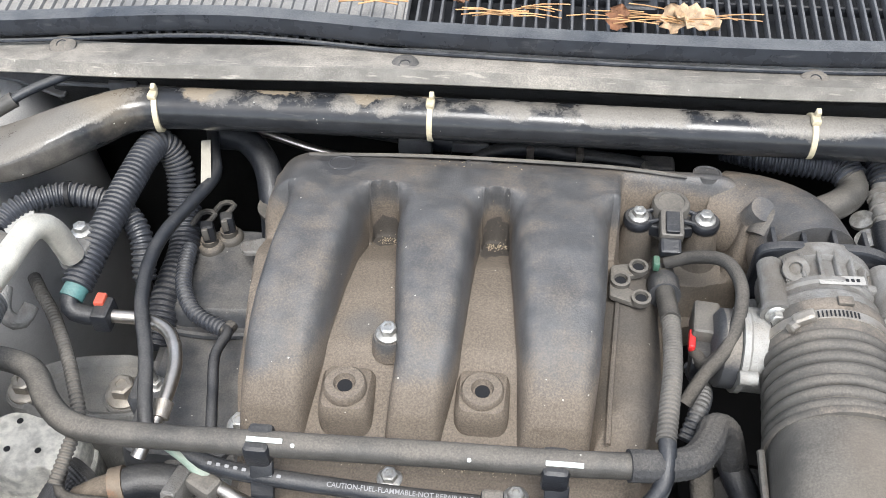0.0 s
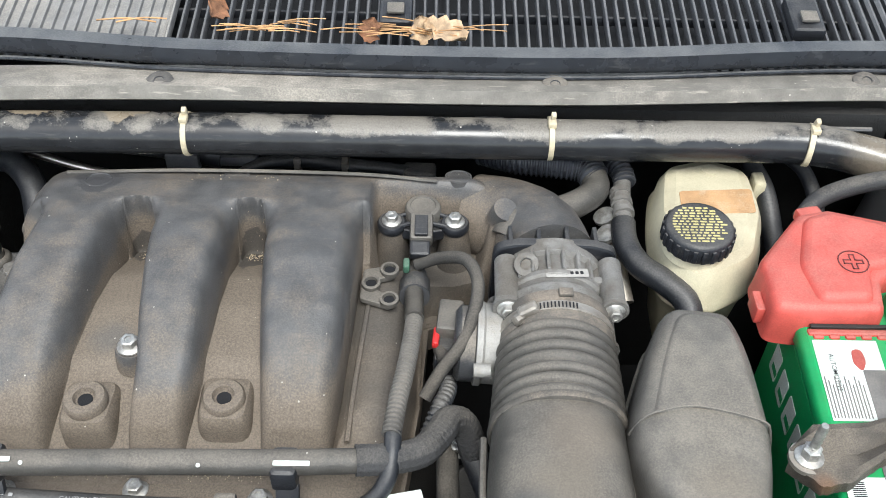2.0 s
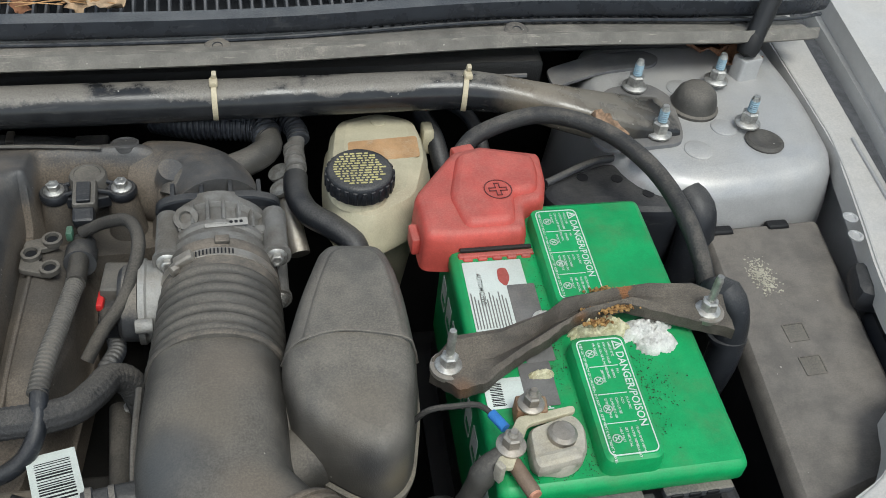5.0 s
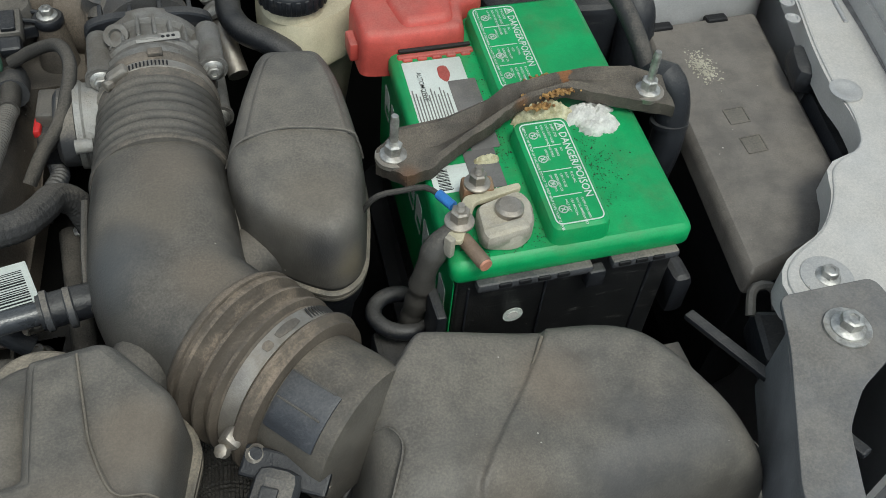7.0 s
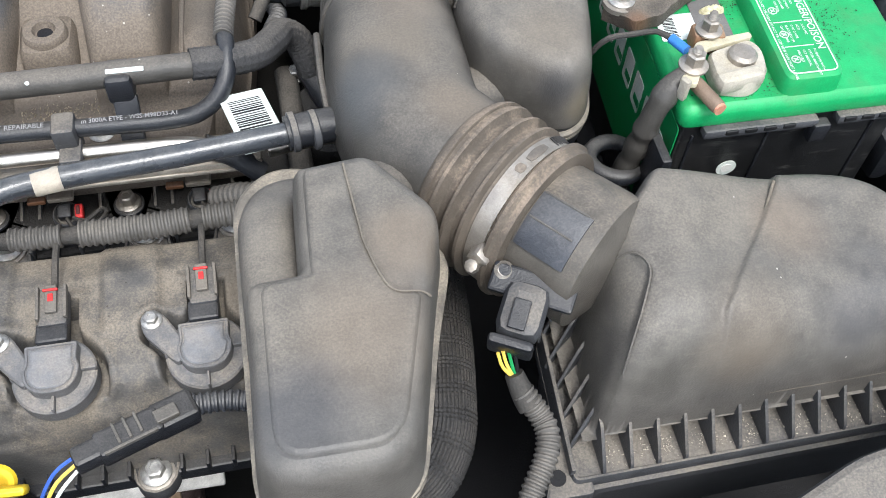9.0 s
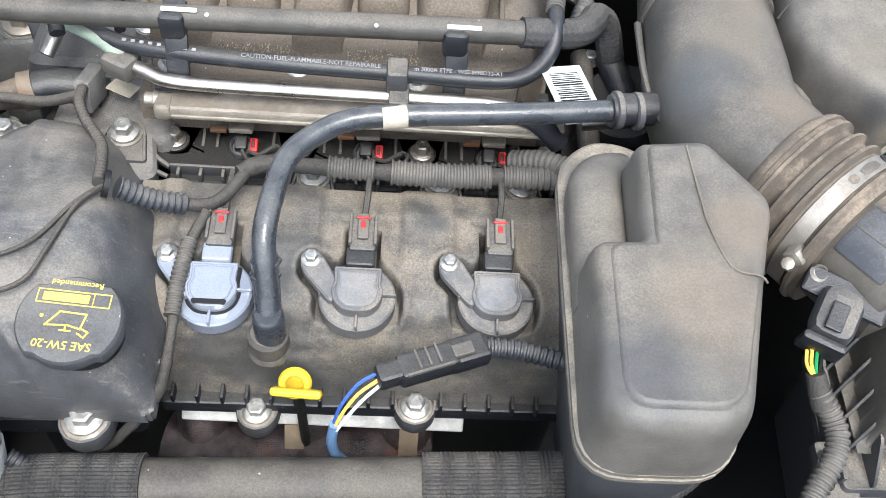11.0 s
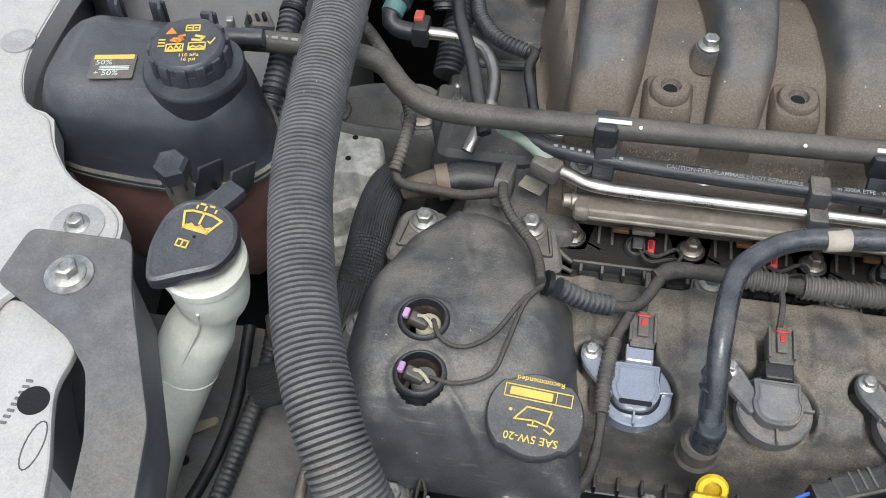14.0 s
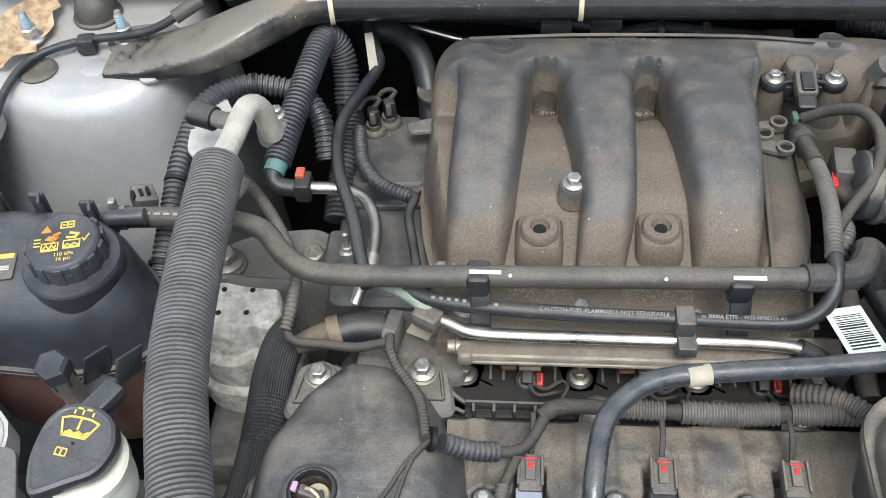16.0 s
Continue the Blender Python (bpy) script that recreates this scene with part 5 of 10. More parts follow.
# ---- battery cover, red ----
rc = thing("terminal_cover", "faded red plastic cover over the positive battery terminal", "terminal cover", (0.60, 0.55, 0.99))
ro = [(0.553, 0.528), (0.578, 0.524), (0.645, 0.525), (0.652, 0.562), (0.672, 0.566), (0.682, 0.597), (0.686, 0.634), (0.628, 0.650), (0.599, 0.643), (0.553, 0.585)]
bm = skin([(ro, 0.008, -0.001, 0.990), (ro, 0.008, 0.0, 0.996), (ro, 0.009, 0.001, 1.022), (ro, 0.009, 0.003, 1.028), (ro, 0.008, 0.006, 1.031), (ro, 0.007, 0.009, 1.0316)], 5)
part("cover", bm, RED, rc)
up = [(0.592, 0.535), (0.634, 0.536), (0.641, 0.572), (0.664, 0.576), (0.671, 0.600), (0.673, 0.624), (0.626, 0.639), (0.603, 0.630), (0.586, 0.575)]
bm = skin([(up, 0.006, -0.003, 1.028), (up, 0.008, -0.001, 1.033), (up, 0.008, 0.002, 1.0365), (up, 0.006, 0.006, 1.0375)], 4)
part("raised_top", bm, RED, rc)
pm = Matrix.Translation((0.628, 0.575, 1.0378))
INK = mat("dark_red_relief", (0.12, 0.03, 0.03), 0.6)
strokes("plus_sign", [[(0.0125 * math.cos(k * math.pi / 12), 0.0125 * math.sin(k * math.pi / 12)) for k in range(25)], [(-0.008, 0.002), (-0.002, 0.002), (-0.002, 0.008), (0.002, 0.008), (0.002, 0.002), (0.008, 0.002), (0.008, -0.002), (0.002, -0.002), (0.002, -0.008), (-0.002, -0.008), (-0.002, -0.002), (-0.008, -0.002), (-0.008, 0.002)]], 0.0009, pm, INK, rc)
part("seam", box((0.616, 0.5225, 1.016), (0.064, 0.004, 0.0025), 0.0008), GRIME_SHADE, rc)
part("hinge", box((0.616, 0.519, 1.008), (0.068, 0.007, 0.012), 0.002), RED, rc)
for k in range(5):
    part("hinge_knuckle", box((0.590 + 0.013 * k, 0.5145, 1.009), (0.009, 0.005, 0.010), 0.002), RED, rc)
part("back_tab", box((0.612, 0.645, 1.024), (0.022, 0.012, 0.012), 0.002, turn(0, 0, 15)), RED, rc)
part("latch", box((0.550, 0.552, 1.005), (0.008, 0.022, 0.018), 0.002), RED, rc)

# ---- hold-down bracket ----
hd = thing("battery_clamp", "rusty grey steel battery hold-down bracket with corrosion crust", "battery clamp", (0.66, 0.415, 1.02))
far = [(0.536, 0.402, 1.022), (0.556, 0.420, 1.026), (0.595, 0.420, 1.030), (0.634, 0.430, 1.034), (0.651, 0.441, 1.036), (0.697, 0.445, 1.038), (0.728, 0.448, 1.036), (0.765, 0.449, 1.032), (0.788, 0.440, 1.026)]
near = [(0.533, 0.392, 1.020), (0.552, 0.371, 1.022), (0.572, 0.374, 1.024), (0.601, 0.392, 1.028), (0.630, 0.405, 1.032), (0.656, 0.421, 1.036), (0.70, 0.430, 1.036), (0.736, 0.418, 1.030), (0.786, 0.402, 1.024)]
rnd = random.Random(9)
rings = []
for k in range(65):
    s = k / 64 * 8
    a, b = (Vector([interp(s, range(9), [p[c] for p in row]) for c in range(3)]) for row in (far, near))
    rag = Vector((0, rnd.uniform(-0.0009, 0.0009), 0))
    dip = 0.007 * math.sin(min(1, max(0, (s - 1) / 6)) * math.pi)
    top = [a + Vector((0, 0.001, -0.009)), a, a.lerp(b, 0.14) + Vector((0, 0, 0.004)), a.lerp(b, 0.5) - Vector((0, 0, dip)), a.lerp(b, 0.8) + Vector((0, 0, 0.002)), b + rag, b + rag + Vector((0, -0.001, -0.010))]
    rings.append(top + [p - Vector((0, 0, 0.002)) + (a.lerp(b, 0.5) - p) * 0.05 for p in reversed(top)])
bm = loft(rings)
part("strap", bm, mat("corroded_steel", (0.075, 0.064, 0.052), 0.55, 0.2, dust=0.7, dcol=(0.17, 0.138, 0.100), settle=0.4, patch=22.0, grain=0.6, var=0.3, scale=60, speckle=0.4, blots=((0.70, 0.447, 1.036, 0.010, (0.26, 0.10, 0.03), 0.8), (0.66, 0.415, 1.034, 0.008, (0.26, 0.11, 0.04), 0.7), (0.555, 0.372, 1.02, 0.009, (0.16, 0.08, 0.04), 0.6))), hd)
for p in ((0.547, 0.394, 1.0235), (0.769, 0.421, 1.028)):
    part("pad", lathe([(0.014, -0.004), (0.014, 0.0), (0, 0.0)], p), STEEL_DULL, hd)
    bolt(hd, p, s=0.0066, stud=0.036, name="stud_nut")
crust = mat("white_corrosion", (0.80, 0.79, 0.74), 0.9, var=0.15, scale=120, grain=1.0, col2=(0.84, 0.83, 0.78))
rustc = mat("rust_crust", (0.30, 0.12, 0.04), 0.9, var=0.5, scale=140, grain=1.0, col2=(0.45, 0.27, 0.10))


def clump(center, size, count, seed, r=0.005):
    rnd = random.Random(seed)
    bm = bmesh.new()
    for _ in range(count):
        p = [rnd.gauss(0, 0.45) * size[k] for k in range(3)]
        q = r * rnd.uniform(0.5, 1.3)
        made = bmesh.ops.create_icosphere(bm, subdivisions=1, radius=q, matrix=Matrix.Translation((center[0] + p[0], center[1] + p[1], center[2] + abs(p[2]))))
        for v in made["verts"]:
            v.co += Vector((rnd.uniform(-1, 1), rnd.uniform(-1, 1), rnd.uniform(-1, 1))) * q * 0.35
    return bm


yellowc = mat("yellow_corrosion", (0.66, 0.58, 0.30), 0.9, var=0.3, scale=120, grain=1.0, col2=(0.74, 0.70, 0.5))
from mathutils import noise as bumps


def crust_field(cx, cy, rx, ry, h, seed, turned=0.0):
    """A crumbly mound with a ragged outline."""
    def f(x, y):
        a, b = x - cx, y - cy
        a, b = a * math.cos(turned) + b * math.sin(turned), b * math.cos(turned) - a * math.sin(turned)
        big = bumps.noise(Vector((x * 110, y * 110, seed)))
        small = bumps.noise(Vector((x * 420, y * 420, seed + 5)))
        d = (a / rx) ** 2 + (b / ry) ** 2 + 0.75 * big + 0.3 * small
        return 1.010 if d > 1 else 1.0122 + h * (1 - d) ** 0.6 * (0.75 + 0.4 * big + 0.5 * small)
    return field(f, cx - rx * 1.4, cx + rx * 1.4, cy - ry * 1.8, cy + ry * 1.8, 0.0009, 1.0118, under=0.004)


for args, m, words in (
    ((0.716, 0.418, 0.022, 0.012, 0.013, 1.0), crust, "white powdery corrosion"),
    ((0.726, 0.406, 0.014, 0.010, 0.010, 2.0), crust, "white powdery corrosion"),
    ((0.715, 0.401, 0.010, 0.009, 0.010, 9.0), crust, "white powdery corrosion"),
    ((0.639, 0.440, 0.011, 0.009, 0.010, 4.0), crust, "white powdery corrosion"),
    ((0.680, 0.420, 0.026, 0.011, 0.022, 6.0), yellowc, "yellowed corrosion crust"),
    ((0.700, 0.452, 0.032, 0.005, 0.014, 7.0), yellowc, "yellowed corrosion crust"),
    ((0.620, 0.384, 0.012, 0.004, 0.008, 8.0), yellowc, "yellowed corrosion crust")):
    part("corrosion", crust_field(*args), m, hd, words, angle=70)
for c, size, count, seed, r in (((0.686, 0.427, 1.033), (0.020, 0.004, 0.003), 170, 7, 0.0013), ((0.672, 0.416, 1.030), (0.012, 0.004, 0.004), 60, 12, 0.0014), ((0.690, 0.452, 1.028), (0.020, 0.003, 0.003), 50, 8, 0.0013)):
    part("rust_crust", clump(c, size, count, seed, r), rustc, hd, "orange rust flakes")

# ---- negative terminal ----
nt = thing("negative_terminal", "dirty metal battery clamp with cable and bolts", "battery terminal", (0.60, 0.315, 1.012))
LEAD = mat("tarnished_lead", (0.40, 0.37, 0.31), 0.6, 0.3, dust=0.7, dcol=(0.40, 0.35, 0.24), settle=0.2, patch=50.0)
part("post_clamp", prism([(0.588, 0.298), (0.613, 0.292), (0.629, 0.302), (0.634, 0.325), (0.628, 0.338), (0.591, 0.328)], [(0, 1.013), (0, 1.024), (0.002, 1.027)], 0.008, 5), LEAD, nt)
part("post", lathe([(0.0105, -0.01), (0.0105, 0.004), (0.008, 0.0065), (0, 0.007)], (0.614, 0.318, 1.027), n=28), STEEL_DULL, nt)
part("jaw", box((0.606, 0.300, 1.024), (0.036, 0.013, 0.014), 0.004, turn(0, 0, 8)), LEAD, nt)
part("bridge", slab([(0.560, 0.300), (0.572, 0.296), (0.592, 0.330), (0.630, 0.337), (0.630, 0.343), (0.586, 0.338)], 1.024, 1.028, 0.003, 0.001), mat("pale_brass", (0.46, 0.42, 0.30), 0.6, 0.3, dust=0.4, dcol=(0.4, 0.35, 0.25)), nt)
part("plate_tab", box((0.563, 0.297, 1.024), (0.005, 0.007, 0.018), 0.001, turn(0, 0, 30)), LEAD, nt)
part("copper_tab", lathe([(0.0055, 0), (0.0055, 0.026), (0.004, 0.028), (0, 0.028)], (0.576, 0.305, 1.020), (0.30, -0.95, 0.0), 12), mat("copper", (0.17, 0.12, 0.085), 0.6, 0.2, dust=0.5, dcol=(0.22, 0.17, 0.12), settle=0.2), nt, "brown cable stub with copper end")
part("copper_end", lathe([(0.0048, 0), (0.0048, 0.002), (0, 0.002)], (0.584, 0.279, 1.020), (0.30, -0.95, 0.0), 12), mat("bare_copper", (0.62, 0.30, 0.2), 0.5, 0.4), nt)
part("bracket", box((0.599, 0.347, 1.021), (0.024, 0.016, 0.018), 0.003, turn(0, 0, -8)), mat("rusty_bracket", (0.20, 0.11, 0.06), 0.7, dust=0.5, dcol=(0.3, 0.24, 0.15), patch=50.0), nt)
bolt(nt, (0.575, 0.314, 1.0285), s=0.0068, stud=0.014, material=STEEL_DULL)
bolt(nt, (0.598, 0.346, 1.030), s=0.0062, stud=0.014, material=STEEL_DULL)
rnd = random.Random(31)
line = spline([(0.572, 0.312, 1.022), (0.558, 0.306, 1.016), (0.549, 0.302, 0.995), (0.546, 0.303, 0.965), (0.543, 0.304, 0.945), (0.540, 0.306, 0.92)], 0.002)
bulge = [rnd.uniform(0.85, 1.15) for _ in range(40)]
part("cable", sweep(line, lambda k, s: circle(0.0095 * (bulge[k // 4] * (1 - k % 4 / 4) + bulge[k // 4 + 1] * (k % 4 / 4)), 14)), RUBBER, nt, "taped grey ground cable")
part("sense_wire", tube([(0.571, 0.336, 1.030), (0.560, 0.350, 1.030), (0.545, 0.354, 1.026), (0.525, 0.356, 1.022), (0.515, 0.362, 1.0)], 0.0022, 8), TAPE, nt)
part("crimp", tube([(0.574, 0.327, 1.031), (0.567, 0.341, 1.031)], 0.0038, 10), mat("blue_crimp", (0.03, 0.16, 0.45), 0.45), nt, "blue crimp sleeve")

# ---- battery tray, support and positive cable ----
bm = prism(rect, [(-0.012, 0.80), (-0.012, 0.815), (0.0, 0.818)], 0.012, 3, m=BAT)
solid("battery_tray", bm, BLACK, "black plastic battery tray", "battery tray")
CABLE = mat("braided_cable_sleeve", (0.020, 0.020, 0.021), 0.6, dust=0.4, dcol=DUST, grain=0.4, patch=30.0)
part_line = [(0.608, 0.648, 1.016), (0.632, 0.664, 1.032), (0.690, 0.668, 1.048), (0.742, 0.640, 1.050), (0.775, 0.588, 1.046), (0.790, 0.53, 1.035), (0.797, 0.482, 1.01), (0.802, 0.455, 0.97)]
solid("positive_cable", tube(part_line, 0.0085, 14), CABLE, "thick braided black battery cable", "cable")
cbt = thing("cable_grommet", "black rubber cable boot beside the fuse box", "rubber boot", (0.806, 0.44, 0.95))
part("boot", tube([(0.800, 0.462, 1.0), (0.804, 0.45, 1.012), (0.812, 0.44, 0.99), (0.81, 0.43, 0.95), (0.805, 0.43, 0.90)], 0.015, 16), RUBBER_CLEAN, cbt)
part("ring", lathe([(0.0150, -0.003), (0.0172, -0.002), (0.0172, 0.002), (0.0150, 0.003)], (0.811, 0.436, 0.972), (0, 0.25, 1), 22), RUBBER_CLEAN, cbt)
bsh = thing("battery_shield", "black plastic heat shield behind the battery", "heat shield", (0.77, 0.63, 0.94))
part("panel", slab([(0.690, 0.636), (0.775, 0.672), (0.842, 0.640), (0.848, 0.600), (0.82, 0.585), (0.70, 0.60)], 0.90, 0.985, 0.02, 0.008), PLASTIC_CLEAN, bsh)
part("rim", tube([(0.70, 0.640, 0.985), (0.775, 0.670, 0.987), (0.835, 0.642, 0.987), (0.846, 0.606, 0.985), (0.822, 0.588, 0.982)], 0.004, 10), PLASTIC, bsh)
for q in ((0.74, 0.645), (0.775, 0.640), (0.80, 0.615)):
    part("vent_hole", lathe([(0.006, 0), (0.006, 0.0006), (0, 0.0006)], (*q, 0.9852), n=14), BLACK, bsh)
solid("shield_post", tube([(0.838, 0.61, 0.985), (0.845, 0.59, 0.975), (0.842, 0.575, 0.93), (0.835, 0.565, 0.85)], 0.02, 12), PLASTIC_CLEAN, "black plastic corner of the heat shield", "heat shield")

# ---- fuse box ----
fb = thing("fuse_box", "grey-brown dusty plastic fuse box lid beside the battery", "fuse box", (0.88, 0.42, 0.80))
fo = [(0.807, 0.266), (0.935, 0.300), (0.985, 0.590), (0.853, 0.586)]
part("lid", skin([(fo, 0.008, -0.001, 0.938), (fo, 0.008, 0.0, 0.950), (fo, 0.008, 0.002, 0.957), (fo, 0.008, 0.006, 0.960)], 4), mat("brown_grey_lid_plastic", (0.135, 0.122, 0.108), 0.5, dust=0.6, dcol=(0.19, 0.16, 0.125), settle=0.2, patch=6.0, specks=0.05), fb)
part("body", skin([(fo, 0.01, 0.03, 0.70), (fo, 0.01, 0.012, 0.86), (fo, 0.01, 0.004, 0.90), (fo, 0.01, 0.006, 0.940)], 4), BLACK, fb)
for p in ((0.872, 0.580), (0.935, 0.583)):
    part("hinge_tab", box((*p, 0.955), (0.024, 0.012, 0.016), 0.003), BLACK, fb)
for k, (x, y) in enumerate(((0.886, 0.443), (0.884, 0.405))):
    part("moulded_symbol", prism([(x - 0.011, y - 0.011), (x + 0.010, y - 0.010), (x + 0.012, y + 0.011), (x - 0.010, y + 0.010)], [(0, 0.9598), (0.0, 0.9607), (0.0012, 0.9608), (0.0014, 0.9602)], 0.001, 2), PLASTIC_GREY, fb)

part("spilled_paste", clump((0.886, 0.515, 0.9596), (0.014, 0.026, 0.0), 420, 21, 0.0010), mat("dried_paste", (0.36, 0.34, 0.27), 0.9), fb, "dried pale splash")

# ---- power steering reservoir ----
ps = thing("fluid_reservoir", "yellowed translucent plastic fluid reservoir with black cap", "reservoir", (0.535, 0.67, 0.88))
po = [(0.497, 0.745), (0.548, 0.760), (0.590, 0.742), (0.592, 0.68), (0.570, 0.614), (0.515, 0.582), (0.483, 0.606), (0.485, 0.68)]
part("tank", skin([(po, 0.02, 0.016, 0.86), (po, 0.02, 0.006, 0.93), (po, 0.02, 0.0, 0.952), (po, 0.02, -0.003, 0.955), (po, 0.02, -0.003, 0.962), (po, 0.022, 0.0, 0.966), (po, 0.022, 0.002, 0.985), (po, 0.022, 0.008, 0.997), (po, 0.022, 0.018, 1.001)], 5), CREAM, ps)
part("neck", lathe([(0.029, 0), (0.027, 0.012), (0.026, 0.014)], (0.512, 0.628, 0.997)), CREAM, ps)
rc2 = part("cap", lathe([(0.030, 0), (0.031, 0.003), (0.031, 0.016), (0.029, 0.019), (0.026, 0.020), (0, 0.020)], (0.512, 0.628, 1.007), n=36), PLASTIC_CLEAN, ps, "black screw cap with yellow writing")
for k in range(24):
    a = 2 * math.pi * k / 24
    part("grip", box((0.512 + 0.031 * math.cos(a), 0.628 + 0.031 * math.sin(a), 1.0155), (0.003, 0.0045, 0.014), 0.001, turn(0, 0, math.degrees(a))), PLASTIC_CLEAN, rc2)
rnd = random.Random(11)
PRINT_OLIVE = mat("faded_olive_print", (0.46, 0.41, 0.15), 0.6, dust=0.5, dcol=DUST)
for k in range(13):
    y = 0.021 - 0.0035 * k
    half = math.sqrt(max(0, 0.0245**2 - y * y))
    x = -half
    while x < half - 0.004:
        w = rnd.uniform(0.002, 0.0065)
        w = min(w, half - x)
        part("print_bar", slab([(0.512 + x, 0.628 + y - 0.0010), (0.512 + x + w, 0.628 + y - 0.0010), (0.512 + x + w, 0.628 + y + 0.0010), (0.512 + x, 0.628 + y + 0.0010)], 1.0268, 1.0273, 0.0003, 0.0002, 1), PRINT_OLIVE, rc2)
        x += w + 0.0014
part("rust_stain_label", slab([(0.508, 0.668), (0.578, 0.672), (0.580, 0.705), (0.510, 0.70)], 1.0008, 1.0016, 0.004, 0.0004), mat("faded_orange_label", (0.40, 0.24, 0.12), 0.7, dust=0.6, dcol=(0.45, 0.38, 0.25), settle=0.0, patch=40), ps, "faded orange warning label")
part("moulded_spot", lathe([(0.008, 0), (0.008, 0.001), (0.006, 0.0015), (0, 0.001)], (0.545, 0.732, 1.0008)), CREAM, ps)
part("clip_tab", box((0.598, 0.735, 0.975), (0.012, 0.02, 0.03), 0.003), CREAM, ps)

# ---- strut brace ----
brace = thing("strut_brace", "black painted tubular strut brace, paint worn, with dust and cable ties", "strut brace", (MID, 0.73, 1.03))
bp = [(-0.44, 0.668, 1.008), (-0.39, 0.666, 1.012), (-0.335, 0.668, 1.024), (-0.28, 0.695, 1.034), (-0.235, 0.722, 1.036), (-0.15, 0.727, 1.036), (0.05, 0.730, 1.036), (0.38, 0.733, 1.034), (0.60, 0.735, 1.034), (0.655, 0.728, 1.034), (0.71, 0.712, 1.029), (0.77, 0.702, 1.018), (0.815, 0.702, 1.010), (0.845, 0.704, 1.007)]
line = spline(bp, 0.01)
L = len(line) - 1


def bar_section(k, s):
    e = step01(0.25, 0.09, min(s, 1.38 - s))
    thin = step01(0.13, 0.0, min(s, 1.38 - s))
    return circle(0.0198 + 0.0142 * e, 28, 1 - 0.5 * e - 0.28 * thin, 2.0 + 1.6 * e)


part("tube", sweep(line, bar_section), BAR, brace)
for s in (1, -1):
    f = (lambda p: p) if s > 0 else mirror
    part("foot", slab([f(p) for p in ([(0.753, 0.667), (0.766, 0.651), (0.847, 0.658), (0.856, 0.680), (0.865, 0.740), (0.848, 0.766), (0.80, 0.76), (0.76, 0.72)] if s > 0 else [(0.77, 0.70), (0.80, 0.665), (0.845, 0.668), (0.862, 0.69), (0.845, 0.715), (0.80, 0.725)])], 1.008, 1.0125, 0.012, 0.001), PAINT_DARK, brace)
    part("foot", slab([f(p) for p in [(0.74, 0.765), (0.80, 0.79), (0.87, 0.80), (0.882, 0.818), (0.865, 0.833), (0.80, 0.825), (0.74, 0.80)]], 1.008, 1.0115, 0.01, 0.001), PAINT_DARK, brace)
for i, (x, y, lean) in enumerate(((-0.215, 0.7225, 0.2), (0.044, 0.730, 0.0), (0.386, 0.733, 0.0), (0.632, 0.731, -0.25))):
    ct = thing("cable_tie", "yellowed nylon cable tie round the strut brace", "cable tie", (x, y, 1.04), group="cable ties on the brace")
    axis = Vector((1, lean, 0)).normalized()
    part("band", lathe([(0.0199, -0.0026), (0.0209, -0.0024), (0.0209, 0.0024), (0.0199, 0.0026)], (x, y, 1.0355), axis, 28), TIE, ct)
    part("buckle", box((x, y - 0.004, 1.0565), (0.008, 0.010, 0.006), 0.0015), TIE, ct)
    part("tail", box((x + 0.001, y - 0.0, 1.061), (0.0045, 0.006, 0.010), 0.001, turn(20)), TIE, ct)

# ---- front valve cover ----
vc = thing("valve_cover", "black plastic front valve cover, covered in brown dust", "valve cover", (0.03, 0.24, 0.78))
VALVE = mat("dust_caked_plastic", (0.075, 0.073, 0.07), 0.5, dust=0.95, dcol=(0.215, 0.176, 0.126), specks=0.5, speckcol=(0.02, 0.012, 0.005), settle=0.14, patch=13.0, low=(0.0, 2.0, 0.14))
CHAIN_END = mat("dark_cover_plastic", (0.068, 0.070, 0.074), 0.38, dust=0.85, dcol=(0.205, 0.182, 0.150), specks=0.2, patch=16.0, settle=0.45, scuff=0.2)
COILS = ((-0.003, 0.2165), (0.104, 0.218), (0.209, 0.220))


def recess(x, y, cx, cy):
    """Distance inside the hollow that holds a coil and its plug."""
    round_ = 0.0340 - math.hypot(x - cx, y - cy)
    slot = min(0.0125 - abs(x - cx - 0.002), cy + 0.060 - y, y - cy)
    ear = 0.0125 - math.hypot(x - cx + 0.034, y - cy - 0.025)
    return smax(smax(round_, slot, 0.008), ear, 0.012)


def valve_height(x, y):
    floor = 0.785
    main = interp(y, (0.183, 0.187, 0.191, 0.197, 0.207, 0.222, 0.26, 0.295, 0.322, 0.334, 0.341), (floor, 0.81, 0.832, 0.855, 0.871, 0.881, 0.889, 0.890, 0.885, 0.868, floor))
    main = floor + (main - floor) * step01(0.312, 0.285, x) if x > 0.285 else main
    z = main if x > -0.075 else floor - 0.01
    if z > 0.84:
        for a, b in ((0.036, 0.072), (0.136, 0.178), (0.242, 0.284), (-0.056, -0.038)):
            z += 0.004 * step01(-0.004, 0.004, min(x - a, b - x)) * step01(0.243, 0.252, y) * step01(0.330, 0.321, y)
            z -= 0.005 * step01(-0.003, 0.005, min(x - a + 0.006, b + 0.004 - x)) * step01(0.213, 0.203, y)
        for cx, cy in COILS:
            e = recess(x, y, cx, cy)
            z += 0.002 * math.exp(-((e + 0.004) / 0.004) ** 2)
            z -= max(0.0, z - 0.866) * step01(-0.0012, 0.0016, e)
        # hollow round the breather and the filler neck
        for hx, hy, hr in ((0.046, 0.170, 0.022), (0.06, 0.165, 0.02)):
            z -= 0.012 * step01(hr + 0.004, hr - 0.002, math.hypot(x - hx, y - hy))
    return z


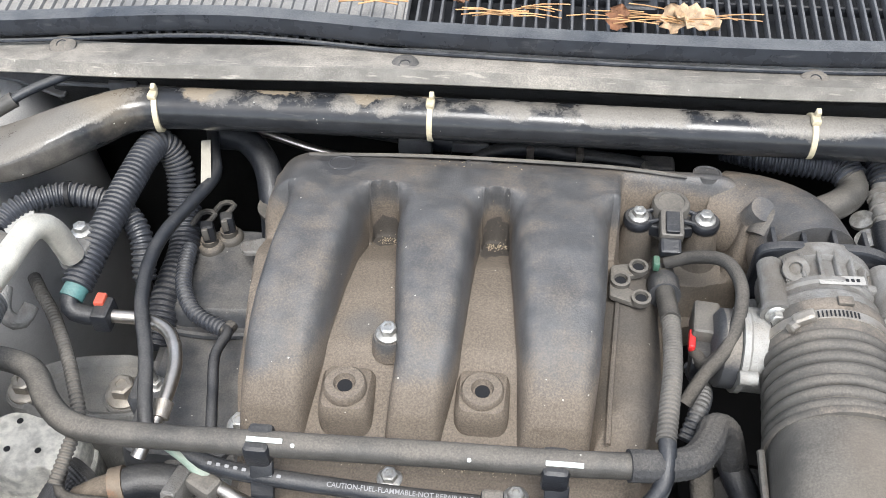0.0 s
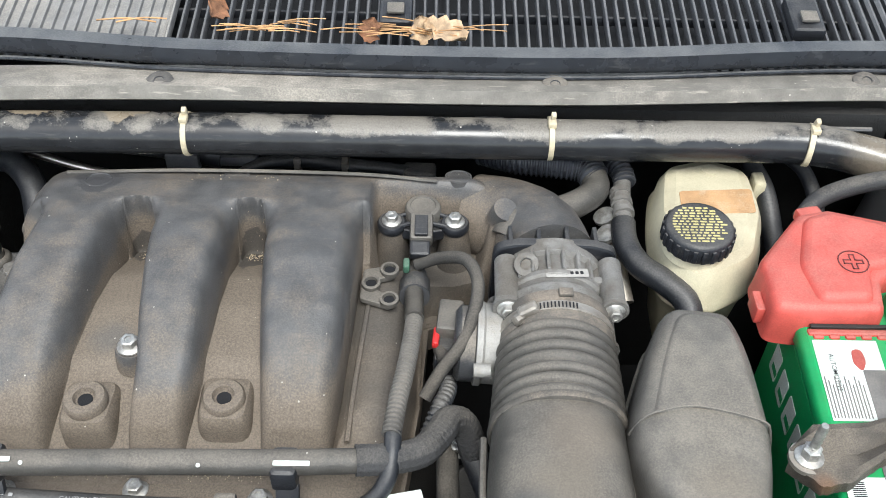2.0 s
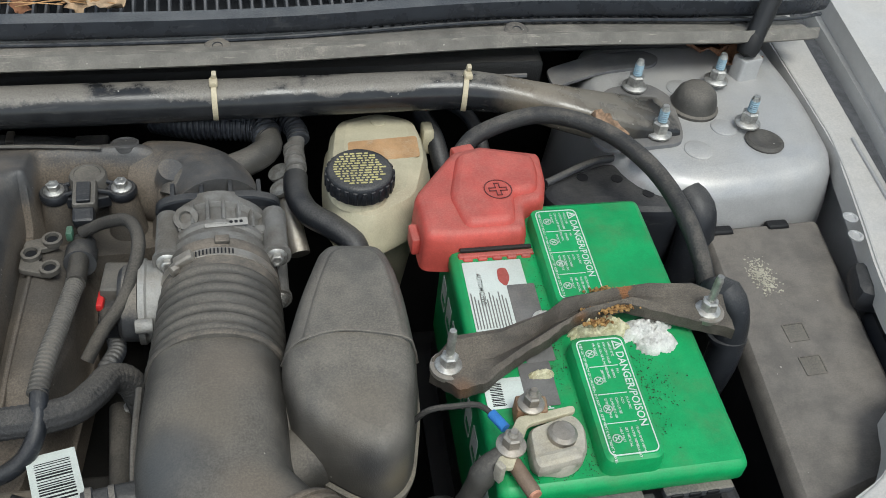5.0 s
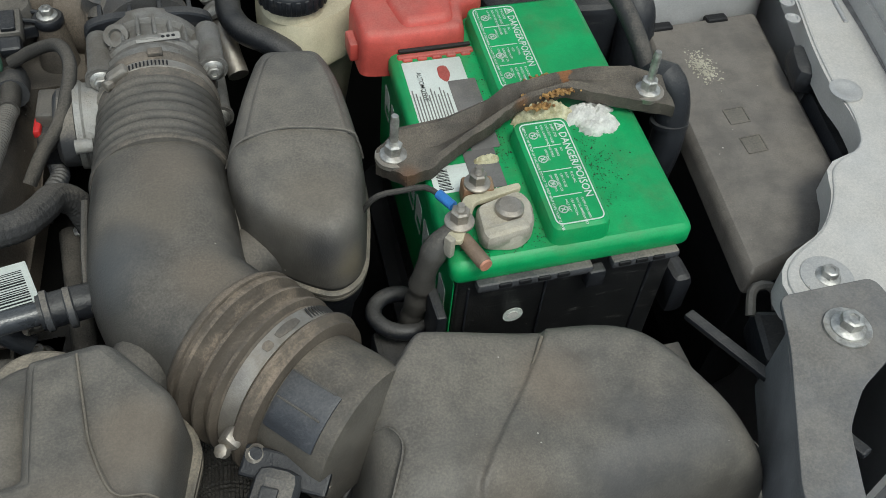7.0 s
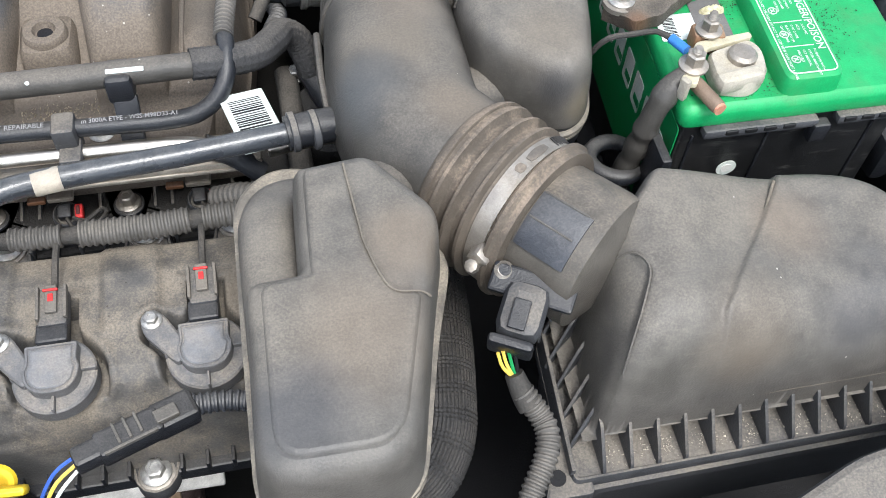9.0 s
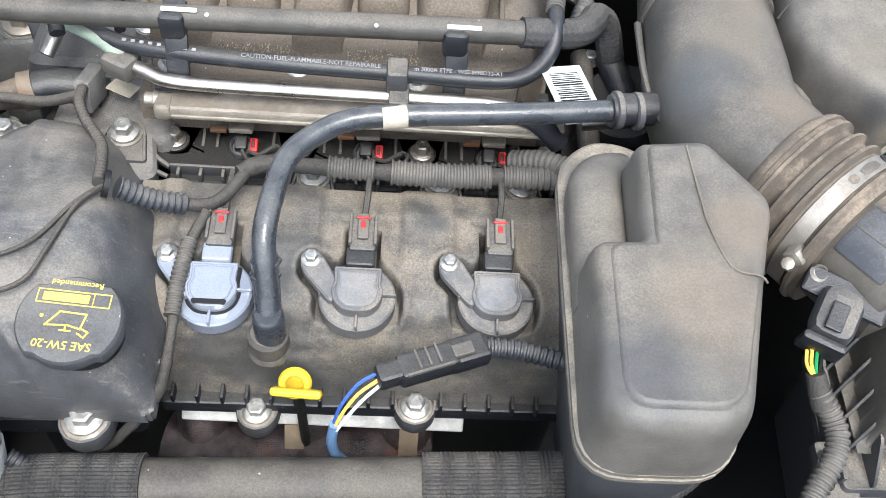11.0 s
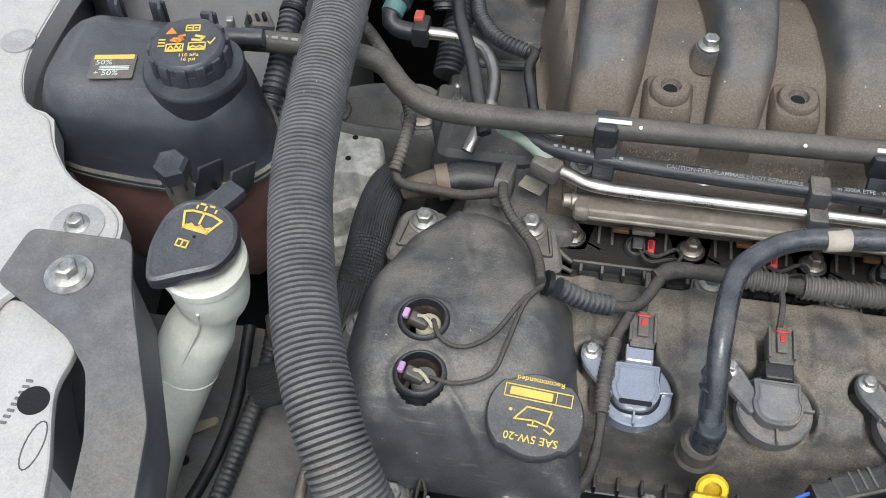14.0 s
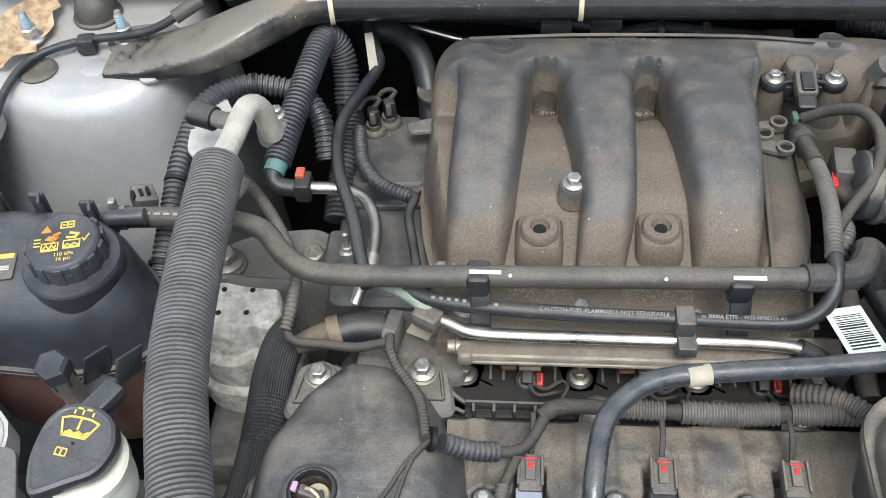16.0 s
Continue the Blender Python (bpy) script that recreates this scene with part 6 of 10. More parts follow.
WELLS = ((-0.1675, 0.2155), (-0.1625, 0.1695))


def chain_height(x, y):
    floor = 0.862
    left = interp(y, (0.12, 0.14, 0.20, 0.27, 0.33, 0.37, 0.385), (-0.196, -0.218, -0.227, -0.226, -0.205, -0.180, -0.165))
    right = interp(y, (0.12, 0.17, 0.24, 0.28, 0.31, 0.385), (-0.045, -0.050, -0.052, -0.055, -0.072, -0.115))
    top = interp(y, (0.126, 0.129, 0.134, 0.142, 0.155, 0.19, 0.235, 0.27, 0.31, 0.35, 0.37, 0.385), (floor - 0.02, 0.885, 0.905, 0.924, 0.940, 0.952, 0.950, 0.938, 0.922, 0.908, 0.896, floor - 0.002))
    e = min(x - left, (right + 0.012 - x) * 0.62 - 0.012)
    if e < -0.012:
        return floor - 0.01
    k = 1 - (1 - max(0.0, min(1.0, (e + 0.012) / 0.040))) ** 2.4
    tall = floor - 0.004 + (top - floor + 0.004) * k
    # creases that run down to the front
    fold = step01(floor + 0.012, floor + 0.03, tall)
    tall += fold * 0.004 * math.exp(-(((x + 0.140) - (0.165 - y) * 0.9) / 0.0035) ** 2) * step01(0.175, 0.16, y)
    tall += fold * 0.003 * math.exp(-(((x + 0.135) - (0.25 - y) * 0.25) / 0.006) ** 2) * step01(0.27, 0.30, y)
    for hx, hy in WELLS:
        d = math.hypot(x - hx, y - hy)
        tall += 0.003 * step01(0.027, 0.021, d) * (1 if k > 0.5 else 0)
        tall -= max(0.0, tall - 0.92) * step01(0.0178, 0.0158, d)
    return tall


part("cover", field(valve_height, -0.08, 0.312, 0.17, 0.36, 0.0016, 0.787, under=0.02), VALVE, vc, angle=60)
part("chain_end", field(chain_height, -0.245, -0.03, 0.118, 0.392, 0.0017, 0.862, under=0.012), CHAIN_END, vc, "less dusty dark chain end", angle=60)
part("chain_skirt", slab([(-0.225, 0.19), (-0.10, 0.175), (-0.05, 0.20), (-0.055, 0.30), (-0.12, 0.375), (-0.18, 0.375), (-0.235, 0.28)], 0.77, 0.875, 0.02, 0.004), PLASTIC_CLEAN, vc)
# front flange and stiffening ribs
bm = slab([(-0.05, 0.172), (0.31, 0.176), (0.31, 0.20), (-0.05, 0.20)], 0.775, 0.789, 0.004)
part("flange", bm, PLASTIC_CLEAN, vc)
bm = slab([(-0.21, 0.150), (-0.06, 0.155), (-0.06, 0.20), (-0.25, 0.26)], 0.768, 0.789, 0.01)
part("flange", bm, PLASTIC_CLEAN, vc)
for k in range(18):
    x = -0.04 + 0.0195 * k
    part("flange_rib", box((x, 0.180, 0.793), (0.003, 0.014, 0.014), 0.001), PLASTIC_CLEAN, vc)
for k in range(18):
    x = -0.052 + 0.0185 * k
    part("back_rib", box((x, 0.344, 0.866), (0.003, 0.009, 0.012), 0.001), PLASTIC, vc)
part("back_rail", box((0.105, 0.3495, 0.867), (0.33, 0.003, 0.012), 0.001), PLASTIC, vc)
# black sheet that fills the slots between the ribs with shade
part("back_slot_shade", box((0.105, 0.344, 0.857), (0.33, 0.012, 0.004), 0.001), BLACK, vc)
part("corner_rail", tube([(-0.060, 0.3495, 0.869), (-0.072, 0.357, 0.872), (-0.083, 0.370, 0.876)], 0.0022, 8), PLASTIC, vc)
part("corner_rail", tube([(-0.060, 0.3390, 0.869), (-0.078, 0.347, 0.872), (-0.092, 0.364, 0.876)], 0.0022, 8), PLASTIC, vc)
# the same slot shade as a black sheet between the corner rails
part("corner_slot_shade", slab([(-0.060, 0.337), (-0.060, 0.351), (-0.074, 0.359), (-0.085, 0.372), (-0.094, 0.364), (-0.080, 0.345)], 0.855, 0.862, 0.002, 0.0005), BLACK, vc)
for p, s in (((-0.1, 0.375, 0.880), 0.0085), ((-0.195, 0.366, 0.882), 0.008), ((-0.232, 0.263, 0.858), 0.008), ((-0.086, 0.128, 0.850), 0.0095), ((0.026, 0.172, 0.780), 0.0082), ((0.154, 0.177, 0.790), 0.0082), ((0.289, 0.179, 0.803), 0.008), ((0.167, 0.342, 0.876), 0.008), ((0.06, 0.345, 0.872), 0.008), ((-0.178, 0.119, 0.850), 0.0078), ((0.236, 0.345, 0.872), 0.008)):
    w = s * 2.1
    back = 0.205 if p[1] < 0.2 else p[1] - 0.03
    ring = [(p[0] + w * math.cos(a), p[1] + w * math.sin(a)) for a in (-2.8, -2.2, -1.57, -0.94, -0.34)] if p[1] < 0.2 else [(p[0] + w * math.cos(a), p[1] + w * math.sin(a)) for a in (2.8, 2.2, 1.57, 0.94, 0.34)]
    ring = ring + ([(p[0] + w * 1.3, back), (p[0] - w * 1.3, back)])
    lug = part("bolt_lug", prism(ring, [(0.001, p[2] - 0.018), (0, p[2] - 0.015), (0, p[2] - 0.003), (0.0008, p[2] - 0.0008), (0.0026, p[2] - 0.0004), (0.0034, p[2] - 0.0022)], 0.004, 3), PLASTIC, vc)
    part("washer_seat", lathe([(s * 1.75, -0.004), (s * 1.75, 0.0), (s * 1.55, 0.0006), (0, 0.0006)], (p[0], p[1], p[2] - 0.0008), n=24), STEEL_DULL, lug)
    bolt(vc, (p[0], p[1], p[2] + 0.0005), s=s * 0.92)
    if p[1] > 0.36:
        part("ear", prism([(p[0] - 0.022, p[1] + 0.016), (p[0] + 0.022, p[1] + 0.016), (p[0] + 0.034, p[1] - 0.045), (p[0] - 0.030, p[1] - 0.045)], [(0, 0.845), (0, p[2] - 0.006), (0.003, p[2] - 0.003)], 0.014, 4), CHAIN_END, vc)
WELL_RUST = mat("rust_stained_sleeve", (0.045, 0.035, 0.03), 0.6, dust=0.8, dcol=(0.17, 0.085, 0.045), settle=0.0, patch=60.0)
for (hx, hy), col in zip(WELLS, (CREAM, ALU)):
    sens = thing("cam_valve_plug", "cam timing valve sunk in the valve cover with small plug", "solenoid", (hx, hy, 0.925), group="cam valves")
    part("well", lathe([(0.0178, 0.0), (0.0178, 0.020), (0.0196, 0.0225), (0.0196, 0.0245), (0.0182, 0.0268), (0.0170, 0.0275), (0.0160, 0.0272), (0.0152, 0.025), (0.0152, 0.0)], (hx, hy, max(chain_height(hx + 0.020 * math.cos(a), hy + 0.020 * math.sin(a)) for a in range(7)) - 0.0245), n=44), RUBBER_CLEAN, sens)
    part("rusty_sleeve", lathe([(0.0153, 0.0), (0.0153, 0.0225), (0.0146, 0.021), (0.0142, 0.012), (0.0132, 0.010), (0.0132, 0.003), (0, 0.002)], (hx, hy, 0.927), n=40), WELL_RUST, sens, "rust-stained inner wall")
    part("core", lathe([(0.0098, 0), (0.0098, 0.016), (0.0085, 0.018), (0, 0.018)], (hx + 0.003, hy + 0.001, 0.93), n=20), col, sens)
    part("plug", box((hx - 0.004, hy - 0.001, 0.952), (0.015, 0.009, 0.010), 0.002, turn(0, 20, -10)), PLASTIC_GREY, sens)
    part("plug_wire", tube([(hx - 0.004, hy, 0.958), (hx + 0.002, hy - 0.003, 0.962), (hx + 0.008, hy - 0.008, 0.957)], 0.0014, 6), CREAM, sens)
    part("lock", box((hx - 0.0135, hy + 0.002, 0.956), (0.0045, 0.008, 0.005), 0.001, turn(0, 0, -10)), mat("lilac_lock", (0.5, 0.3, 0.5), 0.5), sens, "small lilac lock tab")
part("wire", tube([(-0.160, 0.214, 0.957), (-0.152, 0.196, 0.962), (-0.135, 0.192, 0.960), (-0.115, 0.21, 0.955), (-0.098, 0.245, 0.95), (-0.082, 0.268, 0.945)], 0.0019, 8), TAPE, vc)
part("wire", tube([(-0.155, 0.168, 0.953), (-0.135, 0.163, 0.958), (-0.112, 0.175, 0.958), (-0.104, 0.205, 0.955), (-0.095, 0.245, 0.95), (-0.082, 0.268, 0.943)], 0.0019, 8), TAPE, vc)

# ---- oil filler cap ----
oc = thing("oil_filler_cap", "black plastic oil filler cap with yellow print", "oil cap", (-0.079, 0.150, 0.94))
tilt = Matrix.Translation((-0.078, 0.150, 0.952)) @ turn(8, 0, 0)
part("neck", lathe([(0.026, 0), (0.026, 0.03), (0, 0.03)], (-0.078, 0.160, 0.912)), PLASTIC_CLEAN, oc)
n = 48
out = []
for k in range(n):
    a = 2 * math.pi * k / n
    r = 0.0345
    if abs(math.sin(a)) > 0.78:
        r = 0.031
    out.append((r * math.cos(a), r * math.sin(a)))
part("cap", loft([[tilt @ Vector((x * f, y * f, z)) for x, y in out] for f, z in ((0.95, -0.011), (1, -0.0095), (1, -0.002), (0.985, 0.0005), (0.95, 0.002))]), mat("dusted_cap_plastic", (0.055, 0.058, 0.062), 0.5, dust=0.4, dcol=(0.2, 0.18, 0.15), specks=0.2), oc)
tt = tilt @ Matrix.Translation((0, 0, 0.0024)) @ turn(0, 0, 176)
lettering("SAE 5W-20", 0.0080, tt @ Matrix.Translation((0, 0.0155, 0)), YELLOW, oc, align="CENTER")
lettering("Recommended", 0.0056, tt @ Matrix.Translation((0, -0.0265, 0)), YELLOW, oc, align="CENTER")
m = tt @ Matrix.Translation((0, -0.0145, 0))
for a, b, c, d in ((-0.024, -0.005, 0.024, -0.0042), (-0.024, 0.0042, 0.024, 0.005), (-0.024, -0.005, -0.0232, 0.005), (0.0232, -0.005, 0.024, 0.005), (-0.013, -0.005, -0.0124, 0.005), (-0.010, -0.003, 0.020, 0.003)):
    part("print_bar", slab([(a, b), (c, b), (c, d), (a, d)], -0.0003, 0.0002, 0.0002, 0.0001, m=m), YELLOW, oc)
m = tt @ Matrix.Translation((0, 0.0015, 0))
strokes("oil_can_print", [[(0.0138, 0.0041), (0.0062, -0.006), (-0.011, -0.0055), (-0.009, 0.005), (-0.0005, 0.003), (0.0138, 0.0041)], [(0.0005, 0.003), (0.0005, 0.0065)], [(0.0035, 0.0068), (-0.003, 0.0068)], [(-0.0095, 0.0045), (-0.0145, 0.0065), (-0.0125, 0.0105), (-0.008, 0.008)]], 0.0011, m, YELLOW, oc)
part("oil_drop_print", lathe([(0.0013, -0.0002), (0.0013, 0.0003), (0, 0.0003)], m @ Vector((0.0172, -0.002, 0)), n=10), YELLOW, oc)

# ---- ignition coils ----
COIL_NEW = mat("glossy_blue_grey_plastic", (0.23, 0.255, 0.305), 0.12, var=0.05, grain=0.02, coat=1.0)
COIL_TOP = mat("scuffed_coil_top", (0.15, 0.155, 0.165), 0.4, dust=0.5, dcol=(0.25, 0.215, 0.17), patch=40.0)
COIL_OLD = mat("dusty_coil_plastic", (0.12, 0.12, 0.122), 0.45, dust=0.85, dcol=(0.25, 0.215, 0.17), settle=0.2, patch=40.0)
for k, (cx, cy) in enumerate(COILS):
    body = COIL_NEW if k == 0 else COIL_OLD
    words = "new glossy blue-grey ignition coil" if k == 0 else "dusty dark ignition coil on the valve cover"
    co = thing("ignition_coil", words + " with wiring plug", "ignition coil", (cx, cy, 0.88), group="ignition coils")
    tl = Matrix.Translation((cx, cy, 0.888)) @ turn(4, 0, 0)
    part("disc", lathe([(0.029, -0.012), (0.029, 0.0), (0.0275, 0.0015), (0.0, 0.0015)], tl @ Vector((0, 0, 0)), (0, -0.07, 1), 36), body, co)
    for a in range(4):
        part("disc_rib", box(tuple(tl @ Vector((0.021 * math.cos(a * 1.571 + 0.02), 0.021 * math.sin(a * 1.571 + 0.02), 0.003))), (0.016, 0.002, 0.006), 0.0005, turn(4, 0, 90 * a)), body, co)
    top = [(-0.0195, 0.0, 0.004), (-0.017, -0.011, 0.006), (-0.009, -0.018, 0.008), (0.009, -0.018, 0.008), (0.017, -0.011, 0.006), (0.0195, 0.0, 0.004), (0.017, 0.005, 0.003), (0.018, 0.019, 0.002), (-0.018, 0.019, 0.002), (-0.017, 0.005, 0.003)]
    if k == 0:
        # thin black plate that draws the shadow round the head
        part("shadow_ring", prism([(q[0] * 1.10, q[1] * 1.10, q[2]) for q in top], [(0, 0.0), (0, 0.0022), (0.0004, 0.0026)], 0.005, 4, m=tl), BLACK, co)
    part("head", prism(top, [(0, 0.001), (0, 0.0115), (0.0006, 0.0122), (0.0018, 0.0122), (0.0022, 0.0112), (0.003, 0.0112)], 0.005, 4, m=tl), body, co)
    part("head_plate", prism(top, [(0.0034, 0.010), (0.0034, 0.0118), (0.0042, 0.0126), (0.006, 0.0128)], 0.005, 4, m=tl), COIL_NEW if k == 0 else COIL_TOP, co)
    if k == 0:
        # black strip laid on as the shade inside the head's rim
        part("gap_shade", prism([(-0.012, -0.0165), (0.012, -0.0165), (0.013, -0.0125), (-0.013, -0.0125)], [(0, 0.0115), (0, 0.0130), (0.0003, 0.0131)], 0.002, 3, m=tl), BLACK, co)
    part("ear", prism([(-0.012, 0.004), (-0.030, 0.034), (-0.044, 0.034), (-0.044, 0.018), (-0.018, -0.012)], [(0, 0.002), (0, 0.008), (0.0015, 0.0095)], 0.008, 4, m=tl), body, co)
    bolt(co, tl @ Vector((-0.036, 0.026, 0.0095)), (0, -0.07, 1), 0.0048)
    part("neck", box(tuple(tl @ Vector((0.001, 0.027, 0.009))), (0.022, 0.016, 0.012), 0.002, turn(4)), PLASTIC_CLEAN if k else COIL_NEW, co)
    pl = part("plug", box(tuple(tl @ Vector((0.002, 0.046, 0.011))), (0.020, 0.030, 0.014), 0.002, turn(6)), PLASTIC, co)
    for sx in (-0.0075, 0.0115):
        part("side_rail", box(tuple(tl @ Vector((sx, 0.048, 0.0185))), (0.0025, 0.026, 0.006), 0.0008, turn(6)), PLASTIC_GREY, pl)
    part("latch", box(tuple(tl @ Vector((0.002, 0.050, 0.0205))), (0.0085, 0.022, 0.003), 0.001, turn(6)), PLASTIC_GREY, pl)
    part("red_tab", box(tuple(tl @ Vector((0.002, 0.0565, 0.0225))), (0.0105, 0.0018, 0.002), 0.0005, turn(6)), BRIGHT_RED, pl, "red lock tab")
    part("red_tab", box(tuple(tl @ Vector((0.002, 0.0505, 0.0222))), (0.0038, 0.006, 0.0015), 0.0005, turn(6)), BRIGHT_RED, pl, "red lock tab")
    part("plug_wire", tube([tl @ Vector((0.002, 0.060, 0.010)), (cx + 0.004, cy + 0.082, 0.912), (cx + 0.004, cy + 0.10, 0.910)], 0.0026, 8), TAPE, co)

GLOSSY_HOSE = mat("glossy_black_hose", (0.030, 0.034, 0.040), 0.28, dust=0.3, dcol=(0.2, 0.19, 0.17), coat=0.3, patch=25.0)

# ---- breather hose ----
bh = thing("breather_hose", "glossy black plastic crankcase breather hose", "hose", (0.05, 0.17, 0.9))
part("hose", tube([(0.046, 0.180, 0.948), (0.043, 0.197, 0.972), (0.0435, 0.218, 0.984), (0.052, 0.262, 0.990), (0.070, 0.285, 0.992), (0.096, 0.300, 0.994), (0.135, 0.307, 0.994), (0.218, 0.317, 0.992), (0.290, 0.328, 0.990)], 0.0082, 18), GLOSSY_HOSE, bh)
part("elbow", lathe([(0.0108, -0.05), (0.0112, 0.004), (0.0105, 0.0065), (0.009, 0.008), (0, 0.0085)], (0.046, 0.170, 0.930), n=26), GLOSSY_HOSE, bh)
part("elbow_arm", tube([(0.046, 0.172, 0.930), (0.0445, 0.184, 0.945), (0.043, 0.197, 0.968)], 0.0092, 14), GLOSSY_HOSE, bh)
for s in (0.956, 0.964):
    part("ring", lathe([(0.0102, -0.0015), (0.0109, 0), (0.0102, 0.0015)], (0.0437, 0.190 + (s - 0.956) * 0.7, s), (0, 0.5, 0.85), 18), GLOSSY_HOSE, bh)
part("sticker", lathe([(0.0084, -0.009), (0.0086, -0.009), (0.0086, 0.009), (0.0084, 0.009)], (0.125, 0.3047, 0.994), (1, 0.18, 0), 20), mat("pale_hose_sticker", (0.35, 0.31, 0.25), 0.6, dust=0.3, dcol=DUST), bh, "pale printed sticker round the hose")
part("end_fitting", tube([(0.285, 0.327, 0.990), (0.305, 0.330, 0.990), (0.325, 0.334, 0.988)], 0.0125, 16), PLASTIC_CLEAN, bh)
for x in (0.290, 0.305):
    part("ring", lathe([(0.0125, -0.003), (0.0145, -0.002), (0.0145, 0.002), (0.0125, 0.003)], (x, 0.328, 0.990), (1, 0.15, 0), 18), PLASTIC, bh)
part("seal", lathe([(0.0140, 0), (0.0155, 0.004), (0.0135, 0.008), (0.0150, 0.013), (0.0135, 0.018), (0.0145, 0.024), (0.012, 0.028)], (0.044, 0.171, 0.884), n=26), RUBBER_BROWN, bh)

# ---- wiring harness along the cover ----
def lumpy(pts, r, seed=1):
    """A bundle wound with tape: uneven thickness and lapped edges."""
    rnd = random.Random(seed)
    line = spline(pts, 0.002)
    bulge = [rnd.uniform(0.86, 1.12) for _ in range(len(line) // 6 + 2)]
    return sweep(line, lambda k, s: circle(r * (bulge[k // 6] * (1 - k % 6 / 6) + bulge[k // 6 + 1] * (k % 6 / 6) + (0.05 if k % 5 < 2 else 0.0)), 12, 0.92))


wh = thing("wiring_harness", "dusty taped wiring harness with corrugated sections", "wiring harness", (0.1, 0.32, 0.9))
part("taped_run", lumpy([(0.006, 0.312, 0.912), (0.022, 0.322, 0.912), (0.05, 0.324, 0.911), (0.146, 0.322, 0.910), (0.239, 0.325, 0.910), (0.30, 0.327, 0.908)], 0.0068), TAPE, wh)
part("loom", ribbed([(0.075, 0.3235, 0.9115), (0.095, 0.323, 0.911), (0.112, 0.3225, 0.911)], 0.0092, 0.005, 0.0012), LOOM_GREY, wh)
part("loom", ribbed([(0.125, 0.322, 0.911), (0.17, 0.322, 0.910), (0.205, 0.324, 0.910)], 0.0105, 0.005, 0.0012), LOOM_GREY, wh)
part("loom", ribbed([(0.215, 0.324, 0.910), (0.25, 0.325, 0.910), (0.285, 0.327, 0.908)], 0.010, 0.005, 0.0012), LOOM_GREY, wh)
part("loom", ribbed([(-0.072, 0.266, 0.945), (-0.05, 0.268, 0.93), (-0.028, 0.274, 0.918)], 0.0085, 0.005, 0.0015), LOOM, wh)
part("taped_run", tube([(-0.03, 0.274, 0.918), (-0.012, 0.278, 0.914), (0.0, 0.29, 0.913), (0.012, 0.315, 0.912)], 0.005, 10), TAPE, wh)
part("branch", ribbed([(-0.085, 0.267, 0.948), (-0.090, 0.295, 0.94), (-0.098, 0.32, 0.93), (-0.115, 0.345, 0.925), (-0.125, 0.365, 0.925), (-0.128, 0.385, 0.92)], 0.0046, 0.004, 0.0008, 12), TAPE, wh)
part("branch", lumpy([(-0.012, 0.272, 0.915), (-0.022, 0.25, 0.905), (-0.027, 0.22, 0.90), (-0.028, 0.17, 0.885), (-0.036, 0.145, 0.86), (-0.06, 0.13, 0.83), (-0.085, 0.125, 0.80)], 0.0042), TAPE, wh)
part("loom", ribbed([(-0.023, 0.25, 0.906), (-0.027, 0.22, 0.901), (-0.028, 0.19, 0.895)], 0.0062, 0.004, 0.001), LOOM_GREY, wh)
part("tie_band", lathe([(0.0095, -0.002), (0.0102, -0.002), (0.0102, 0.002), (0.0095, 0.002)], (-0.080, 0.268, 0.946), (1, 0.1, -0.4), 16), BLACK, wh)

# ---- fuel rail ----
fr = thing("fuel_rail", "steel fuel rail with red injector plugs, dusty", "fuel rail", (0.1, 0.365, 0.92))
INK_RED = mat("dark_red_slot", (0.10, 0.015, 0.015), 0.5)
RAIL = mat("dust_filmed_rail", (0.36, 0.325, 0.275), 0.45, 0.6, dust=0.9, dcol=(0.19, 0.15, 0.105), settle=0.5, patch=14.0)
part("rail_box", box((0.102, 0.3745, 0.9245), (0.325, 0.031, 0.011), 0.003), RAIL, fr)
part("weld_seam", box((0.102, 0.3590, 0.9215), (0.31, 0.003, 0.004), 0.0012), RAIL, fr)
part("end_block", box((-0.059, 0.3735, 0.9245), (0.014, 0.034, 0.015), 0.004), RAIL, fr)
part("end_cap", lathe([(0.0075, 0), (0.0075, 0.004), (0.006, 0.005), (0.006, 0.011), (0.005, 0.012), (0, 0.012)], (-0.0635, 0.373, 0.9245), (-1, 0, 0), 18), STEEL_DULL, fr)
part("feed_tube", tube([(-0.092, 0.388, 0.950), (-0.07, 0.378, 0.950), (-0.045, 0.371, 0.948), (0.05, 0.370, 0.947), (0.20, 0.370, 0.945), (0.235, 0.366, 0.935), (0.25, 0.362, 0.92)], 0.0058, 14), CHROME, fr)
part("sleeve", tube([(0.222, 0.369, 0.942), (0.245, 0.364, 0.930), (0.262, 0.358, 0.915)], 0.009, 14), RUBBER_CLEAN, fr)
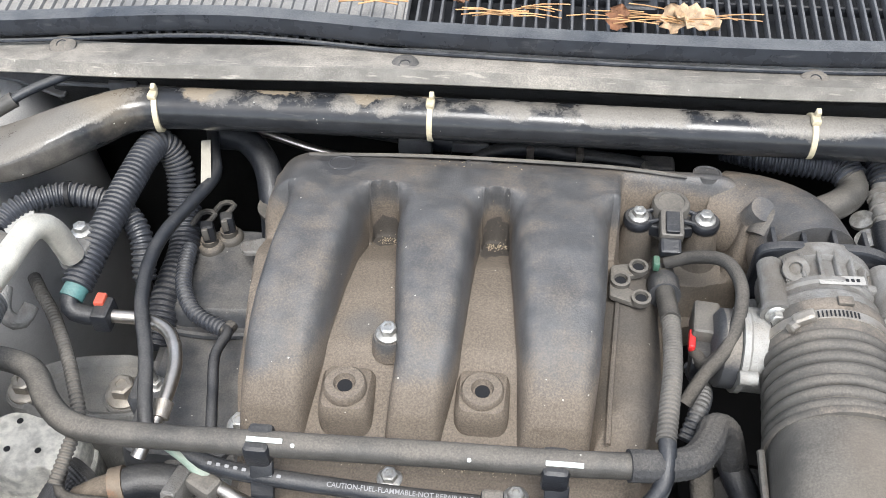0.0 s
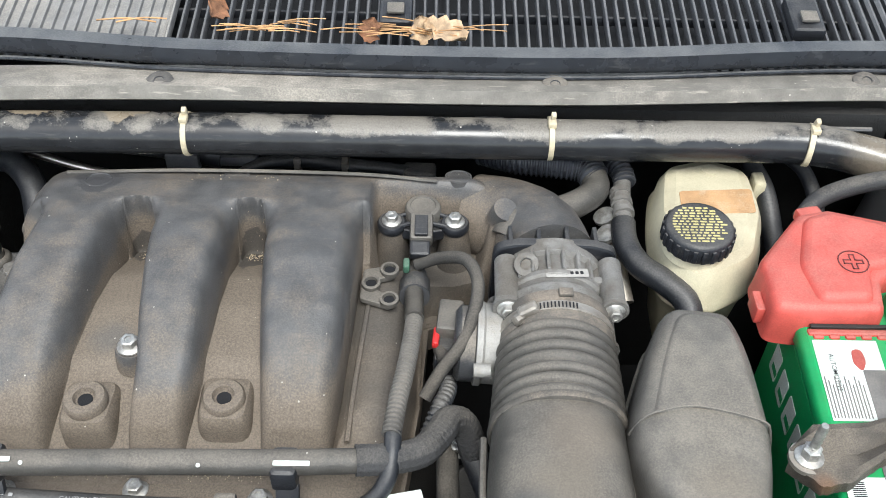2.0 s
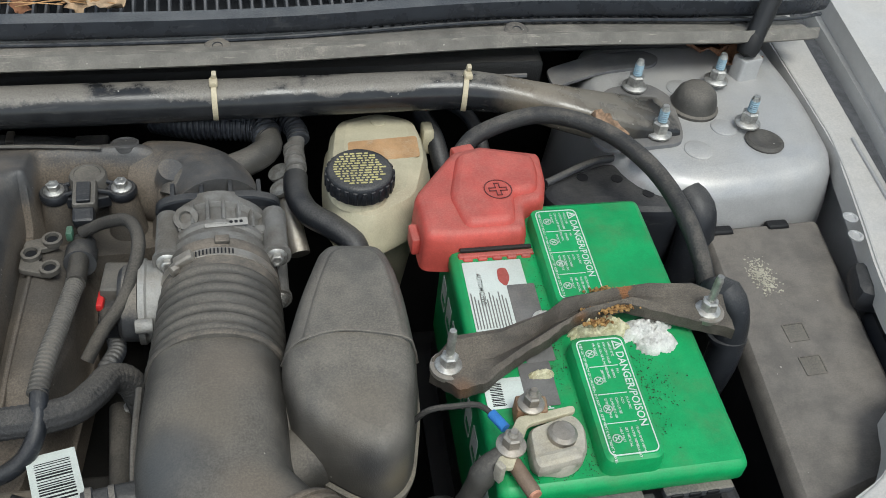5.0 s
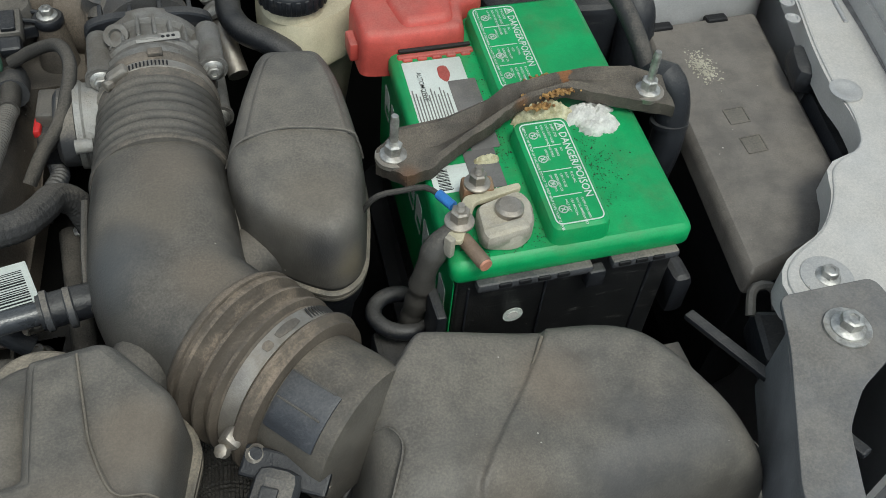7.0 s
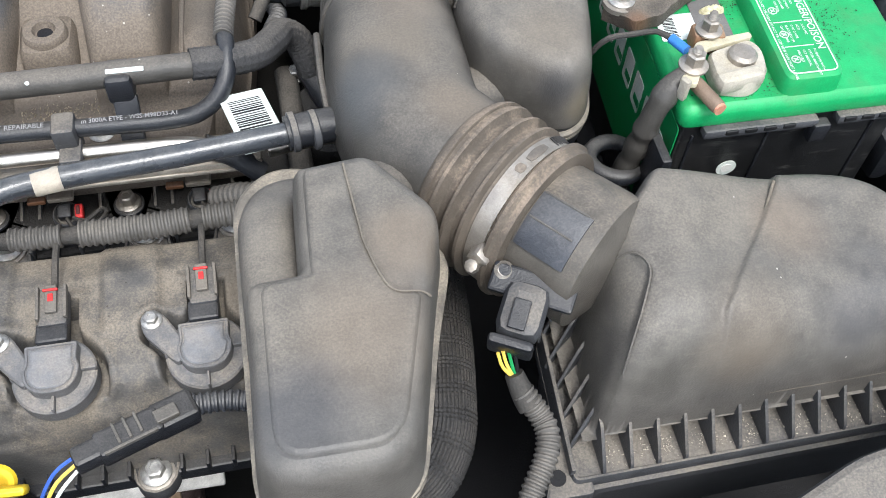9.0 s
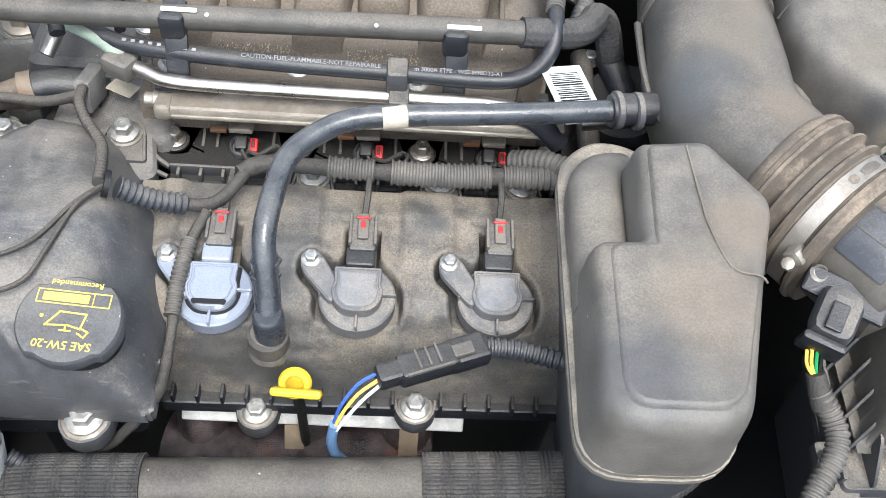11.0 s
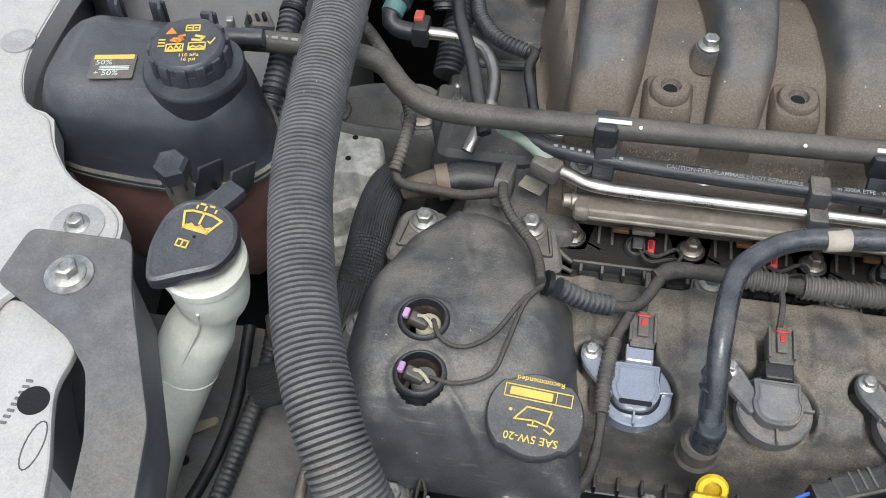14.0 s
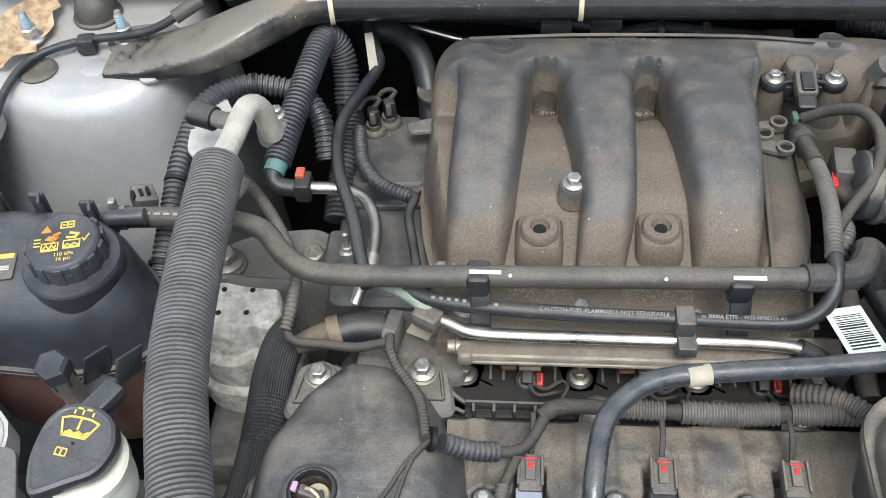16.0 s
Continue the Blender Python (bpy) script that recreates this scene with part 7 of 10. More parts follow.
for x in (-0.001, 0.1055, 0.212):
    part("wire_loop", tube([(x + 0.004, 0.368, 0.874), (x + 0.014, 0.362, 0.876), (x + 0.028, 0.368, 0.882), (x + 0.033, 0.358, 0.888), (x + 0.028, 0.342, 0.896), (x + 0.024, 0.330, 0.905)], 0.0019, 6), TAPE, fr)
    part("wire_loop", tube([(x - 0.001, 0.368, 0.874), (x + 0.006, 0.355, 0.876), (x + 0.020, 0.356, 0.880), (x + 0.030, 0.352, 0.888), (x + 0.026, 0.336, 0.900)], 0.0016, 6), TAPE, fr)
    part("bridge", box((x - 0.001, 0.377, 0.893), (0.020, 0.012, 0.005), 0.0015), RAIL, fr)
    part("bridge_clip", box((x - 0.020, 0.376, 0.890), (0.014, 0.006, 0.004), 0.001), mat("copper_stained_clip", (0.26, 0.12, 0.06), 0.5, 0.5, dust=0.5, dcol=DUST), fr)
    inj = part("injector", lathe([(0.0115, -0.03), (0.0115, 0.006), (0.0105, 0.010), (0.0095, 0.011), (0.0085, 0.010), (0.008, 0.006), (0, 0.006)], (x - 0.003, 0.380, 0.860), (0, -0.35, 1), 20), PLASTIC, fr)
    part("plug", box((x - 0.003, 0.377, 0.872), (0.011, 0.013, 0.010), 0.002, turn(20)), PLASTIC_CLEAN, inj)
    part("red_lock", box((x + 0.0085, 0.374, 0.873), (0.0065, 0.0125, 0.008), 0.0015, turn(20)), BRIGHT_RED, inj, "red plug lock")
    part("lock_slot", box((x + 0.0080, 0.3735, 0.8765), (0.003, 0.0075, 0.003), 0.0005, turn(20)), INK_RED, inj)

part("bracket", box((0.128, 0.369, 0.950), (0.016, 0.030, 0.012), 0.002), PLASTIC, fr)

# ---- lower manifold under the rail ----
lm2 = thing("lower_manifold", "dusty black plastic lower intake manifold with bolt lugs", "intake manifold", (0.09, 0.40, 0.80))
wavy = [(-0.075 + 0.006 * k, 0.386 - 0.013 * math.cos(2 * math.pi * (-0.075 + 0.006 * k + 0.004) / 0.1065)) for k in range(57)]
wavy = [(x_, y_ + 0.010 * step01(0.375, 0.399, y_)) for x_, y_ in wavy]
part("body", prism(wavy + [(0.261, 0.44), (-0.075, 0.44)], [(0.002, 0.80), (0, 0.806), (0, 0.843), (0.001, 0.8465), (0.004, 0.848)], 0.002, 2), PLASTIC, lm2)
part("back_wall", box((0.09, 0.424, 0.874), (0.34, 0.012, 0.056), 0.003), PLASTIC_CLEAN, lm2)
for x in (-0.062, 0.0445, 0.151, 0.257):
    lug = part("bolt_lug", prism([(x - 0.014, 0.371), (x - 0.008, 0.369), (x, 0.368), (x + 0.008, 0.369), (x + 0.014, 0.371), (x + 0.022, 0.404), (x - 0.022, 0.404)], [(0, 0.83), (0, 0.859), (0.0015, 0.862)], 0.004, 3), PLASTIC, lm2)
    part("washer", lathe([(0.0125, 0.862), (0.0125, 0.8645), (0.0115, 0.8652), (0, 0.8652)], (x, 0.3835, 0), n=24), PLASTIC_CLEAN, lug)
    bolt(lm2, (x, 0.3835, 0.8652), s=0.0064, stud=0.005, material=STEEL_DULL)
    for e in (-1, 1):
        part("lug_arm", box((x + 0.019 * e, 0.377, 0.857), (0.020, 0.006, 0.010), 0.002, turn(0, 0, -28 * e)), PLASTIC, lm2)
for x in (-0.038, -0.026, 0.022, 0.066, 0.080, 0.128, 0.172, 0.186, 0.236):
    part("web", box((x, 0.394, 0.856), (0.003, 0.026, 0.020), 0.001, turn(12)), PLASTIC, lm2)
solid("cylinder_head_deck", slab([(-0.068, 0.352), (0.258, 0.352), (0.258, 0.366), (-0.026, 0.366), (-0.050, 0.378), (-0.066, 0.380)], 0.815, 0.851, 0.004, 0.002), PALE_MOTOR, "pale cast aluminium cylinder head edge under the manifold", "cylinder head")


# ---- fuel hose with print ----
fh = thing("fuel_hose", "black plastic fuel hose with white warning print", "fuel hose", (0.1, 0.388, 0.95))
FH = [(-0.128, 0.415, 0.962), (-0.082, 0.394, 0.962), (0.017, 0.385, 0.962), (0.123, 0.381, 0.962), (0.205, 0.380, 0.961), (0.232, 0.384, 0.968), (0.2455, 0.395, 0.981), (0.2490, 0.410, 0.992), (0.2490, 0.428, 0.998)]
part("hose", tube(FH, 0.0068, 14), RUBBER_CLEAN, fh)
mt = lambda x, y, a: Matrix.Translation((x, y, 0.9693)) @ turn(22, 0, a)
lettering("CAUTION-FUEL-FLAMMABLE-NOT REPAIRABLE", 0.0052, mt(0.004, 0.3812, -1.6), HOSE_PRINT, fh)
lettering("m 3000A ETFE - WSS-M98D33-A1", 0.0049, mt(0.139, 0.3778, -0.5), HOSE_PRINT, fh)
for k in range(9):
    part("print_bar", box((-0.087 + 0.0068 * k, 0.3925 - 0.0008 * k, 0.9692), (0.0034, 0.0026, 0.0006), 0.0002, turn(22, 0, -6)), HOSE_PRINT, fh)
for x, y in ((0.126, 0.3805),):
    part("clip", box((x, y - 0.002, 0.9625), (0.017, 0.022, 0.020), 0.003), PLASTIC, fh)
part("quick_connector", tube([(-0.135, 0.418, 0.960), (-0.108, 0.402, 0.960), (-0.09, 0.390, 0.952)], 0.0075, 14), mat("pale_green_fitting", (0.22, 0.28, 0.23), 0.5, dust=0.7, dcol=DUST), fh, "pale green quick connector")
part("connector_block", box((-0.092, 0.384, 0.950), (0.026, 0.018, 0.018), 0.004, turn(0, 0, -28)), PLASTIC_GREY, fh)

# ---- heater hose across the engine ----
BRAID = mat("braided_sleeve", (0.036, 0.036, 0.037), 0.75, dust=0.35, dcol=DUST, grain=0.5, speckle=0.4)
hh = thing("heater_hose", "dusty black rubber heater hose held by plastic clips", "hose", (0.0, 0.40, 0.98))
part("hose", tube([(-0.405, 0.462, 0.985), (-0.34, 0.465, 0.985), (-0.278, 0.462, 0.985), (-0.245, 0.452, 0.985), (-0.222, 0.425, 0.985), (-0.197, 0.407, 0.985), (-0.16, 0.402, 0.985), (-0.047, 0.402, 0.987), (0.075, 0.404, 0.988), (0.17, 0.404, 0.990), (0.235, 0.408, 0.988)], 0.0098, 16), RUBBER, hh)
part("braided_end", braided([(0.222, 0.407, 0.989), (0.248, 0.411, 0.986), (0.270, 0.421, 0.980), (0.284, 0.442, 0.972), (0.292, 0.462, 0.962), (0.305, 0.470, 0.945), (0.315, 0.462, 0.915)], 0.0118, 12, 0.010, 48), BRAID, hh, "braided fabric sleeve")
for x in (-0.052, 0.166):
    c = part("clip", box((x + 0.004, 0.402, 0.984), (0.020, 0.026, 0.024), 0.004), PLASTIC_CLEAN, hh)
    part("clip_leg", box((x + 0.006, 0.384, 0.958), (0.018, 0.006, 0.045), 0.002, turn(-25)), PLASTIC_CLEAN, c)
    part("clip_foot", box((x + 0.012, 0.376, 0.938), (0.05, 0.010, 0.004), 0.001), PLASTIC_CLEAN, c)
    part("white_mark", box((x + 0.010, 0.3985, 0.9978), (0.027, 0.0038, 0.0012), 0.0003, turn(18)), WHITE, hh)
for x in (-0.021, 0.108):
    part("white_dot", lathe([(0.0016, 0), (0.0016, 0.0006), (0, 0.0006)], (x, 0.397, 0.9955), (0, -0.5, 1), 10), WHITE, hh)

# ---- purge hose loom rising beside the manifold ----
pl = thing("purge_hose", "grey corrugated purge hose with black ends", "hose", (0.26, 0.5, 0.97))
part("loom", ribbed([(0.248, 0.424, 0.998), (0.252, 0.455, 1.0), (0.257, 0.49, 0.995), (0.2605, 0.53, 0.985), (0.262, 0.560, 0.975)], 0.0078, 0.0040, 0.0014), LOOM_GREY, pl)
part("upper_hose", tube([(0.262, 0.555, 0.977), (0.261, 0.585, 0.968), (0.260, 0.62, 0.962)], 0.0086, 14), RUBBER, pl)
part("fitting", lathe([(0.014, 0), (0.014, 0.02), (0.011, 0.024), (0.011, 0.034)], (0.261, 0.595, 0.962), (0, 1, -0.2), 18), PLASTIC, pl)
wl2 = thing("sensor_wiring", "taped sensor wiring loop beside the throttle body", "wiring harness", (0.3, 0.57, 0.98))
part("taped_run", tube([(0.262, 0.625, 0.972), (0.285, 0.622, 0.985), (0.307, 0.605, 1.0), (0.316, 0.575, 1.003), (0.312, 0.545, 0.998), (0.302, 0.522, 0.985), (0.285, 0.505, 0.97), (0.272, 0.488, 0.955)], 0.0058, 10), TAPE, wl2)
part("taped_run", tube([(0.302, 0.522, 0.984), (0.29, 0.52, 0.965), (0.284, 0.54, 0.955)], 0.006, 10), TAPE, wl2)
bt = thing("barcode_tag", "white paper tag with black barcode bars", "label tag", (0.262, 0.355, 0.975))
tm = Matrix.Translation((0.263, 0.360, 0.972)) @ turn(-4, 4, 14) @ Matrix.Diagonal((0.92, 0.96, 1, 1))
part("paper", slab([(-0.019, -0.034), (0.018, -0.034), (0.018, 0.034), (-0.019, 0.034)], 0, 0.0006, 0.001, 0.0002, m=tm), WHITE, bt)
rnd = random.Random(5)
y = -0.012
while y < 0.026:
    w = rnd.choice((0.0007, 0.0010, 0.0016))
    part("print_bar", slab([(-0.014, y), (0.013, y), (0.013, y + w), (-0.014, y + w)], 0.0006, 0.0009, 0.0001, 0.0001, 1, m=tm), BLACK, bt)
    y += w + rnd.choice((0.0012, 0.0018))

# ---- coolant tank ----
ct = thing("coolant_tank", "black plastic coolant tank with red-brown lower half and screw cap", "coolant tank", (-0.41, 0.35, 0.85))
co = [(-0.517, 0.345), (-0.520, 0.425), (-0.49, 0.450), (-0.385, 0.448), (-0.345, 0.418), (-0.318, 0.36), (-0.345, 0.326), (-0.40, 0.318), (-0.49, 0.325)]
part("top_shell", skin([(co, 0.03, -0.004, 0.955), (co, 0.03, -0.001, 0.962), (co, 0.03, 0.0, 0.980), (co, 0.035, 0.004, 1.002), (co, 0.035, 0.012, 1.020), (co, 0.03, 0.024, 1.030), (co, 0.03, 0.036, 1.0335)], 6), SATIN, ct)
part("seam", skin([(co, 0.03, -0.003, 0.943), (co, 0.03, -0.007, 0.945), (co, 0.03, -0.007, 0.948), (co, 0.03, -0.005, 0.949), (co, 0.03, -0.007, 0.950), (co, 0.03, -0.007, 0.953), (co, 0.03, -0.004, 0.955)], 6), PLASTIC, ct)
part("lower_shell", skin([(co, 0.03, 0.03, 0.78), (co, 0.03, 0.006, 0.84), (co, 0.03, 0.002, 0.944)], 6), mat("red_brown_plastic", (0.16, 0.085, 0.07), 0.45, dust=0.4, dcol=(0.2, 0.14, 0.11)), ct, "red-brown tinted lower shell")
part("neck", lathe([(0.0385, -0.03), (0.0395, 0.004), (0.0405, 0.006), (0.0405, 0.009), (0.039, 0.0115), (0.034, 0.012), (0.029, 0.0125), (0.029, 0.022)], (-0.378, 0.370, 1.0265), n=48), SATIN, ct)
cap = part("cap", lathe([(0.0285, 0), (0.0295, 0.002), (0.0295, 0.017), (0.0300, 0.019), (0.0290, 0.022), (0.0265, 0.024), (0.0255, 0.0238), (0, 0.0238)], (-0.379, 0.372, 1.036), (0, -0.05, 1), 40), SATIN, ct, "black ribbed screw cap with yellow symbols")
for k in range(13):
    a = 2 * math.pi * k / 13
    part("grip", box((-0.379 + 0.0298 * math.cos(a), 0.372 + 0.0298 * math.sin(a), 1.0475), (0.0046, 0.0088, 0.0185), 0.0016, turn(0, 0, math.degrees(a))), SATIN, cap)
ORANGE = mat("orange_print", (0.66, 0.24, 0.05), 0.5)
cm = Matrix.Translation((-0.379, 0.372, 1.0602)) @ turn(2.5, 0, 12) @ Matrix.Diagonal((0.86, 0.86, 1, 1))
strokes("engine_symbol", [[(-0.018, -0.013), (-0.003, -0.013), (-0.003, -0.004), (-0.018, -0.004), (-0.018, -0.013)], [(-0.016, -0.010), (-0.014, -0.006), (-0.011, -0.011), (-0.009, -0.006), (-0.006, -0.011), (-0.005, -0.007)], [(-0.017, -0.0115), (-0.004, -0.0115)]], 0.0012, cm, YELLOW, cap)
strokes("hand_symbol", [[(-0.014, 0.001), (-0.008, -0.001), (-0.004, 0.002), (-0.007, 0.006), (-0.003, 0.007)], [(-0.012, 0.003), (-0.006, 0.003)]], 0.0026, cm, ORANGE, cap)
strokes("tank_symbol", [[(0.002, -0.012), (0.017, -0.012), (0.017, -0.003), (0.002, -0.003), (0.002, -0.012)], [(0.003, -0.009), (0.006, -0.007), (0.009, -0.009), (0.012, -0.007), (0.016, -0.009)], [(0.003, -0.0105), (0.016, -0.0105)]], 0.0012, cm, YELLOW, cap)
strokes("hand_symbol", [[(0.005, 0.001), (0.012, 0.0), (0.015, 0.004), (0.008, 0.006)]], 0.0024, cm, YELLOW, cap)
strokes("steam_symbol", [[(-0.025, -0.006 + 0.004 * k), (-0.020, -0.006 + 0.004 * k)] for k in range(3)], 0.0012, cm, YELLOW, cap)
strokes("tick_symbol", [[(0.019, -0.002), (0.021, -0.005), (0.025, 0.002)]], 0.0012, cm, YELLOW, cap)
strokes("book_symbol", [[(-0.002, 0.013), (0.010, 0.013), (0.010, 0.020), (-0.002, 0.020), (-0.002, 0.013)], [(0.004, 0.013), (0.004, 0.020)], [(0.0, 0.0165), (0.002, 0.0165)], [(0.006, 0.0165), (0.008, 0.0165)]], 0.0013, cm, YELLOW, cap)
part("warning_triangle", prism([(-0.020, 0.0095), (-0.010, 0.0095), (-0.015, 0.018)], [(0, -0.0003), (0, 0.0003), (0.0005, 0.0004)], 0.0005, 2, m=cm), ORANGE, cap)
for k, w in enumerate(("110 kPa", "16 psi")):
    lettering(w, 0.0058, cm @ Matrix.Translation((0.003, -0.0205 - 0.0055 * k, 0.0003)), YELLOW, cap, align="CENTER")
lb = part("label", slab([(-0.018, -0.014), (0.018, -0.014), (0.018, 0.014), (-0.018, 0.014)], 0.0, 0.0008, 0.002, 0.0002, m=Matrix.Translation((-0.443, 0.361, 1.0345)) @ turn(0, 0, 10)), PLASTIC_GREY, ct, "grey label with a yellow strip")
lm = Matrix.Translation((-0.443, 0.361, 1.0354)) @ turn(0, 0, 10)
part("yellow_strip", slab([(-0.016, 0.008), (0.016, 0.008), (0.016, 0.013), (-0.016, 0.013)], 0, 0.0003, 0.0005, 0.0001, m=lm), YELLOW, lb)
lettering("50%", 0.008, lm @ Matrix.Translation((-0.014, 0.0015, 0.0003)), WHITE, lb)
lettering("+ 50%", 0.008, lm @ Matrix.Translation((-0.014, -0.011, 0.0003)), WHITE, lb)
for k in range(3):
    part("print_bar", slab([(-0.010, -0.001 - 0.0018 * k), (0.014, -0.001 - 0.0018 * k), (0.014, 0.0 - 0.0018 * k), (-0.010, 0.0 - 0.0018 * k)], 0, 0.0003, 0.0002, 0.0001, 1, m=lm), WHITE, lb)
for x, y in ((-0.474, 0.444), (-0.436, 0.444), (-0.388, 0.436)):
    part("tab", box((x, y, 1.022), (0.014, 0.005, 0.028), 0.002), SATIN, ct)
    part("tab_web", box((x + 0.005, y - 0.006, 1.026), (0.003, 0.014, 0.024), 0.001, turn(0, 0, 20)), SATIN, ct)
part("outlet", tube([(-0.35, 0.452, 1.0), (-0.385, 0.448, 1.0), (-0.40, 0.44, 1.0)], 0.008, 12), SATIN, ct)
mb = part("mount_bolt_head", lathe([(0.0115, -0.012), (0.0115, 0), (0.0135, 0), (0.0135, 0.014), (0.0105, 0.017), (0, 0.017)], (-0.367, 0.276, 1.014), (0.06, -0.12, 1), 6), SATIN, ct, "large black hex bolt")
part("shank", lathe([(0.0085, -0.06), (0.0085, -0.02), (0.0105, -0.02), (0.0105, 0.0), (0.011, 0.002), (0.011, 0.006)], (-0.367, 0.276, 1.010), (0.06, -0.12, 1), 16), STEEL_DULL, mb)
part("mount_foot", box((-0.366, 0.288, 0.955), (0.03, 0.05, 0.008), 0.003, turn(0, 0, -15)), SATIN, ct)
for x in (-0.372, -0.345):
    part("bracket_web", box((x + 0.012, 0.312, 0.972), (0.003, 0.030, 0.026), 0.001, turn(-25, 0, -22)), SATIN, ct)

# ---- washer bottle neck ----
wb = thing("washer_filler", "milky plastic washer fluid filler neck with black flip cap", "washer filler", (-0.345, 0.17, 0.70))
neck = [(-0.322, 0.202, 1.010, 0.0285), (-0.322, 0.203, 0.990, 0.0290), (-0.324, 0.204, 0.970, 0.0275), (-0.329, 0.203, 0.955, 0.0235), (-0.335, 0.201, 0.940, 0.0240), (-0.341, 0.198, 0.925, 0.0275), (-0.350, 0.194, 0.905, 0.0280), (-0.360, 0.187, 0.880, 0.0262), (-0.372, 0.177, 0.850, 0.0258), (-0.392, 0.160, 0.80, 0.0255), (-0.415, 0.14, 0.73, 0.025)]
line = spline([q[:3] for q in neck], 0.005)
part("neck", sweep(line, lambda k, s: circle(interp(line[k].z, [q[2] for q in reversed(neck)], [q[3] for q in reversed(neck)]), 26)), WHITE_PLASTIC, wb)
part("mould_ring", lathe([(0.0262, -0.0012), (0.0272, -0.0006), (0.0272, 0.0006), (0.0262, 0.0012)], (-0.3585, 0.188, 0.884), (0.36, 0.25, 0.9), 26), WHITE_PLASTIC, wb)
part("collar", lathe([(0.029, 0), (0.0315, 0.003), (0.0315, 0.010), (0.029, 0.012)], (-0.322, 0.203, 1.004), (0.05, -0.12, 1), 28), WHITE_PLASTIC, wb)
wm = Matrix.Translation((-0.3215, 0.206, 1.0225)) @ turn(7, 3, 0) @ Matrix.Diagonal((0.86, 0.86, 1, 1))
outl = [(-0.032, 0.016), (-0.02, 0.033), (0.006, 0.036), (0.028, 0.022), (0.034, -0.002), (0.024, -0.026), (0.0, -0.036), (-0.022, -0.047), (-0.030, -0.043), (-0.036, -0.015)]
wc = part("cap", prism(outl, [(0.003, 0.0), (0, 0.004), (0, 0.012), (0.001, 0.0145), (0.004, 0.016), (0.006, 0.0155)], 0.012, 4, m=wm), SATIN, wb, "black flip cap with yellow windscreen symbol")
part("hinge", box((-0.315, 0.243, 1.03), (0.018, 0.03, 0.012), 0.003, turn(0, 0, -30)), SATIN, wb)
sm = wm @ Matrix.Translation((-0.001, 0.012, 0.0160)) @ turn(0, 0, -8)
strokes("windscreen_symbol", [[(-0.011, -0.008), (0.009, -0.008), (0.016, 0.006), (0.008, 0.0085), (-0.001, 0.009), (-0.010, 0.0085), (-0.016, 0.006), (-0.011, -0.008)], [(-0.011, -0.0075), (-0.006, -0.0035), (-0.002, -0.0055), (0.002, -0.0035), (0.006, -0.0055), (0.0095, -0.003)], [(-0.010, -0.0065), (0.009, -0.0065)], [(-0.009, -0.0052), (0.008, -0.0052)], [(0.0, 0.007), (0.0, 0.003)], [(0.0, 0.001), (0.0, -0.001)]], 0.0018, sm, YELLOW, wc)
strokes("spray_symbol", [[(-0.008, 0.012), (-0.008, 0.014)], [(-0.006, 0.0165), (-0.003, 0.0165)], [(-0.001, 0.015), (-0.001, 0.012)], [(0.008, 0.012), (0.008, 0.014)], [(0.002, 0.0165), (0.005, 0.0165)]], 0.0016, sm, YELLOW, wc)
strokes("book_symbol", [[(-0.010, -0.025), (-0.001, -0.025), (-0.001, -0.019), (-0.010, -0.019), (-0.010, -0.025)], [(-0.0055, -0.025), (-0.0055, -0.019)]], 0.0012, sm, YELLOW, wc)
part("cap_dot", lathe([(0.0011, -0.0002), (0.0011, 0.0003), (0, 0.0003)], sm @ Vector((0.001, -0.0135, 0)), n=10), BLACK, wc)
part("mould_seam", tube([(-0.322, 0.174, 0.985), (-0.328, 0.178, 0.96), (-0.342, 0.171, 0.93), (-0.358, 0.165, 0.895), (-0.377, 0.152, 0.85)], 0.0012, 6), WHITE_PLASTIC, wb)

# ---- air conditioning hose ----
ac = thing("air_conditioning_hose", "large grey-black corrugated hose sleeve over the aluminium coolant line", "hose", (-0.26, 0.25, 1.0))
part("sleeve", ribbed([(-0.277, 0.472, 1.045), (-0.274, 0.42, 1.046), (-0.272, 0.364, 1.044), (-0.264, 0.278, 1.042), (-0.250, 0.212, 1.038), (-0.226, 0.135, 1.028), (-0.196, 0.075, 1.005), (-0.165, 0.04, 0.965), (-0.145, 0.03, 0.92)], 0.0226, 0.0039, 0.0033, 28, wave=(0, 0, 0, 1)), mat("grey_corrugated_plastic", (0.09, 0.091, 0.095), 0.5, dust=0.45, dcol=DUST, specks=0.06), ac)
part("pipe", tube([(-0.277, 0.465, 1.045), (-0.272, 0.505, 1.046), (-0.269, 0.535, 1.046), (-0.267, 0.551, 1.044), (-0.263, 0.562, 1.036), (-0.259, 0.567, 1.022), (-0.257, 0.572, 0.99)], 0.0108, 16, 0.005), mat("pale_aluminium_tube", (0.60, 0.57, 0.50), 0.5, 0.6, dust=0.4, dcol=(0.4, 0.36, 0.28)), ac)
part("flange_block", slab([(-0.276, 0.575), (-0.262, 0.562), (-0.246, 0.575), (-0.244, 0.602), (-0.258, 0.612), (-0.274, 0.600)], 0.978, 0.992, 0.010, 0.003), ALU, ac)
part("service_port", tube([(-0.268, 0.532, 1.044), (-0.285, 0.538, 1.038), (-0.30, 0.545, 1.036)], 0.0085, 12), ALU, ac)
part("port_cap", tube([(-0.298, 0.543, 1.036), (-0.322, 0.552, 1.036)], 0.0118, 14), RUBBER_CLEAN, ac, "black port cap")
bolt(ac, (-0.258, 0.600, 0.992), s=0.0058)
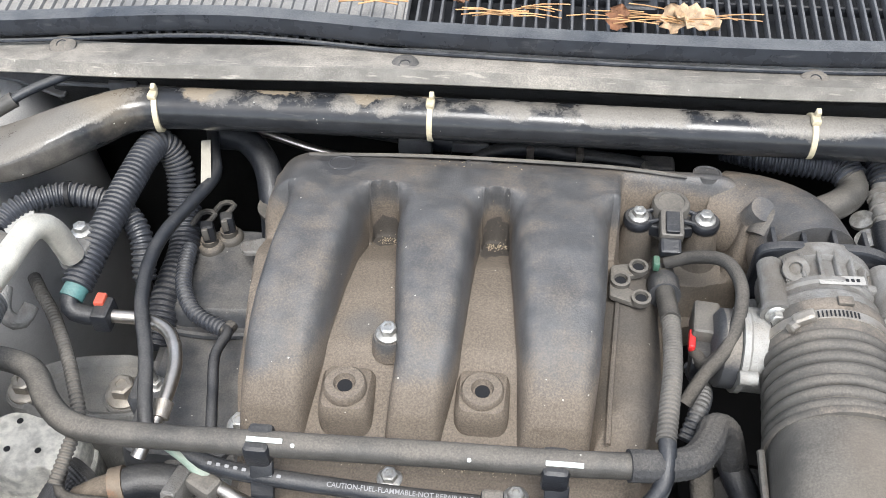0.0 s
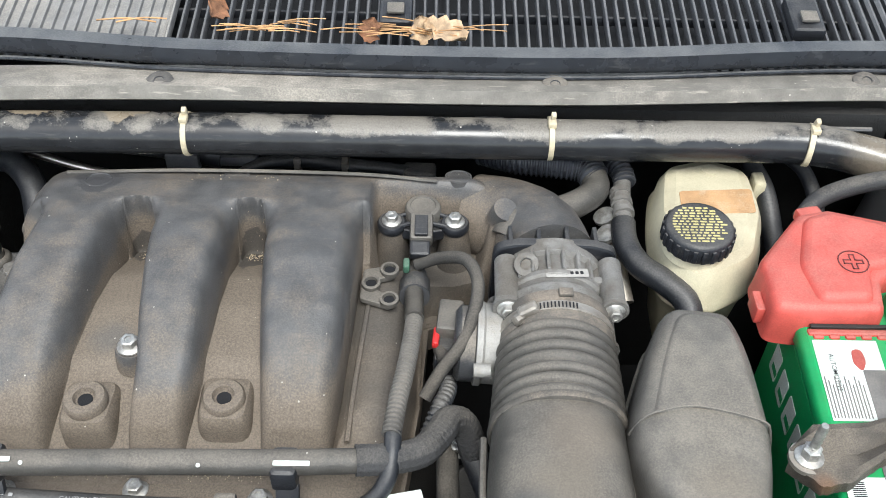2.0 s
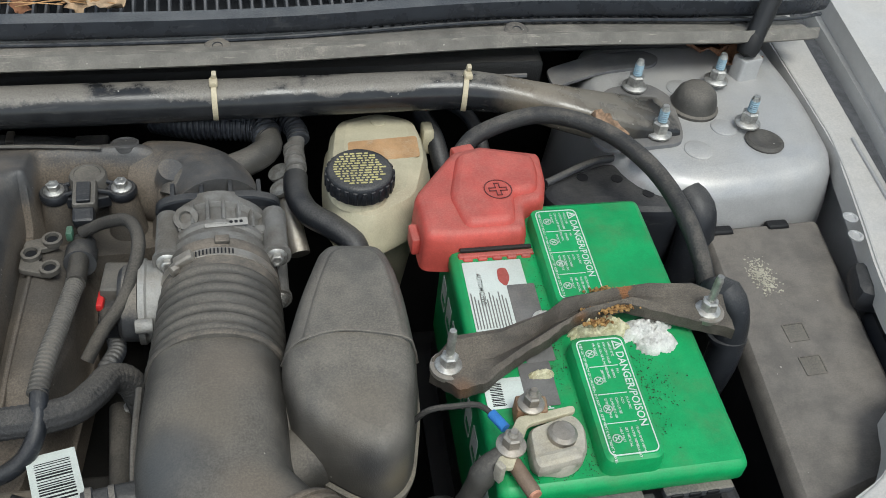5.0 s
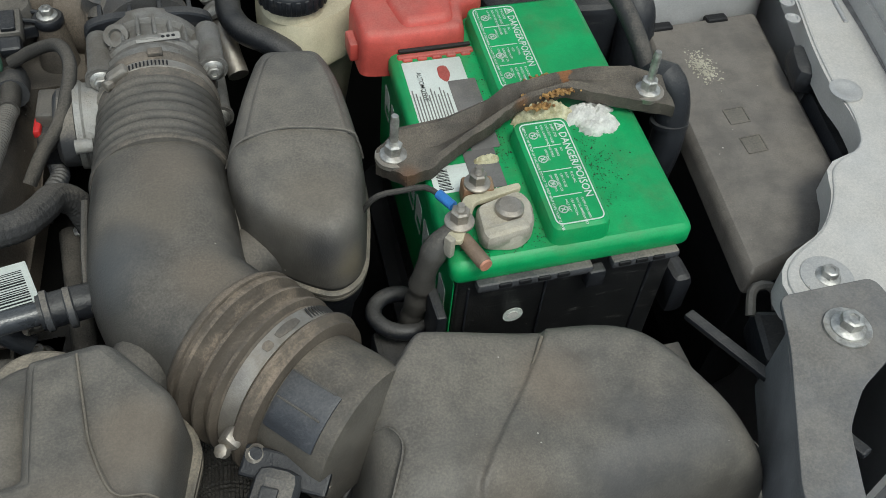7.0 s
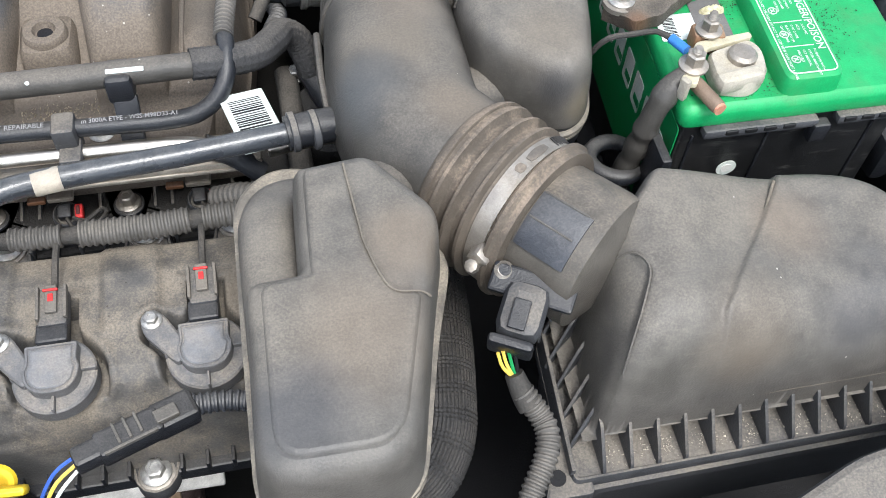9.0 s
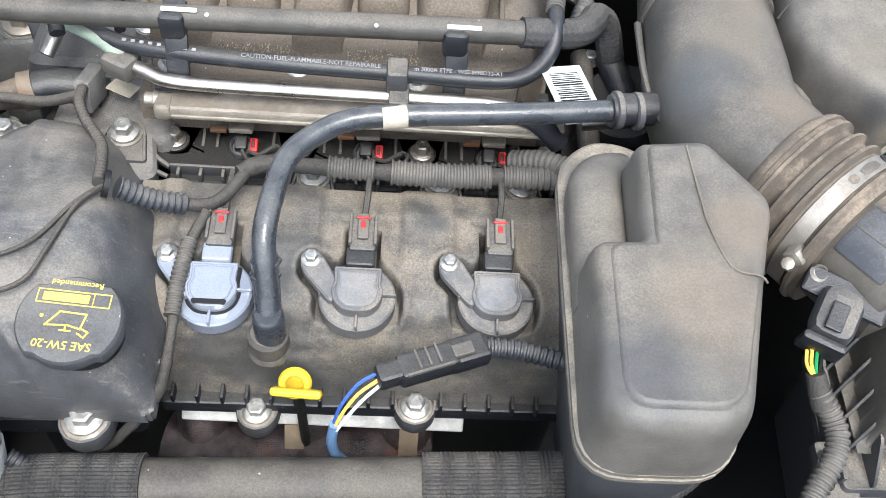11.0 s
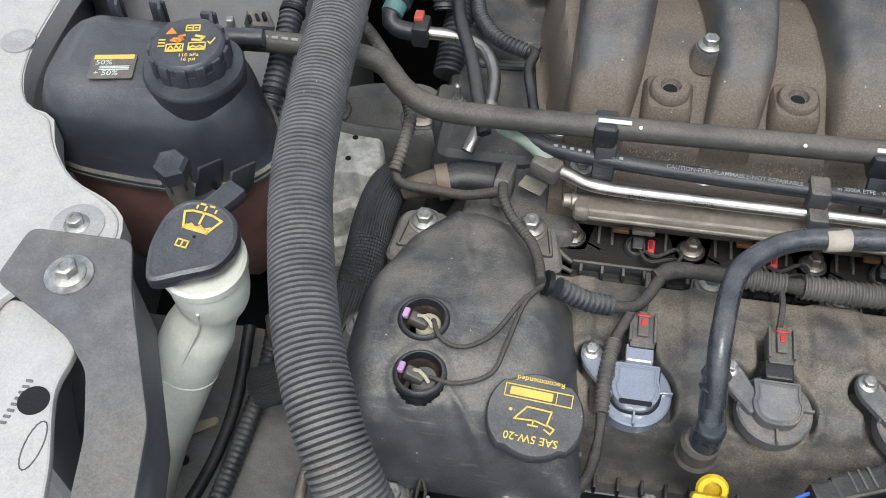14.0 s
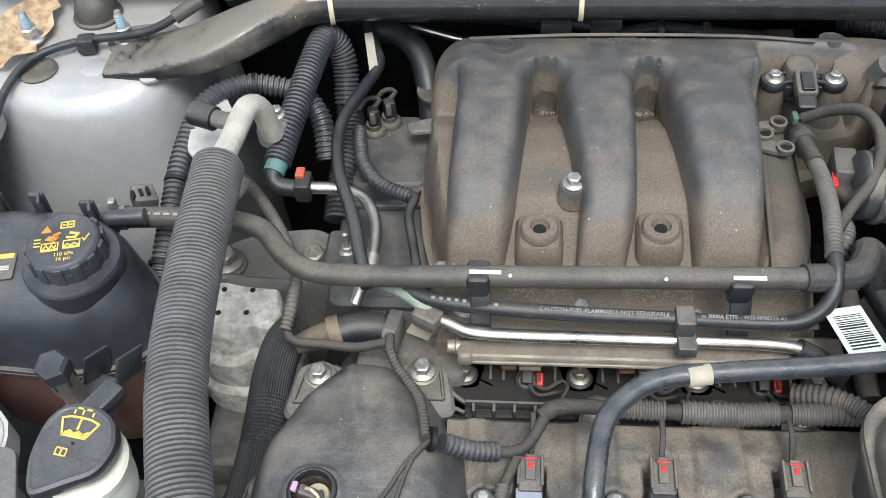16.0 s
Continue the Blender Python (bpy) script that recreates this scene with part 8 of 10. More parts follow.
PALE_BRACKET = mat("pale_bracket_metal", (0.5, 0.49, 0.46), 0.5, 0.3, dust=0.4, dcol=(0.33, 0.3, 0.25))
solid("line_bracket", slab([(-0.345, 0.605), (-0.338, 0.548), (-0.322, 0.535), (-0.300, 0.552), (-0.300, 0.600), (-0.318, 0.632), (-0.330, 0.632)], 0.986, 0.990, 0.008, 0.001), PALE_BRACKET, "pale metal bracket holding the coolant line", "bracket")
solid("bracket_clip", tube([(-0.305, 0.535, 0.985), (-0.30, 0.515, 0.975), (-0.285, 0.51, 0.97), (-0.28, 0.525, 0.975)], 0.007, 10), ALU, "curled metal clip of the line bracket", "clip")

# ---- corrugated hoses and fittings at the back left ----
vl = thing("vacuum_line", "black corrugated vacuum line with quick connector and red latch", "hose", (-0.24, 0.6, 0.97))
part("sleeve", ribbed([(-0.206, 0.69, 0.93), (-0.208, 0.715, 0.965), (-0.217, 0.722, 0.99), (-0.226, 0.712, 1.0), (-0.233, 0.675, 0.997), (-0.243, 0.615, 0.985), (-0.254, 0.556, 0.967)], 0.0142, 0.0048, 0.0022, 22), LOOM, vl)
part("green_ring", tube([(-0.2535, 0.557, 0.967), (-0.2565, 0.546, 0.963)], 0.0108, 16), mat("teal_ring", (0.07, 0.17, 0.165), 0.5, dust=0.3, dcol=DUST), vl, "teal end ring")
part("connector", tube([(-0.256, 0.550, 0.964), (-0.2575, 0.543, 0.960), (-0.253, 0.538, 0.955), (-0.240, 0.537, 0.952), (-0.222, 0.538, 0.950)], 0.0088, 14), PLASTIC_CLEAN, vl)
part("connector_body", box((-0.227, 0.540, 0.951), (0.016, 0.025, 0.022), 0.003), PLASTIC_CLEAN, vl)
part("red_latch", box((-0.230, 0.547, 0.9625), (0.009, 0.013, 0.006), 0.0015), mat("faded_red_latch", (0.55, 0.10, 0.06), 0.5, dust=0.2, dcol=DUST), vl, "red latch")
part("metal_tube", tube([(-0.222, 0.540, 0.950), (-0.19, 0.539, 0.949), (-0.165, 0.528, 0.947), (-0.152, 0.50, 0.944), (-0.15, 0.47, 0.942), (-0.155, 0.445, 0.935), (-0.165, 0.42, 0.92)], 0.0062, 14), CHROME, vl, "bright steel tube")
part("tube_clip", tube([(-0.1505, 0.462, 0.941), (-0.152, 0.448, 0.937)], 0.0082, 12), STEEL_DULL, vl)
solid("side_loom", ribbed([(-0.205, 0.70, 0.93), (-0.20, 0.66, 0.91), (-0.203, 0.61, 0.90), (-0.205, 0.56, 0.88)], 0.0155, 0.0055, 0.002, 18), LOOM, "black corrugated wiring sleeve behind the engine", "wiring sleeve")
bh2 = thing("brake_vacuum_hose", "dull black rubber hose snaking beside the manifold with a paper tag", "hose", (-0.18, 0.55, 0.95))
part("hose", tube([(-0.188, 0.770, 0.975), (-0.177, 0.735, 0.975), (-0.168, 0.703, 0.973), (-0.180, 0.665, 0.972), (-0.194, 0.625, 0.971), (-0.197, 0.585, 0.970), (-0.189, 0.540, 0.968), (-0.172, 0.495, 0.962), (-0.158, 0.445, 0.955), (-0.150, 0.42, 0.945)], 0.0064, 14), RUBBER_CLEAN, bh2)
part("paper_tag", slab([(-0.006, -0.025), (0.004, -0.025), (0.005, 0.025), (-0.004, 0.025)], 0, 0.0006, 0.001, 0.0002, m=Matrix.Translation((-0.176, 0.71, 0.984)) @ turn(18, 0, 14)), mat("dirty_paper", (0.32, 0.30, 0.25), 0.8, dust=0.4, dcol=DUST), bh2, "dirty paper tag")
wlm = thing("wing_loom", "black corrugated wiring sleeve along the strut tower", "wiring sleeve", (-0.33, 0.55, 0.95))
part("sleeve", ribbed([(-0.36, 0.40, 0.90), (-0.352, 0.44, 0.93), (-0.350, 0.50, 0.955), (-0.348, 0.56, 0.975), (-0.335, 0.615, 0.99), (-0.305, 0.645, 0.99), (-0.275, 0.652, 0.985), (-0.245, 0.65, 0.975), (-0.222, 0.63, 0.96), (-0.215, 0.60, 0.93)], 0.0115, 0.0055, 0.0018, 16), LOOM, wlm)
for q, ax3 in (((-0.349, 0.53, 0.966), (0.05, 1, 0.3)), ((-0.352, 0.45, 0.935), (0.0, 1, 0.5)), ((-0.29, 0.650, 0.988), (1, 0.2, 0))):
    part("tie_band", lathe([(0.0118, -0.002), (0.0126, -0.002), (0.0126, 0.002), (0.0118, 0.002)], q, ax3, 18), BLACK, wlm)
tw = thing("tower_wire", "black rubber-sleeved wire across the strut tower", "wire", (-0.45, 0.69, 1.02))
part("wire", tube([(-0.542, 0.535, 0.975), (-0.537, 0.565, 1.0), (-0.534, 0.610, 1.013), (-0.520, 0.652, 1.018), (-0.478, 0.675, 1.022), (-0.405, 0.682, 1.030), (-0.365, 0.692, 1.046), (-0.335, 0.715, 1.056), (-0.30, 0.75, 1.056), (-0.285, 0.78, 1.05)], 0.0046, 10), RUBBER_CLEAN, tw)
part("sleeve", tube([(-0.372, 0.689, 1.043), (-0.345, 0.706, 1.053)], 0.0075, 12), RUBBER, tw)
part("clip", box((-0.468, 0.676, 1.019), (0.020, 0.018, 0.018), 0.004, turn(0, 0, 8)), PLASTIC_CLEAN, tw)

# ---- engine mount and castings ----
PALE_CAST = mat("corroded_pale_casting", (0.70, 0.685, 0.63), 0.8, 0.1, dust=0.3, dcol=(0.33, 0.29, 0.23), grain=0.9, var=0.3, scale=90)
em = thing("engine_mount", "cast aluminium engine mount, corroded and dusty", "engine mount", (-0.29, 0.45, 0.70))
mo = [(-0.355, 0.476), (-0.338, 0.497), (-0.295, 0.507), (-0.264, 0.504), (-0.254, 0.468), (-0.262, 0.436), (-0.285, 0.446), (-0.300, 0.430), (-0.335, 0.436)]
part("casting", skin([(mo, 0.012, -0.002, 0.80), (mo, 0.012, 0.0, 0.838), (mo, 0.012, 0.001, 0.8465), (mo, 0.012, 0.004, 0.8495), (mo, 0.012, 0.009, 0.850)], 4), PALE_CAST, em)
for x, y in ((-0.318, 0.487), (-0.288, 0.487), (-0.318, 0.457), (-0.289, 0.458)):
    part("hole", lathe([(0.0030, 0), (0.0030, 0.0006), (0, 0.0006)], (x, y, 0.8502), n=12), BLACK, em)
for z0, z1, d in ((0.765, 0.812, -0.006), (0.725, 0.768, -0.013), (0.66, 0.728, -0.008)):
    tier = [(x_, y_ - 0.006) for x_, y_ in mo]
    part("tier", skin([(tier, 0.014, d + 0.002, z0), (tier, 0.014, d, z0 + 0.006), (tier, 0.014, d, z1 - 0.004), (tier, 0.014, d + 0.003, z1 - 0.0008), (tier, 0.014, d + 0.008, z1)], 4), PALE_CAST, em)
part("base", box((-0.29, 0.42, 0.70), (0.11, 0.14, 0.05), 0.01), ALU, em)
ch = thing("coolant_hose", "black braided coolant hose beside the engine mount", "hose", (-0.27, 0.33, 0.81))
part("hose", braided([(-0.228, 0.432, 0.862), (-0.240, 0.412, 0.862), (-0.246, 0.38, 0.855), (-0.247, 0.335, 0.845), (-0.252, 0.295, 0.83), (-0.263, 0.265, 0.81), (-0.29, 0.245, 0.79), (-0.33, 0.235, 0.77)], 0.0195, 44, 0.0065, 132), mat("braided_hose_cover", (0.030, 0.030, 0.032), 0.5, grain=0.4, speckle=0.4), ch)
part("end_clamp", tube([(-0.2275, 0.433, 0.862), (-0.2315, 0.426, 0.862)], 0.0202, 24), GRIME_SHADE, ch, "dark hose clamp")
th2 = thing("thermostat_housing", "brown dusty coolant outlet with rusty clamp", "coolant outlet", (-0.18, 0.40, 0.88))
part("outlet", tube([(-0.222, 0.400, 0.880), (-0.205, 0.405, 0.884), (-0.185, 0.410, 0.886)], 0.009, 18, r1=0.0155), mat("brown_film_rubber", (0.10, 0.08, 0.06), 0.6, dust=0.7, dcol=(0.22, 0.17, 0.12), settle=0.2, patch=40.0), th2)
part("rusty_clamp", tube([(-0.191, 0.4085, 0.886), (-0.180, 0.412, 0.887)], 0.0172, 20), mat("rusty_clamp_metal", (0.17, 0.135, 0.10), 0.65, 0.0, dust=0.8, dcol=(0.24, 0.105, 0.045), settle=0.0, patch=60), th2, "rust-spotted steel clamp")
part("hose", tube([(-0.182, 0.411, 0.887), (-0.165, 0.417, 0.888), (-0.145, 0.419, 0.885), (-0.125, 0.418, 0.878)], 0.0150, 18), RUBBER_CLEAN, th2)
for q, w in (((-0.139, 0.419, 0.884), 0.0165), ((-0.131, 0.4185, 0.881), 0.0172)):
    part("hose_ring", lathe([(w - 0.002, -0.002), (w, -0.0015), (w, 0.0015), (w - 0.002, 0.002)], q, (1, 0, -0.2), 22), GRIME_SHADE, th2)
part("lift_eye", box((-0.128, 0.400, 0.905), (0.014, 0.034, 0.030), 0.003, turn(-15, 0, -8)), ALU, th2, "cast lifting tab")
part("paper_label", slab([(-0.012, -0.008), (0.010, -0.009), (0.012, 0.008), (-0.010, 0.009)], 0, 0.0006, 0.001, 0.0002, m=Matrix.Translation((-0.103, 0.405, 0.902)) @ turn(-10, 10, -15)), mat("yellowed_paper", (0.40, 0.36, 0.27), 0.8, dust=0.4, dcol=DUST), th2, "yellowed printed label")
gw = thing("ground_wire_sleeve", "grey taped wire sleeve beside the engine mount", "wire", (-0.23, 0.42, 0.9))
part("sleeve", tube([(-0.224, 0.405, 0.915), (-0.226, 0.395, 0.908), (-0.218, 0.388, 0.903), (-0.19, 0.388, 0.90), (-0.16, 0.382, 0.905), (-0.128, 0.380, 0.918)], 0.0046, 12), TAPE, gw)

# ---- rear valve cover and castings between the hoses ----
rv = thing("rear_valve_cover", "black plastic rear valve cover with sensors", "valve cover", (-0.15, 0.58, 0.80))
REAR = mat("satin_rear_cover", (0.050, 0.052, 0.056), 0.4, dust=0.6, dcol=(0.14, 0.125, 0.105), specks=0.25, patch=20.0)
ro2 = [(-0.205, 0.44), (-0.10, 0.44), (-0.09, 0.66), (-0.115, 0.712), (-0.185, 0.712), (-0.212, 0.66), (-0.205, 0.55)]
part("cover", skin([(ro2, 0.02, -0.004, 0.70), (ro2, 0.02, 0.0, 0.855), (ro2, 0.02, 0.002, 0.872), (ro2, 0.02, 0.006, 0.882), (ro2, 0.02, 0.014, 0.886)], 5), REAR, rv)
top2 = [(-0.195, 0.585), (-0.108, 0.590), (-0.100, 0.655), (-0.120, 0.702), (-0.180, 0.702), (-0.203, 0.655)]
part("raised_deck", skin([(top2, 0.016, -0.004, 0.884), (top2, 0.016, 0.0, 0.894), (top2, 0.016, 0.002, 0.901), (top2, 0.016, 0.006, 0.904)], 5), REAR, rv)
part("deck_rib", tube([(-0.19, 0.575, 0.888), (-0.15, 0.572, 0.889), (-0.108, 0.578, 0.888)], 0.004, 8), REAR, rv)
part("corner_lug", prism([(-0.212, 0.545), (-0.180, 0.545), (-0.178, 0.500), (-0.212, 0.495)], [(0, 0.84), (0, 0.880), (0.003, 0.884)], 0.008, 4), REAR, rv)
for x, y in ((-0.176, 0.672), (-0.160, 0.686)):
    sn = part("sensor", lathe([(0.0135, 0), (0.0135, 0.004), (0.0115, 0.007), (0.0085, 0.008), (0.0085, 0.014), (0, 0.014)], (x, y, 0.903), n=22), RUBBER_BROWN, rv)
    part("sensor_plug", box((x + 0.001, y, 0.926), (0.013, 0.014, 0.022), 0.003, turn(0, 0, 20)), PLASTIC_CLEAN, sn)
    part("plug_latch", box((x + 0.001, y - 0.008, 0.930), (0.006, 0.004, 0.014), 0.001, turn(0, 0, 20)), PLASTIC_GREY, sn)
    part("plug_wire", tube([(x, y + 0.004, 0.934), (x + 0.008, y + 0.012, 0.940), (x - 0.006, y + 0.016, 0.938), (x - 0.016, y + 0.004, 0.93)], 0.0028, 8), TAPE, sn)
part("stud", lathe([(0.0035, 0)] + [(0.0035 if k % 2 else 0.0029, 0.002 * k) for k in range(1, 14)] + [(0, 0.028)], (-0.188, 0.515, 0.884), n=12), STEEL, rv)
bolt(rv, (-0.188, 0.515, 0.884), s=0.006)
part("loom", ribbed([(-0.188, 0.650, 0.925), (-0.183, 0.620, 0.928), (-0.175, 0.592, 0.930), (-0.155, 0.563, 0.932), (-0.124, 0.547, 0.932)], 0.0078, 0.0046, 0.0014), LOOM, rv)
part("wire", tube([(-0.124, 0.547, 0.934), (-0.117, 0.538, 0.940), (-0.121, 0.512, 0.942), (-0.114, 0.478, 0.940), (-0.106, 0.440, 0.935)], 0.0048, 10), RUBBER_CLEAN, rv)
part("wire_joint", box((-0.119, 0.545, 0.936), (0.010, 0.016, 0.010), 0.003, turn(0, 0, -25)), TAPE, rv)

# bracket that bolts the mount to the engine
mb2 = thing("mount_bracket", "dark grey cast mount bracket with two large bolts", "mount bracket", (-0.26, 0.53, 0.80))
arch = [(-0.345, 0.505), (-0.325, 0.545), (-0.285, 0.562), (-0.225, 0.570), (-0.198, 0.545), (-0.200, 0.495), (-0.245, 0.488), (-0.30, 0.490)]
CASTING = mat("grey_cast_bracket", (0.15, 0.148, 0.14), 0.55, 0.2, dust=0.6, dcol=(0.19, 0.17, 0.14), grain=0.6, patch=30.0)
part("casting", skin([(arch, 0.02, -0.006, 0.70), (arch, 0.02, 0.0, 0.845), (arch, 0.02, 0.002, 0.858), (arch, 0.02, 0.005, 0.861), (arch, 0.02, 0.009, 0.859), (arch, 0.02, 0.013, 0.853)], 5), CASTING, mb2)
for x, y in ((-0.320, 0.517), (-0.226, 0.520)):
    part("bolt_seat", lathe([(0.021, -0.02), (0.021, 0.0), (0.019, 0.002), (0, 0.002)], (x, y, 0.857), n=26), CASTING, mb2)
    bolt(mb2, (x, y, 0.859), s=0.0112, material=STEEL_DULL)
solid("mount_loom", ribbed([(-0.318, 0.590, 0.935), (-0.300, 0.568, 0.938), (-0.280, 0.545, 0.940), (-0.252, 0.505, 0.940), (-0.232, 0.470, 0.938), (-0.221, 0.445, 0.932), (-0.222, 0.415, 0.925), (-0.226, 0.392, 0.915)], 0.0062, 0.0042, 0.0010, 14), LOOM_GREY, "thin grey corrugated wiring sleeve over the mount bracket", "wiring sleeve")
eb = thing("engine_block", "cast aluminium engine block and heads, grimy and coloured darker for shade", "engine block", (0.05, 0.40, 0.5))
# block and front head carry the gap shade in their near-black colour
part("block", slab([(-0.22, 0.23), (0.30, 0.23), (0.30, 0.72), (-0.22, 0.72)], 0.46, 0.77, 0.03, 0.01), GRIME_SHADE, eb)
part("front_head", slab([(-0.20, 0.335), (0.30, 0.345), (0.30, 0.44), (-0.16, 0.46)], 0.76, 0.862, 0.01, 0.004), GRIME_SHADE, eb)
part("head_end", slab([(-0.165, 0.375), (-0.06, 0.37), (-0.06, 0.47), (-0.16, 0.47)], 0.80, 0.878, 0.01, 0.006), ALU, eb)
bolt(eb, (-0.085, 0.452, 0.93), s=0.0068)
part("bolt_tower", lathe([(0.014, -0.08), (0.012, 0)], (-0.085, 0.452, 0.93), n=16), ALU, eb)

# ---- exhaust, heat shield, dipstick, front plug ----
# exhaust side
ex = thing("exhaust_manifold", "rusty cast iron exhaust manifold below the valve cover", "exhaust manifold", (0.06, 0.18, 0.6))
part("log", tube([(-0.06, 0.19, 0.66), (0.0, 0.18, 0.665), (0.10, 0.18, 0.665), (0.17, 0.19, 0.66)], 0.038, 20), RUST, ex)
for x in (-0.03, 0.06, 0.15):
    part("runner", tube([(x, 0.185, 0.67), (x, 0.21, 0.70), (x, 0.24, 0.72)], 0.026, 14), RUST, ex)
hs = thing("heat_shield", "bright aluminium heat shield strip with steel tabs", "heat shield", (0.07, 0.19, 0.73))
part("strip", box((0.078, 0.192, 0.738), (0.242, 0.022, 0.006), 0.002, turn(48, 1.0, 0)), mat("bright_aluminium", (0.82, 0.82, 0.80), 0.35, 0.5, dust=0.08, dcol=DUST), hs)
for x in (0.052, 0.152):
    tab = part("tab", box((x, 0.178, 0.705), (0.017, 0.006, 0.042), 0.001, turn(-30)), mat("brown_steel_tab", (0.30, 0.24, 0.17), 0.6, 0.5, dust=0.4, dcol=(0.25, 0.12, 0.06)), hs)
    part("tab_hole", lathe([(0.0028, 0), (0.0028, 0.0008), (0, 0.0008)], (x, 0.1742, 0.702), (0, -0.85, 0.5), 12), BLACK, hs)
dp = thing("dipstick_handle", "yellow plastic oil dipstick handle", "dipstick", (0.063, 0.152, 0.80))
part("ring", lathe([(0.011, -0.003), (0.0125, 0), (0.011, 0.003), (0.007, 0.003), (0.007, -0.003)], (0.062, 0.157, 0.862), (0, -0.7, 0.7), 24), mat("yellow_plastic", (0.72, 0.50, 0.03), 0.4, var=0.08), dp)
part("grip", box((0.064, 0.147, 0.866), (0.038, 0.007, 0.014), 0.003, turn(30, 0, -3)), mat("yellow_grip", (0.72, 0.50, 0.03), 0.4, var=0.08), dp)
part("tube", tube([(0.062, 0.158, 0.85), (0.062, 0.17, 0.80), (0.062, 0.18, 0.70)], 0.004, 10), GRIME_SHADE, dp)
fp = thing("sensor_connector", "black plastic wiring connector with blue, yellow and white wires", "connector", (0.15, 0.155, 0.89))
for c, s in (((0.157, 0.157, 0.900), (0.044, 0.020, 0.018)), ((0.186, 0.170, 0.896), (0.030, 0.022, 0.018)), ((0.132, 0.147, 0.902), (0.022, 0.016, 0.015))):
    part("shell", box(c, s, 0.003, turn(0, 3, 22)), PLASTIC_CLEAN, fp)
part("latch", box((0.182, 0.166, 0.907), (0.016, 0.010, 0.005), 0.001, turn(0, 3, 22)), PLASTIC_GREY, fp)
for q in range(3):
    part("shell_rib", box((0.150 + 0.007 * q, 0.156 + 0.003 * q, 0.9095), (0.002, 0.016, 0.002), 0.0005, turn(0, 3, 22)), PLASTIC_GREY, fp)
part("shell_rail", box((0.160, 0.149, 0.908), (0.036, 0.002, 0.004), 0.0005, turn(0, 3, 22)), PLASTIC_GREY, fp)
part("loom", ribbed([(0.198, 0.176, 0.894), (0.225, 0.176, 0.892), (0.26, 0.168, 0.89), (0.29, 0.162, 0.885)], 0.0078, 0.005, 0.0012), LOOM, fp)
BLUE = mat("blue_wire", (0.12, 0.23, 0.40), 0.5, dust=0.4, dcol=DUST)
BLUE_WIRE = mat("dark_blue_wire", (0.04, 0.10, 0.38), 0.45)
part("wire", tube([(0.124, 0.147, 0.904), (0.110, 0.140, 0.90), (0.098, 0.130, 0.885), (0.093, 0.124, 0.868)], 0.0014, 6), BLUE_WIRE, fp)
part("wire", tube([(0.124, 0.143, 0.901), (0.110, 0.134, 0.896), (0.099, 0.126, 0.88), (0.094, 0.122, 0.866)], 0.0014, 6), YELLOW, fp)
part("wire", tube([(0.124, 0.139, 0.899), (0.112, 0.130, 0.892), (0.101, 0.123, 0.876), (0.095, 0.120, 0.864)], 0.0014, 6), WHITE, fp)
part("blue_sleeve", tube([(0.0935, 0.123, 0.868), (0.091, 0.122, 0.84), (0.094, 0.128, 0.80), (0.106, 0.135, 0.765), (0.122, 0.14, 0.74)], 0.004, 10), BLUE, fp, "pale blue wire sleeve")
gc = thing("grey_connector", "pale grey plastic connector with pink insert", "connector", (-0.155, 0.095, 0.82))
part("shell", box((-0.154, 0.100, 0.838), (0.028, 0.020, 0.036), 0.003, turn(-25)), mat("pale_grey_plastic", (0.42, 0.44, 0.43), 0.5, dust=0.25, dcol=DUST), gc)
part("side_rail", box((-0.142, 0.106, 0.856), (0.004, 0.016, 0.016), 0.001, turn(-25)), mat("grey_rail_plastic", (0.40, 0.41, 0.42), 0.5, dust=0.3, dcol=DUST), gc)
part("side_rail", box((-0.150, 0.112, 0.858), (0.004, 0.010, 0.012), 0.001, turn(-25)), mat("grey_tab_plastic", (0.40, 0.41, 0.42), 0.5, dust=0.3, dcol=DUST), gc)
for q in range(2):
    part("wire", tube([(-0.158 + 0.006 * q, 0.11, 0.862), (-0.157 + 0.006 * q, 0.118, 0.872), (-0.156, 0.128, 0.872)], 0.0013, 6), TAPE, gc)
part("insert", box((-0.160, 0.106, 0.856), (0.008, 0.014, 0.012), 0.002, turn(-25)), mat("pink_insert", (0.55, 0.22, 0.30), 0.5), gc)
part("loom", ribbed([(-0.140, 0.105, 0.83), (-0.125, 0.10, 0.82), (-0.11, 0.09, 0.81)], 0.007, 0.004, 0.001), LOOM, gc)

# ---- radiator hose across the front ----
rh = thing("radiator_hose", "thick black radiator hose with braided sleeves", "hose", (0.1, 0.09, 0.80))
RHP = [(-0.27, -0.02, 0.78), (-0.245, 0.035, 0.80), (-0.21, 0.072, 0.806), (-0.17, 0.088, 0.806), (-0.05, 0.094, 0.806), (0.10, 0.100, 0.806), (0.25, 0.106, 0.81), (0.31, 0.108, 0.818), (0.348, 0.120, 0.825), (0.370, 0.148, 0.832), (0.379, 0.19, 0.838), (0.387, 0.25, 0.838), (0.392, 0.31, 0.825)]
part("hose", tube(RHP, 0.0225, 22), RUBBER, rh)
part("sleeve", braided([(-0.195, 0.080, 0.806), (-0.12, 0.091, 0.807), (-0.045, 0.0945, 0.807)], 0.0245, 48, 0.007, 144), BRAID, rh, "woven sleeve")
